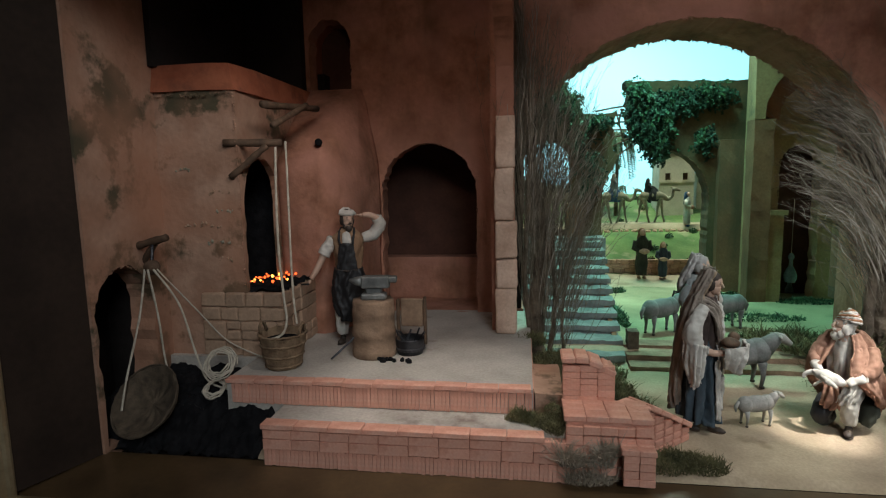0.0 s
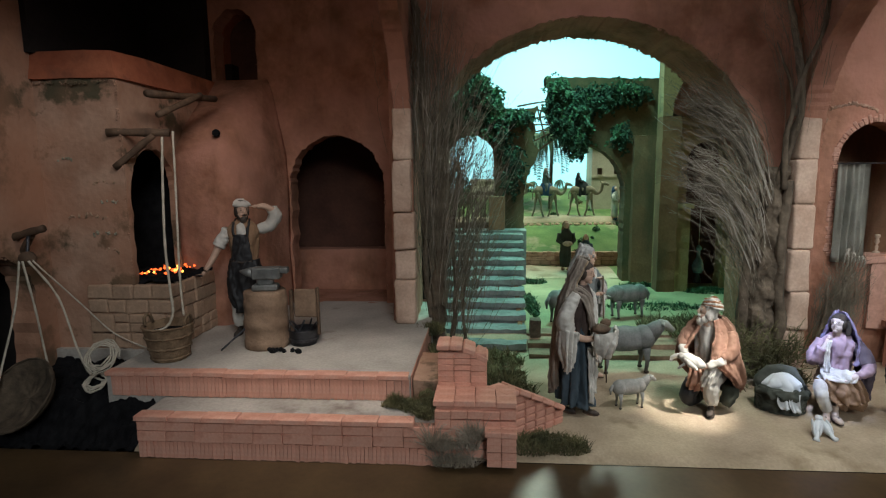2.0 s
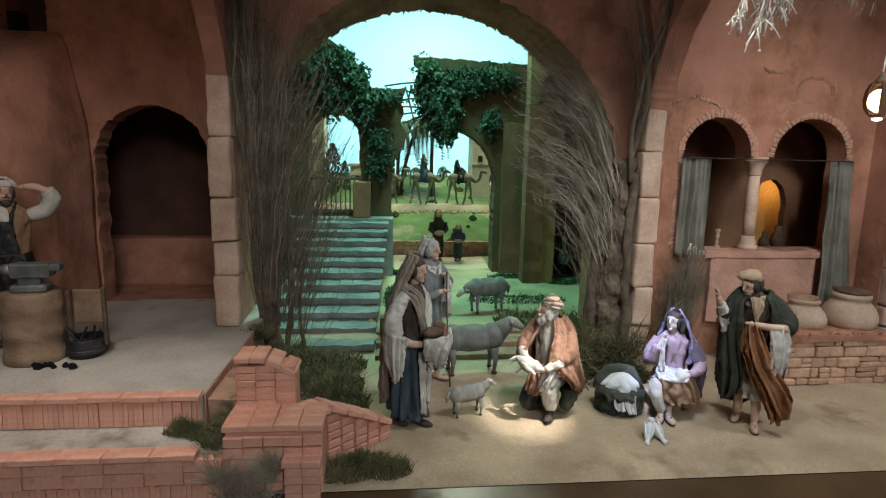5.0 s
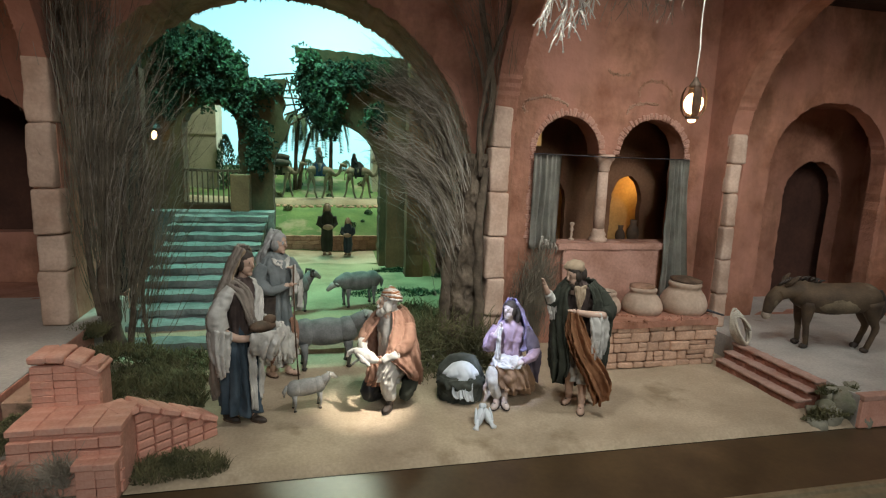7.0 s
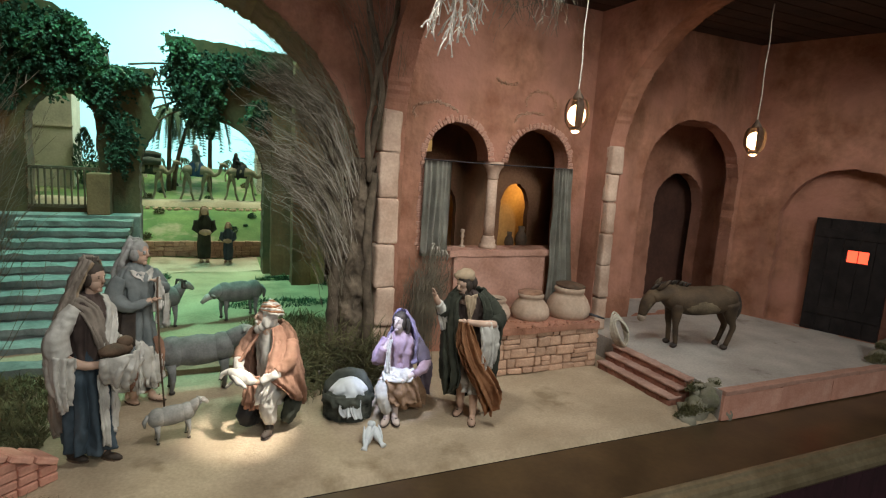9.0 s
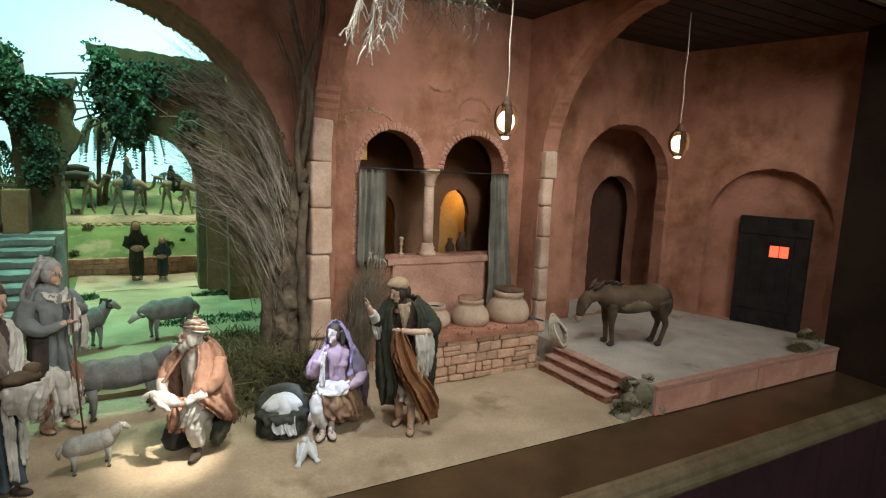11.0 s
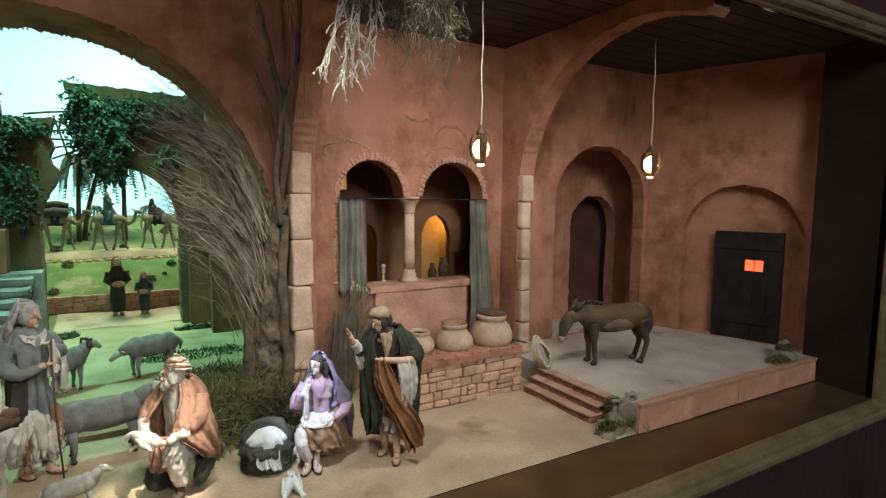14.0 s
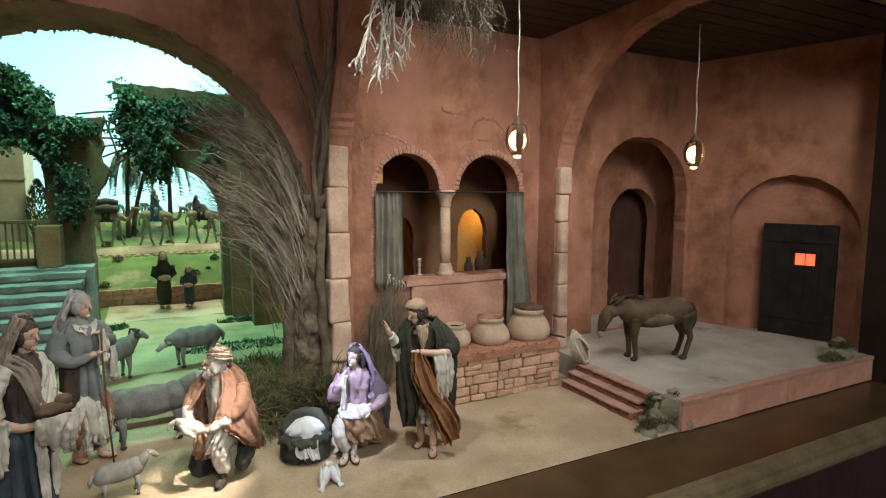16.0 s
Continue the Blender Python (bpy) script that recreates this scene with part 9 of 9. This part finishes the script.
sheep("ram_figurine", pose(0.428, 1.145, 0.0, 0, 0, 6), "large dark grey clay ram beside the curb", [WOOL, PALE_WOOL, HAIR], 0.150, 0.105, False, 0)
sheep("sheep_figurine", pose(0.515, 1.475, 0.030, 0, 0, 200), "grey clay sheep grazing in the courtyard", [WOOL, PALE_WOOL, HAIR], 0.125, 0.095, False, 0, True)
sheep("sheep_figurine", pose(0.345, 1.420, 0.030, 0, 0, 30), "grey horned clay sheep in the courtyard", [WOOL, PALE_WOOL, HAIR], 0.120, 0.095, True)

# donkey
bm = bmesh.new()
limb(bm, [(-0.080, 0, 0.124), (-0.070, 0, 0.121), (-0.048, 0, 0.117), (-0.020, 0, 0.112), (0.012, 0, 0.109), (0.042, 0, 0.113), (0.062, 0, 0.120), (0.072, 0, 0.124)], [0.008, 0.0235, 0.0315, 0.0325, 0.0335, 0.0310, 0.0245, 0.014], 0, 20, 28)
limb(bm, [(0.054, 0, 0.122), (0.078, 0, 0.122), (0.098, 0, 0.114)], [0.025, 0.018, 0.014], 0, 12, 8)
limb(bm, [(0.092, 0, 0.124), (0.106, 0, 0.100), (0.114, 0, 0.070)], [0.0130, 0.0130, 0.0080], 0, 12, 8)
ball(bm, (0.114, 0, 0.066), (0.0095, 0.0090, 0.0115), 1, 12)
for s in (-1, 1):
    tube(bm, [(0.090, s * 0.008, 0.132), (0.082, s * 0.014, 0.145), (0.074, s * 0.017, 0.156)], [0.004, 0.0055, 0.0015], 8, 0)
    ball(bm, (0.103, s * 0.0115, 0.106), (0.0022, 0.0016, 0.0022), 2, 8)
    limb(bm, [(0.048, s * 0.014, 0.104), (0.049, s * 0.015, 0.062), (0.047, s * 0.015, 0.040), (0.045, s * 0.015, 0.010)], [0.0150, 0.0070, 0.0052, 0.0048], 0, 10, 12)
    limb(bm, [(-0.058, s * 0.013, 0.112), (-0.066, s * 0.015, 0.072), (-0.072, s * 0.015, 0.050), (-0.062, s * 0.015, 0.010)], [0.0220, 0.0100, 0.0060, 0.0050], 0, 10, 12)
    ball(bm, (0.048, s * 0.015, 0.006), (0.0080, 0.0065, 0.0065), 2, 10)
    ball(bm, (-0.059, s * 0.015, 0.006), (0.0080, 0.0065, 0.0065), 2, 10)
limb(bm, [(-0.078, 0, 0.134), (-0.088, 0, 0.116), (-0.088, 0, 0.088), (-0.085, 0, 0.070)], [0.0045, 0.004, 0.006, 0.002], 2, 8, 8)
for k in range(11):
    q = spline([(0.098, 0, 0.132), (0.080, 0, 0.141), (0.055, 0, 0.146), (0.030, 0, 0.141)], k / 10)
    tube(bm, [q, q + Vector((-0.004, 0.0016 * (-1) ** k, 0.008)), q + Vector((-0.010, 0.003 * (-1) ** k, 0.009))], [0.0034, 0.0030, 0.0008], 5, 2)
for s in (-1, 1):
    ball(bm, (0.002, s * 0.0195, 0.105), (0.048, 0.0150, 0.022), 3, 20)
    ball(bm, (0.105, s * 0.0085, 0.096), (0.0045, 0.0055, 0.010), 3, 10)
donkey = new("donkey_figurine", mesh_of(rough(bm, 0.0012, 50), "donkey_figurine", [HIDE, PALE_HIDE, HAIR, TAN_HIDE], True))
donkey.matrix_basis = pose(1.456, 0.985, 0.050, 0, 0, 160) @ Matrix.Diagonal((1.10, 1.12, 0.97, 1))
tagged(donkey, "dark brown clay donkey with a pale muzzle standing in the stable", "animal figurine")

# doves
bm = bmesh.new()
ball(bm, (0, 0, 0.020), (0.0085, 0.019, 0.0100), 0, 16, (-38, 0, 0))
ball(bm, (0, -0.014, 0.036), (0.0062, 0.0070, 0.0066), 0, 12)
tube(bm, [(0, -0.020, 0.036), (0, -0.026, 0.033)], [0.0016, 0.0005], 6, 1)
for s in (-1, 1):
    ball(bm, (s * 0.0080, 0.006, 0.020), (0.0030, 0.020, 0.0085), 0, 12, (-42, 0, s * 12))
    tube(bm, [(s * 0.004, -0.002, 0.012), (s * 0.004, -0.004, 0.0)], 0.0011, 5, 1)
tube(bm, [(0, 0.012, 0.012), (0, 0.024, 0.004), (0, 0.034, 0.002)], [0.006, 0.005, 0.007], 8, 0)
dove_me = mesh_of(bm, "dove_figurine", [LINEN, BROWN_CLOTH], True)
for x, y, a, s in ((0.663, 0.868, 150, 0.72), (0.676, 0.871, 196, 0.66)):
    ob = new("dove_figurine", dove_me)
    ob.matrix_basis = pose(x, y, 0, 0, 0, a) @ Matrix.Scale(s, 4)
    tagged(ob, "white clay dove pecking on the sand", "bird figurine", "white doves")

# basket crib with white linen
crib = thing("basket_crib", "dark mossy basket crib filled with white linen", "crib", at=pose(0.655, 0.965, 0.0, 0, 0, -12) @ Matrix.Scale(0.9, 4))
bm = bmesh.new()
robe(bm, [(0, 0, 0.001, 0.040, 0.032), (0, 0, 0.020, 0.043, 0.035), (0, 0, 0.038, 0.042, 0.033), (0, 0, 0.050, 0.036, 0.028)], 0, 12, 0.03, 1.0)
part("body", rough(bm, 0.0025, 60), MOSS_CLOTH, crib, "", True)
r = random.Random(5)
bm = bmesh.new()
for i in range(420):
    a, z = r.uniform(0, 6.283), r.uniform(0.002, 0.050)
    p = Vector((0.0435 * math.cos(a), 0.035 * math.sin(a), z))
    d = Vector((-math.sin(a), math.cos(a), r.gauss(0, 0.35))).normalized() * r.uniform(0.008, 0.020)
    tube(bm, [p - d * 0.5, p * 1.02, p + d * 0.5], 0.0005, 3, 0, False)
part("wicker_strands", bm, MOSS_CLOTH, crib)["kind"] = "stuff"
bm = bmesh.new()
robe(bm, [(0, -0.002, 0.046, 0.033, 0.026), (0.001, -0.003, 0.058, 0.029, 0.023), (0.002, -0.001, 0.069, 0.019, 0.015), (0.003, 0, 0.074, 0.006, 0.006)], 0, 7, 0.05, 4.0)
part("linen", rough(bm, 0.0016, 70), LINEN, crib, "white linen heap tinted for the cool spot", True)
for x, l in ((-0.006, 0.028), (0.014, 0.032)):
    bm = bmesh.new()
    sheet(bm, [[(x - 0.008, -0.036, 0.046), (x + 0.008, -0.037, 0.046)], [(x - 0.011, -0.041, 0.030), (x + 0.008, -0.042, 0.030)], [(x - 0.007 + 0.004, -0.043, 0.044 - l), (x + 0.011, -0.044, 0.046 - l)]], 0, 2, 0.0022, 14, 12, 0.002, x * 100)
    part("hanging_cloth", bm, LINEN, crib, "", True)
bm = bmesh.new()
sheet(bm, [[(-0.043, -0.010, 0.050), (-0.024, -0.034, 0.052), (0.012, -0.038, 0.052), (0.044, -0.012, 0.050)], [(-0.046, -0.012, 0.043), (-0.026, -0.038, 0.043), (0.014, -0.042, 0.042), (0.047, -0.014, 0.042)], [(-0.044, -0.012, 0.036), (-0.025, -0.036, 0.034), (0.014, -0.040, 0.034), (0.045, -0.014, 0.034)]], 0, 5, 0.0018, 30, 10, 0.002, 2.0)
part("rim_cloth", bm, MOSS_CLOTH, crib, "grey-green folded cloth rim", True)

part("hood", rough(tube(bmesh.new(), [(-0.036, 0.010, 0.036), (-0.032, 0.018, 0.054), (-0.016, 0.022, 0.070), (0.006, 0.022, 0.076), (0.024, 0.020, 0.070), (0.035, 0.014, 0.054), (0.038, 0.010, 0.036)], [0.010, 0.0115, 0.012, 0.012, 0.012, 0.0115, 0.010], 16), 0.005, 60), MOSS_CLOTH, crib, "dark mossy hood", True)

# ---- landscape beyond the courtyard ----
def lz(x, y):
    return land_height(x, y)


fw = thing("field_wall", "low dry-stone field wall below the green slope", "wall", kind="structure")
r = random.Random(201)
smesh = []
for k in range(5):
    bm = bmesh.new()
    bmesh.ops.create_icosphere(bm, subdivisions=2, radius=1.0)
    for v in bm.verts:
        v.co *= 1 + 0.3 * noise.noise(v.co * 1.2 + Vector((k * 5, 0, 0)))
    smesh.append(mesh_of(bm, "stone", STONE, True))
part("core", box(0.20, 0.78, 2.242, 2.262, 0.02, 0.094), STONE, fw)
rubble(fw, 0.20, 0.78, 0.030, 0.098, 2.246, "-y", 0.012, 0.024, 0.016, 0.044, 201, STONE)
ed = thing("track_stones", "row of pale stones edging the camel track", "stones", kind="structure")
x = 0.0
while x < 1.0:
    w = r.uniform(0.008, 0.018)
    piece("stone", r.choice(smesh), ed, Matrix.LocRotScale((x + w, 2.60 + r.uniform(-0.006, 0.006), lz(x, 2.60) + 0.004), Euler((0, r.uniform(-.2, .2), r.uniform(-.4, .4))), (w, 0.012, 0.008)))
    x += 2.2 * w
struct("sand_track", grid(-0.6, 1.5, 2.61, 2.72, 60, 8, lambda x, y: lz(x, y) + 0.004), SAND, "sandy camel track along the slope", "track", True)
struct("sand_path", grid(0.28, 0.62, 2.016, 2.20, 24, 14, lambda x, y: lz(x, y) + 0.003), SAND, "sandy path out of the courtyard arch", "path", True)


def person_small(name, at, h, mats, label, group=""):
    """A walking figurine: robe, cloak, arms, head with a cloth."""
    bm = bmesh.new()
    k = h / 0.2
    S = lambda *v: tuple(k * q for q in v)
    loft(bm, [S(0, 0, 0.016, 0.018, 0.016), S(0, 0, 0.06, 0.022, 0.018), S(0, 0, 0.105, 0.019, 0.015), S(0, 0, 0.145, 0.025, 0.016), S(0, 0, 0.160, 0.014, 0.011), S(0, 0, 0.168, 0.007, 0.007)], 24, 1, 7, 0.10, 0.4)
    ball(bm, S(0, -0.002, 0.180), S(0.0115, 0.0125, 0.0145), 0, 12)
    loft(bm, [S(0, 0.012, 0.125, 0.015, 0.006), S(0, 0.008, 0.16, 0.016, 0.011), S(0, 0.004, 0.185, 0.0125, 0.0115), S(0, 0.003, 0.197, 0.006, 0.006)], 16, 2, 5, 0.08)
    for s in (-1, 1):
        tube(bm, [S(s * 0.024, 0, 0.148), S(s * 0.030, -0.004, 0.120), S(s * 0.014, -0.026, 0.108)], [0.010 * k, 0.010 * k, 0.005 * k], 8, 1)
        tube(bm, [S(s * 0.009, 0, 0.03), S(s * 0.010, -0.003 * s, 0.006)], [0.007 * k, 0.006 * k], 8, 0)
        ball(bm, S(s * 0.010, -0.006, 0.005), S(0.006, 0.012, 0.005), 2, 8)
    ball(bm, S(0, -0.028, 0.110), S(0.020, 0.010, 0.010), 3, 10)
    return figurine(name, bm, mats, at, label, "figurine", group)


person_small("village_woman_figurine", pose(0.446, 2.15, lz(0.446, 2.15), 0, 0, 6), 0.198, [SKIN, GREEN_CLOTH, OCHRE_CLOTH, CLAY], "small clay village woman in dark clothes on the path")
person_small("village_child_figurine", pose(0.522, 2.145, lz(0.52, 2.145), 0, 0, -8), 0.145, [SKIN, BLUE_CLOTH, BROWN_CLOTH, CLAY], "small clay village child beside the woman")
person_small("striped_woman_figurine", pose(0.735, 2.62, lz(0.735, 2.62), 0, 0, 60), 0.16, [SKIN, WHITE_CLOTH, TEAL_CLOTH, BROWN_CLOTH], "clay woman in pale robe and blue veil on the track")


def camel(at, label, blanket, bales=False):
    bm = bmesh.new()
    limb(bm, [(-0.046, 0, 0.098), (-0.036, 0, 0.098), (-0.010, 0, 0.099), (0.020, 0, 0.097), (0.038, 0, 0.096)], [0.006, 0.0165, 0.0195, 0.0190, 0.0120], 0, 16, 20)
    ball(bm, (-0.004, 0, 0.118), (0.020, 0.011, 0.016), 0, 12)
    limb(bm, [(0.034, 0, 0.098), (0.052, 0, 0.086), (0.066, 0, 0.096), (0.072, 0, 0.118)], [0.0115, 0.0075, 0.0058, 0.0054], 0, 10, 14)
    limb(bm, [(0.068, 0, 0.121), (0.080, 0, 0.122), (0.095, 0, 0.116)], [0.0068, 0.0064, 0.0038], 0, 10, 8)
    for s in (-1, 1):
        for x, d in ((0.026, 0.016 * s), (-0.032, -0.018 * s)):
            limb(bm, [(x, s * 0.009, 0.092), (x + d * 0.6, s * 0.010, 0.052), (x + d * 0.7, s * 0.010, 0.030), (x + d * 1.2, s * 0.010, 0.002)], [0.0095, 0.0045, 0.0034, 0.0038], 0, 8, 12)
        tube(bm, [(0.066, s * 0.004, 0.127), (0.062, s * 0.007, 0.133)], [0.0024, 0.0008], 5, 0)
    robe(bm, [(-0.002, 0, 0.080, 0.026, 0.0205), (-0.002, 0, 0.100, 0.025, 0.0205), (-0.003, 0, 0.118, 0.021, 0.0150), (-0.004, 0, 0.136, 0.008, 0.008)], 1, 9, 0.08, 1.0, 40)
    if bales:
        for s in (-1, 1):
            limb(bm, [(-0.034, s * 0.020, 0.120), (0.0, s * 0.022, 0.122), (0.032, s * 0.020, 0.120)], [0.009, 0.014, 0.009], 2, 12, 10)
        limb(bm, [(-0.036, 0, 0.140), (0.0, 0, 0.144), (0.034, 0, 0.140)], [0.008, 0.012, 0.008], 2, 12, 10)
    limb(bm, [(-0.044, 0, 0.102), (-0.052, 0, 0.085), (-0.050, 0, 0.066)], [0.003, 0.0022, 0.0034], 0, 6, 6)
    ob = new("camel_figurine", mesh_of(rough(bm, 0.0010, 70), "camel_figurine", [CAMEL, blanket, MOSS_CLOTH], True))
    ob.matrix_basis = at @ Matrix.Scale(1.27, 4)
    return tagged(ob, label, "animal figurine", "camels on the track")


def rider(at, label, robe, veil):
    bm = bmesh.new()
    loft(bm, [(0, 0, 0.0, 0.022, 0.020), (0, 0, 0.02, 0.020, 0.018), (0, 0, 0.05, 0.016, 0.013), (0, 0, 0.066, 0.018, 0.012), (0, 0, 0.074, 0.008, 0.008)], 20, 1, 7, 0.08)
    ball(bm, (0.002, 0, 0.084), (0.009, 0.009, 0.0105), 0, 12)
    loft(bm, [(-0.006, 0, 0.06, 0.008, 0.011), (-0.003, 0, 0.078, 0.010, 0.011), (-0.001, 0, 0.092, 0.008, 0.009), (0, 0, 0.098, 0.003, 0.003)], 14, 2, 5, 0.06)
    for s in (-1, 1):
        tube(bm, [(0, s * 0.016, 0.064), (0.010, s * 0.018, 0.046), (0.022, s * 0.006, 0.042)], [0.006, 0.006, 0.004], 8, 1)
        tube(bm, [(0.004, s * 0.016, 0.010), (0.008, s * 0.024, -0.022), (0.010, s * 0.024, -0.036)], [0.010, 0.007, 0.004], 8, 1)
    return figurine("rider_figurine", bm, [SKIN, robe, veil], at @ Matrix.Scale(0.85, 4), label, "figurine")


z = lz(0.43, 2.67) + 0.004
camel(pose(0.425, 2.665, z, 0, 0, -6), "clay camel with a blue blanket walking the track", TEAL_CLOTH)
rider(pose(0.420, 2.665, z + 0.150, 0, 0, -6), "clay rider in dark robes on the camel", SLATE_CLOTH, GREY_CLOTH)
camel(pose(0.600, 2.690, z, 0, 0, -4), "clay camel with a black blanket walking the track", BLACK_CLOTH)
rider(pose(0.578, 2.690, z + 0.125, 0, 0, -4), "clay rider in black robes on the camel", BLACK_CLOTH, BLACK_CLOTH)
camel(pose(0.245, 2.70, z, 0, 0, 4), "clay camel laden with dark bales", GREEN_CLOTH, True)


def palm(x, y, h, lean, seed, label):
    r = random.Random(seed)
    z = lz(x, y)
    t = thing("palm_tree", label, "palm", "palms on the hill", at=pose(x, y, z))
    bm = bmesh.new()
    pts = [(lean * (i / 10) ** 1.6, 0, h * i / 10) for i in range(11)]
    tube(bm, pts, [min(0.0105, h * 0.05) * (1 - 0.35 * i / 10) * (1 + 0.10 * (i % 2)) for i in range(11)], 9)
    part("trunk", bm, BARK, t, "", True)
    top = Vector((lean, 0, h))
    for k in range(19):
        a = 2 * math.pi * k / 19 + r.uniform(-0.2, 0.2)
        up, L = r.uniform(-0.2, 0.75), (0.135 if h > 0.1 else 0.05) * r.uniform(0.8, 1.15)
        d = Vector((math.cos(a), math.sin(a), 0))
        spine = [top + d * L * (s - 0.35 * s * s) + Vector((0, 0, L * (up * s - 1.45 * s * s))) for s in [i / 10 for i in range(11)]]
        bm = bmesh.new()
        tube(bm, spine, [L * 0.012 * (1 - 0.08 * i) for i in range(11)], 4, 0, False)
        side = d.cross(Vector((0, 0, 1)))
        for i in range(1, 31):
            p = spline(spine, i / 30.5)
            for s in (-1, 1):
                e = p + (side * s * 0.15 + d * 0.14 + Vector((0, 0, -0.10))) * L * (1.1 - 0.017 * i) * r.uniform(0.8, 1.15)
                w = (spline(spine, min(1, i / 30.5 + 0.03)) - p).normalized() * L * 0.034
                bm.faces.new([bm.verts.new(v) for v in (p - w, p + w, e)])
        part("frond", bm, PALM, t)
    return t


palm(0.303, 2.95, 0.37, 0.012, 1, "dark green model palm on the hill")
palm(0.322, 2.97, 0.39, 0.095, 2, "leaning dark green model palm on the hill")
palm(0.476, 2.95, 0.42, 0.006, 3, "tall dark green model palm on the hill")
for k, x in enumerate((0.235, 0.345, 0.40, 0.56)):
    palm(x, 3.30 + 0.05 * (k % 2), 0.06, 0.01, 4 + k, "small far model palm on the ridge")


def shrub(x, y, r0, seed, label, mat=FOLIAGE):
    r = random.Random(seed)
    bm = bmesh.new()
    for i in range(260):
        a, k, e = r.uniform(0, 6.283), r.random() ** 0.5, r.random()
        p = Vector((r0 * k * math.cos(a), r0 * k * math.sin(a), r0 * 1.3 * e * (1.1 - k * 0.6)))
        u = Vector((r.gauss(0, 1), r.gauss(0, 1), r.gauss(0.3, 0.8))).normalized() * r0 * 0.34
        w = u.cross(Vector((r.gauss(0, 1), r.gauss(0, 1), r.gauss(0, 1)))).normalized() * r0 * 0.12
        bm.faces.new([bm.verts.new(q) for q in (p, p + u * 0.5 + w, p + u, p + u * 0.5 - w)])
    for i in range(5):
        a = i * 1.3
        tube(bm, [(0, 0, -0.004), (r0 * 0.4 * math.cos(a), r0 * 0.4 * math.sin(a), r0 * 0.8)], [r0 * 0.05, r0 * 0.02], 5)
    ob = tagged(part("shrub", bm, mat), label, "shrub", "shrubs on the hill")
    ob.location = (x, y, lz(x, y))


r = random.Random(303)
for i in range(30):
    y = r.choice((2.30, 2.42, 2.52, 2.78, 2.9, 3.05, 3.2)) + r.uniform(-0.04, 0.04)
    x = 0.42 + r.uniform(-0.30, 0.42) * (y - 0.1) / 2.2
    shrub(x, y, r.uniform(0.008, 0.021), 400 + i, "small dark green model shrub on the slope", FOLIAGE if i % 3 else TUFT)


def cypress(x, y, h, seed):
    r = random.Random(seed)
    bm = bmesh.new()
    for i in range(900):
        e = r.random()
        a, k = r.uniform(0, 6.283), h * 0.17 * math.sin(math.pi * min(1, 0.12 + e * 0.88)) ** 0.7 * r.random() ** 0.4
        p = Vector((k * math.cos(a), k * math.sin(a), h * (0.06 + 0.92 * e)))
        u = Vector((math.cos(a) * 0.5, math.sin(a) * 0.5, 1)).normalized() * h * 0.06
        w = u.cross(Vector((r.gauss(0, 1), r.gauss(0, 1), 0))).normalized() * h * 0.015
        bm.faces.new([bm.verts.new(q) for q in (p - w, p + w, p + u)])
    t = thing("cypress", "dark green model cypress behind the gate", "tree", "cypresses", at=pose(x, y, lz(x, y) - 0.003))
    part("crown", bm, FOLIAGE, t)
    part("trunk", tube(bmesh.new(), [(0, 0, 0), (0, 0, h * 0.3)], [h * 0.02, h * 0.012], 7), BARK, t)


cypress(-0.022, 2.95, 0.26, 1)
cypress(0.030, 3.05, 0.15, 2)


def house(x0, x1, y0, y1, h, windows, label, storeys=2):
    z0 = lz((x0 + x1) / 2, y0) - 0.02
    t = thing("model_house", label, "house", "model houses", at=pose(0, 0, 0))
    holes = [rect(u - 0.013, u + 0.013, z0 + v, z0 + v + 0.036) for u, v in windows]
    part("front_wall", slab([rect(x0, x1, z0, z0 + h)] + holes, 0.016, "y", y0), HOUSE, t)
    part("body", box(x0 + 0.002, x1 - 0.002, y0 + 0.016, y1, z0, z0 + h - 0.004), HOUSE, t)
    part("cornice", box(x0 - 0.008, x1 + 0.008, y0 - 0.008, y1 + 0.008, z0 + h - 0.004, z0 + h + 0.010, 0.002), HOUSE, t)
    part("string_course", box(x0 - 0.004, x1 + 0.004, y0 - 0.004, y0, z0 + h * 0.55, z0 + h * 0.55 + 0.008), HOUSE, t)
    for u, v in windows:
        w = part("window", box(u - 0.012, u + 0.012, y0 + 0.010, y0 + 0.0155, z0 + v + 0.001, z0 + v + 0.035), WOOD, t, "dark shuttered window")
        part("sill", box(u - 0.016, u + 0.016, y0 - 0.005, y0 - 0.0005, z0 + v - 0.006, z0 + v), HOUSE, w)
    return t


house(0.688, 0.858, 2.95, 3.12, 0.34, [(0.730, 0.20), (0.815, 0.20)], "pale green-lit model town house on the hill")
house(0.730, 0.835, 2.97, 3.10, 0.48, [(0.782, 0.40)], "pale upper storey of the model town house")
house(0.90, 1.15, 3.05, 3.2, 0.20, [(0.94, 0.06), (1.0, 0.06), (1.06, 0.06)], "low pale model house on the hill")
house(-0.42, -0.063, 2.95, 3.15, 0.50, [(-0.30, 0.22), (-0.30, 0.10)], "tall pale model house behind the gate")
house(0.05, 0.20, 3.15, 3.28, 0.12, [(0.09, 0.04), (0.15, 0.04)], "small pale model house far on the hill")
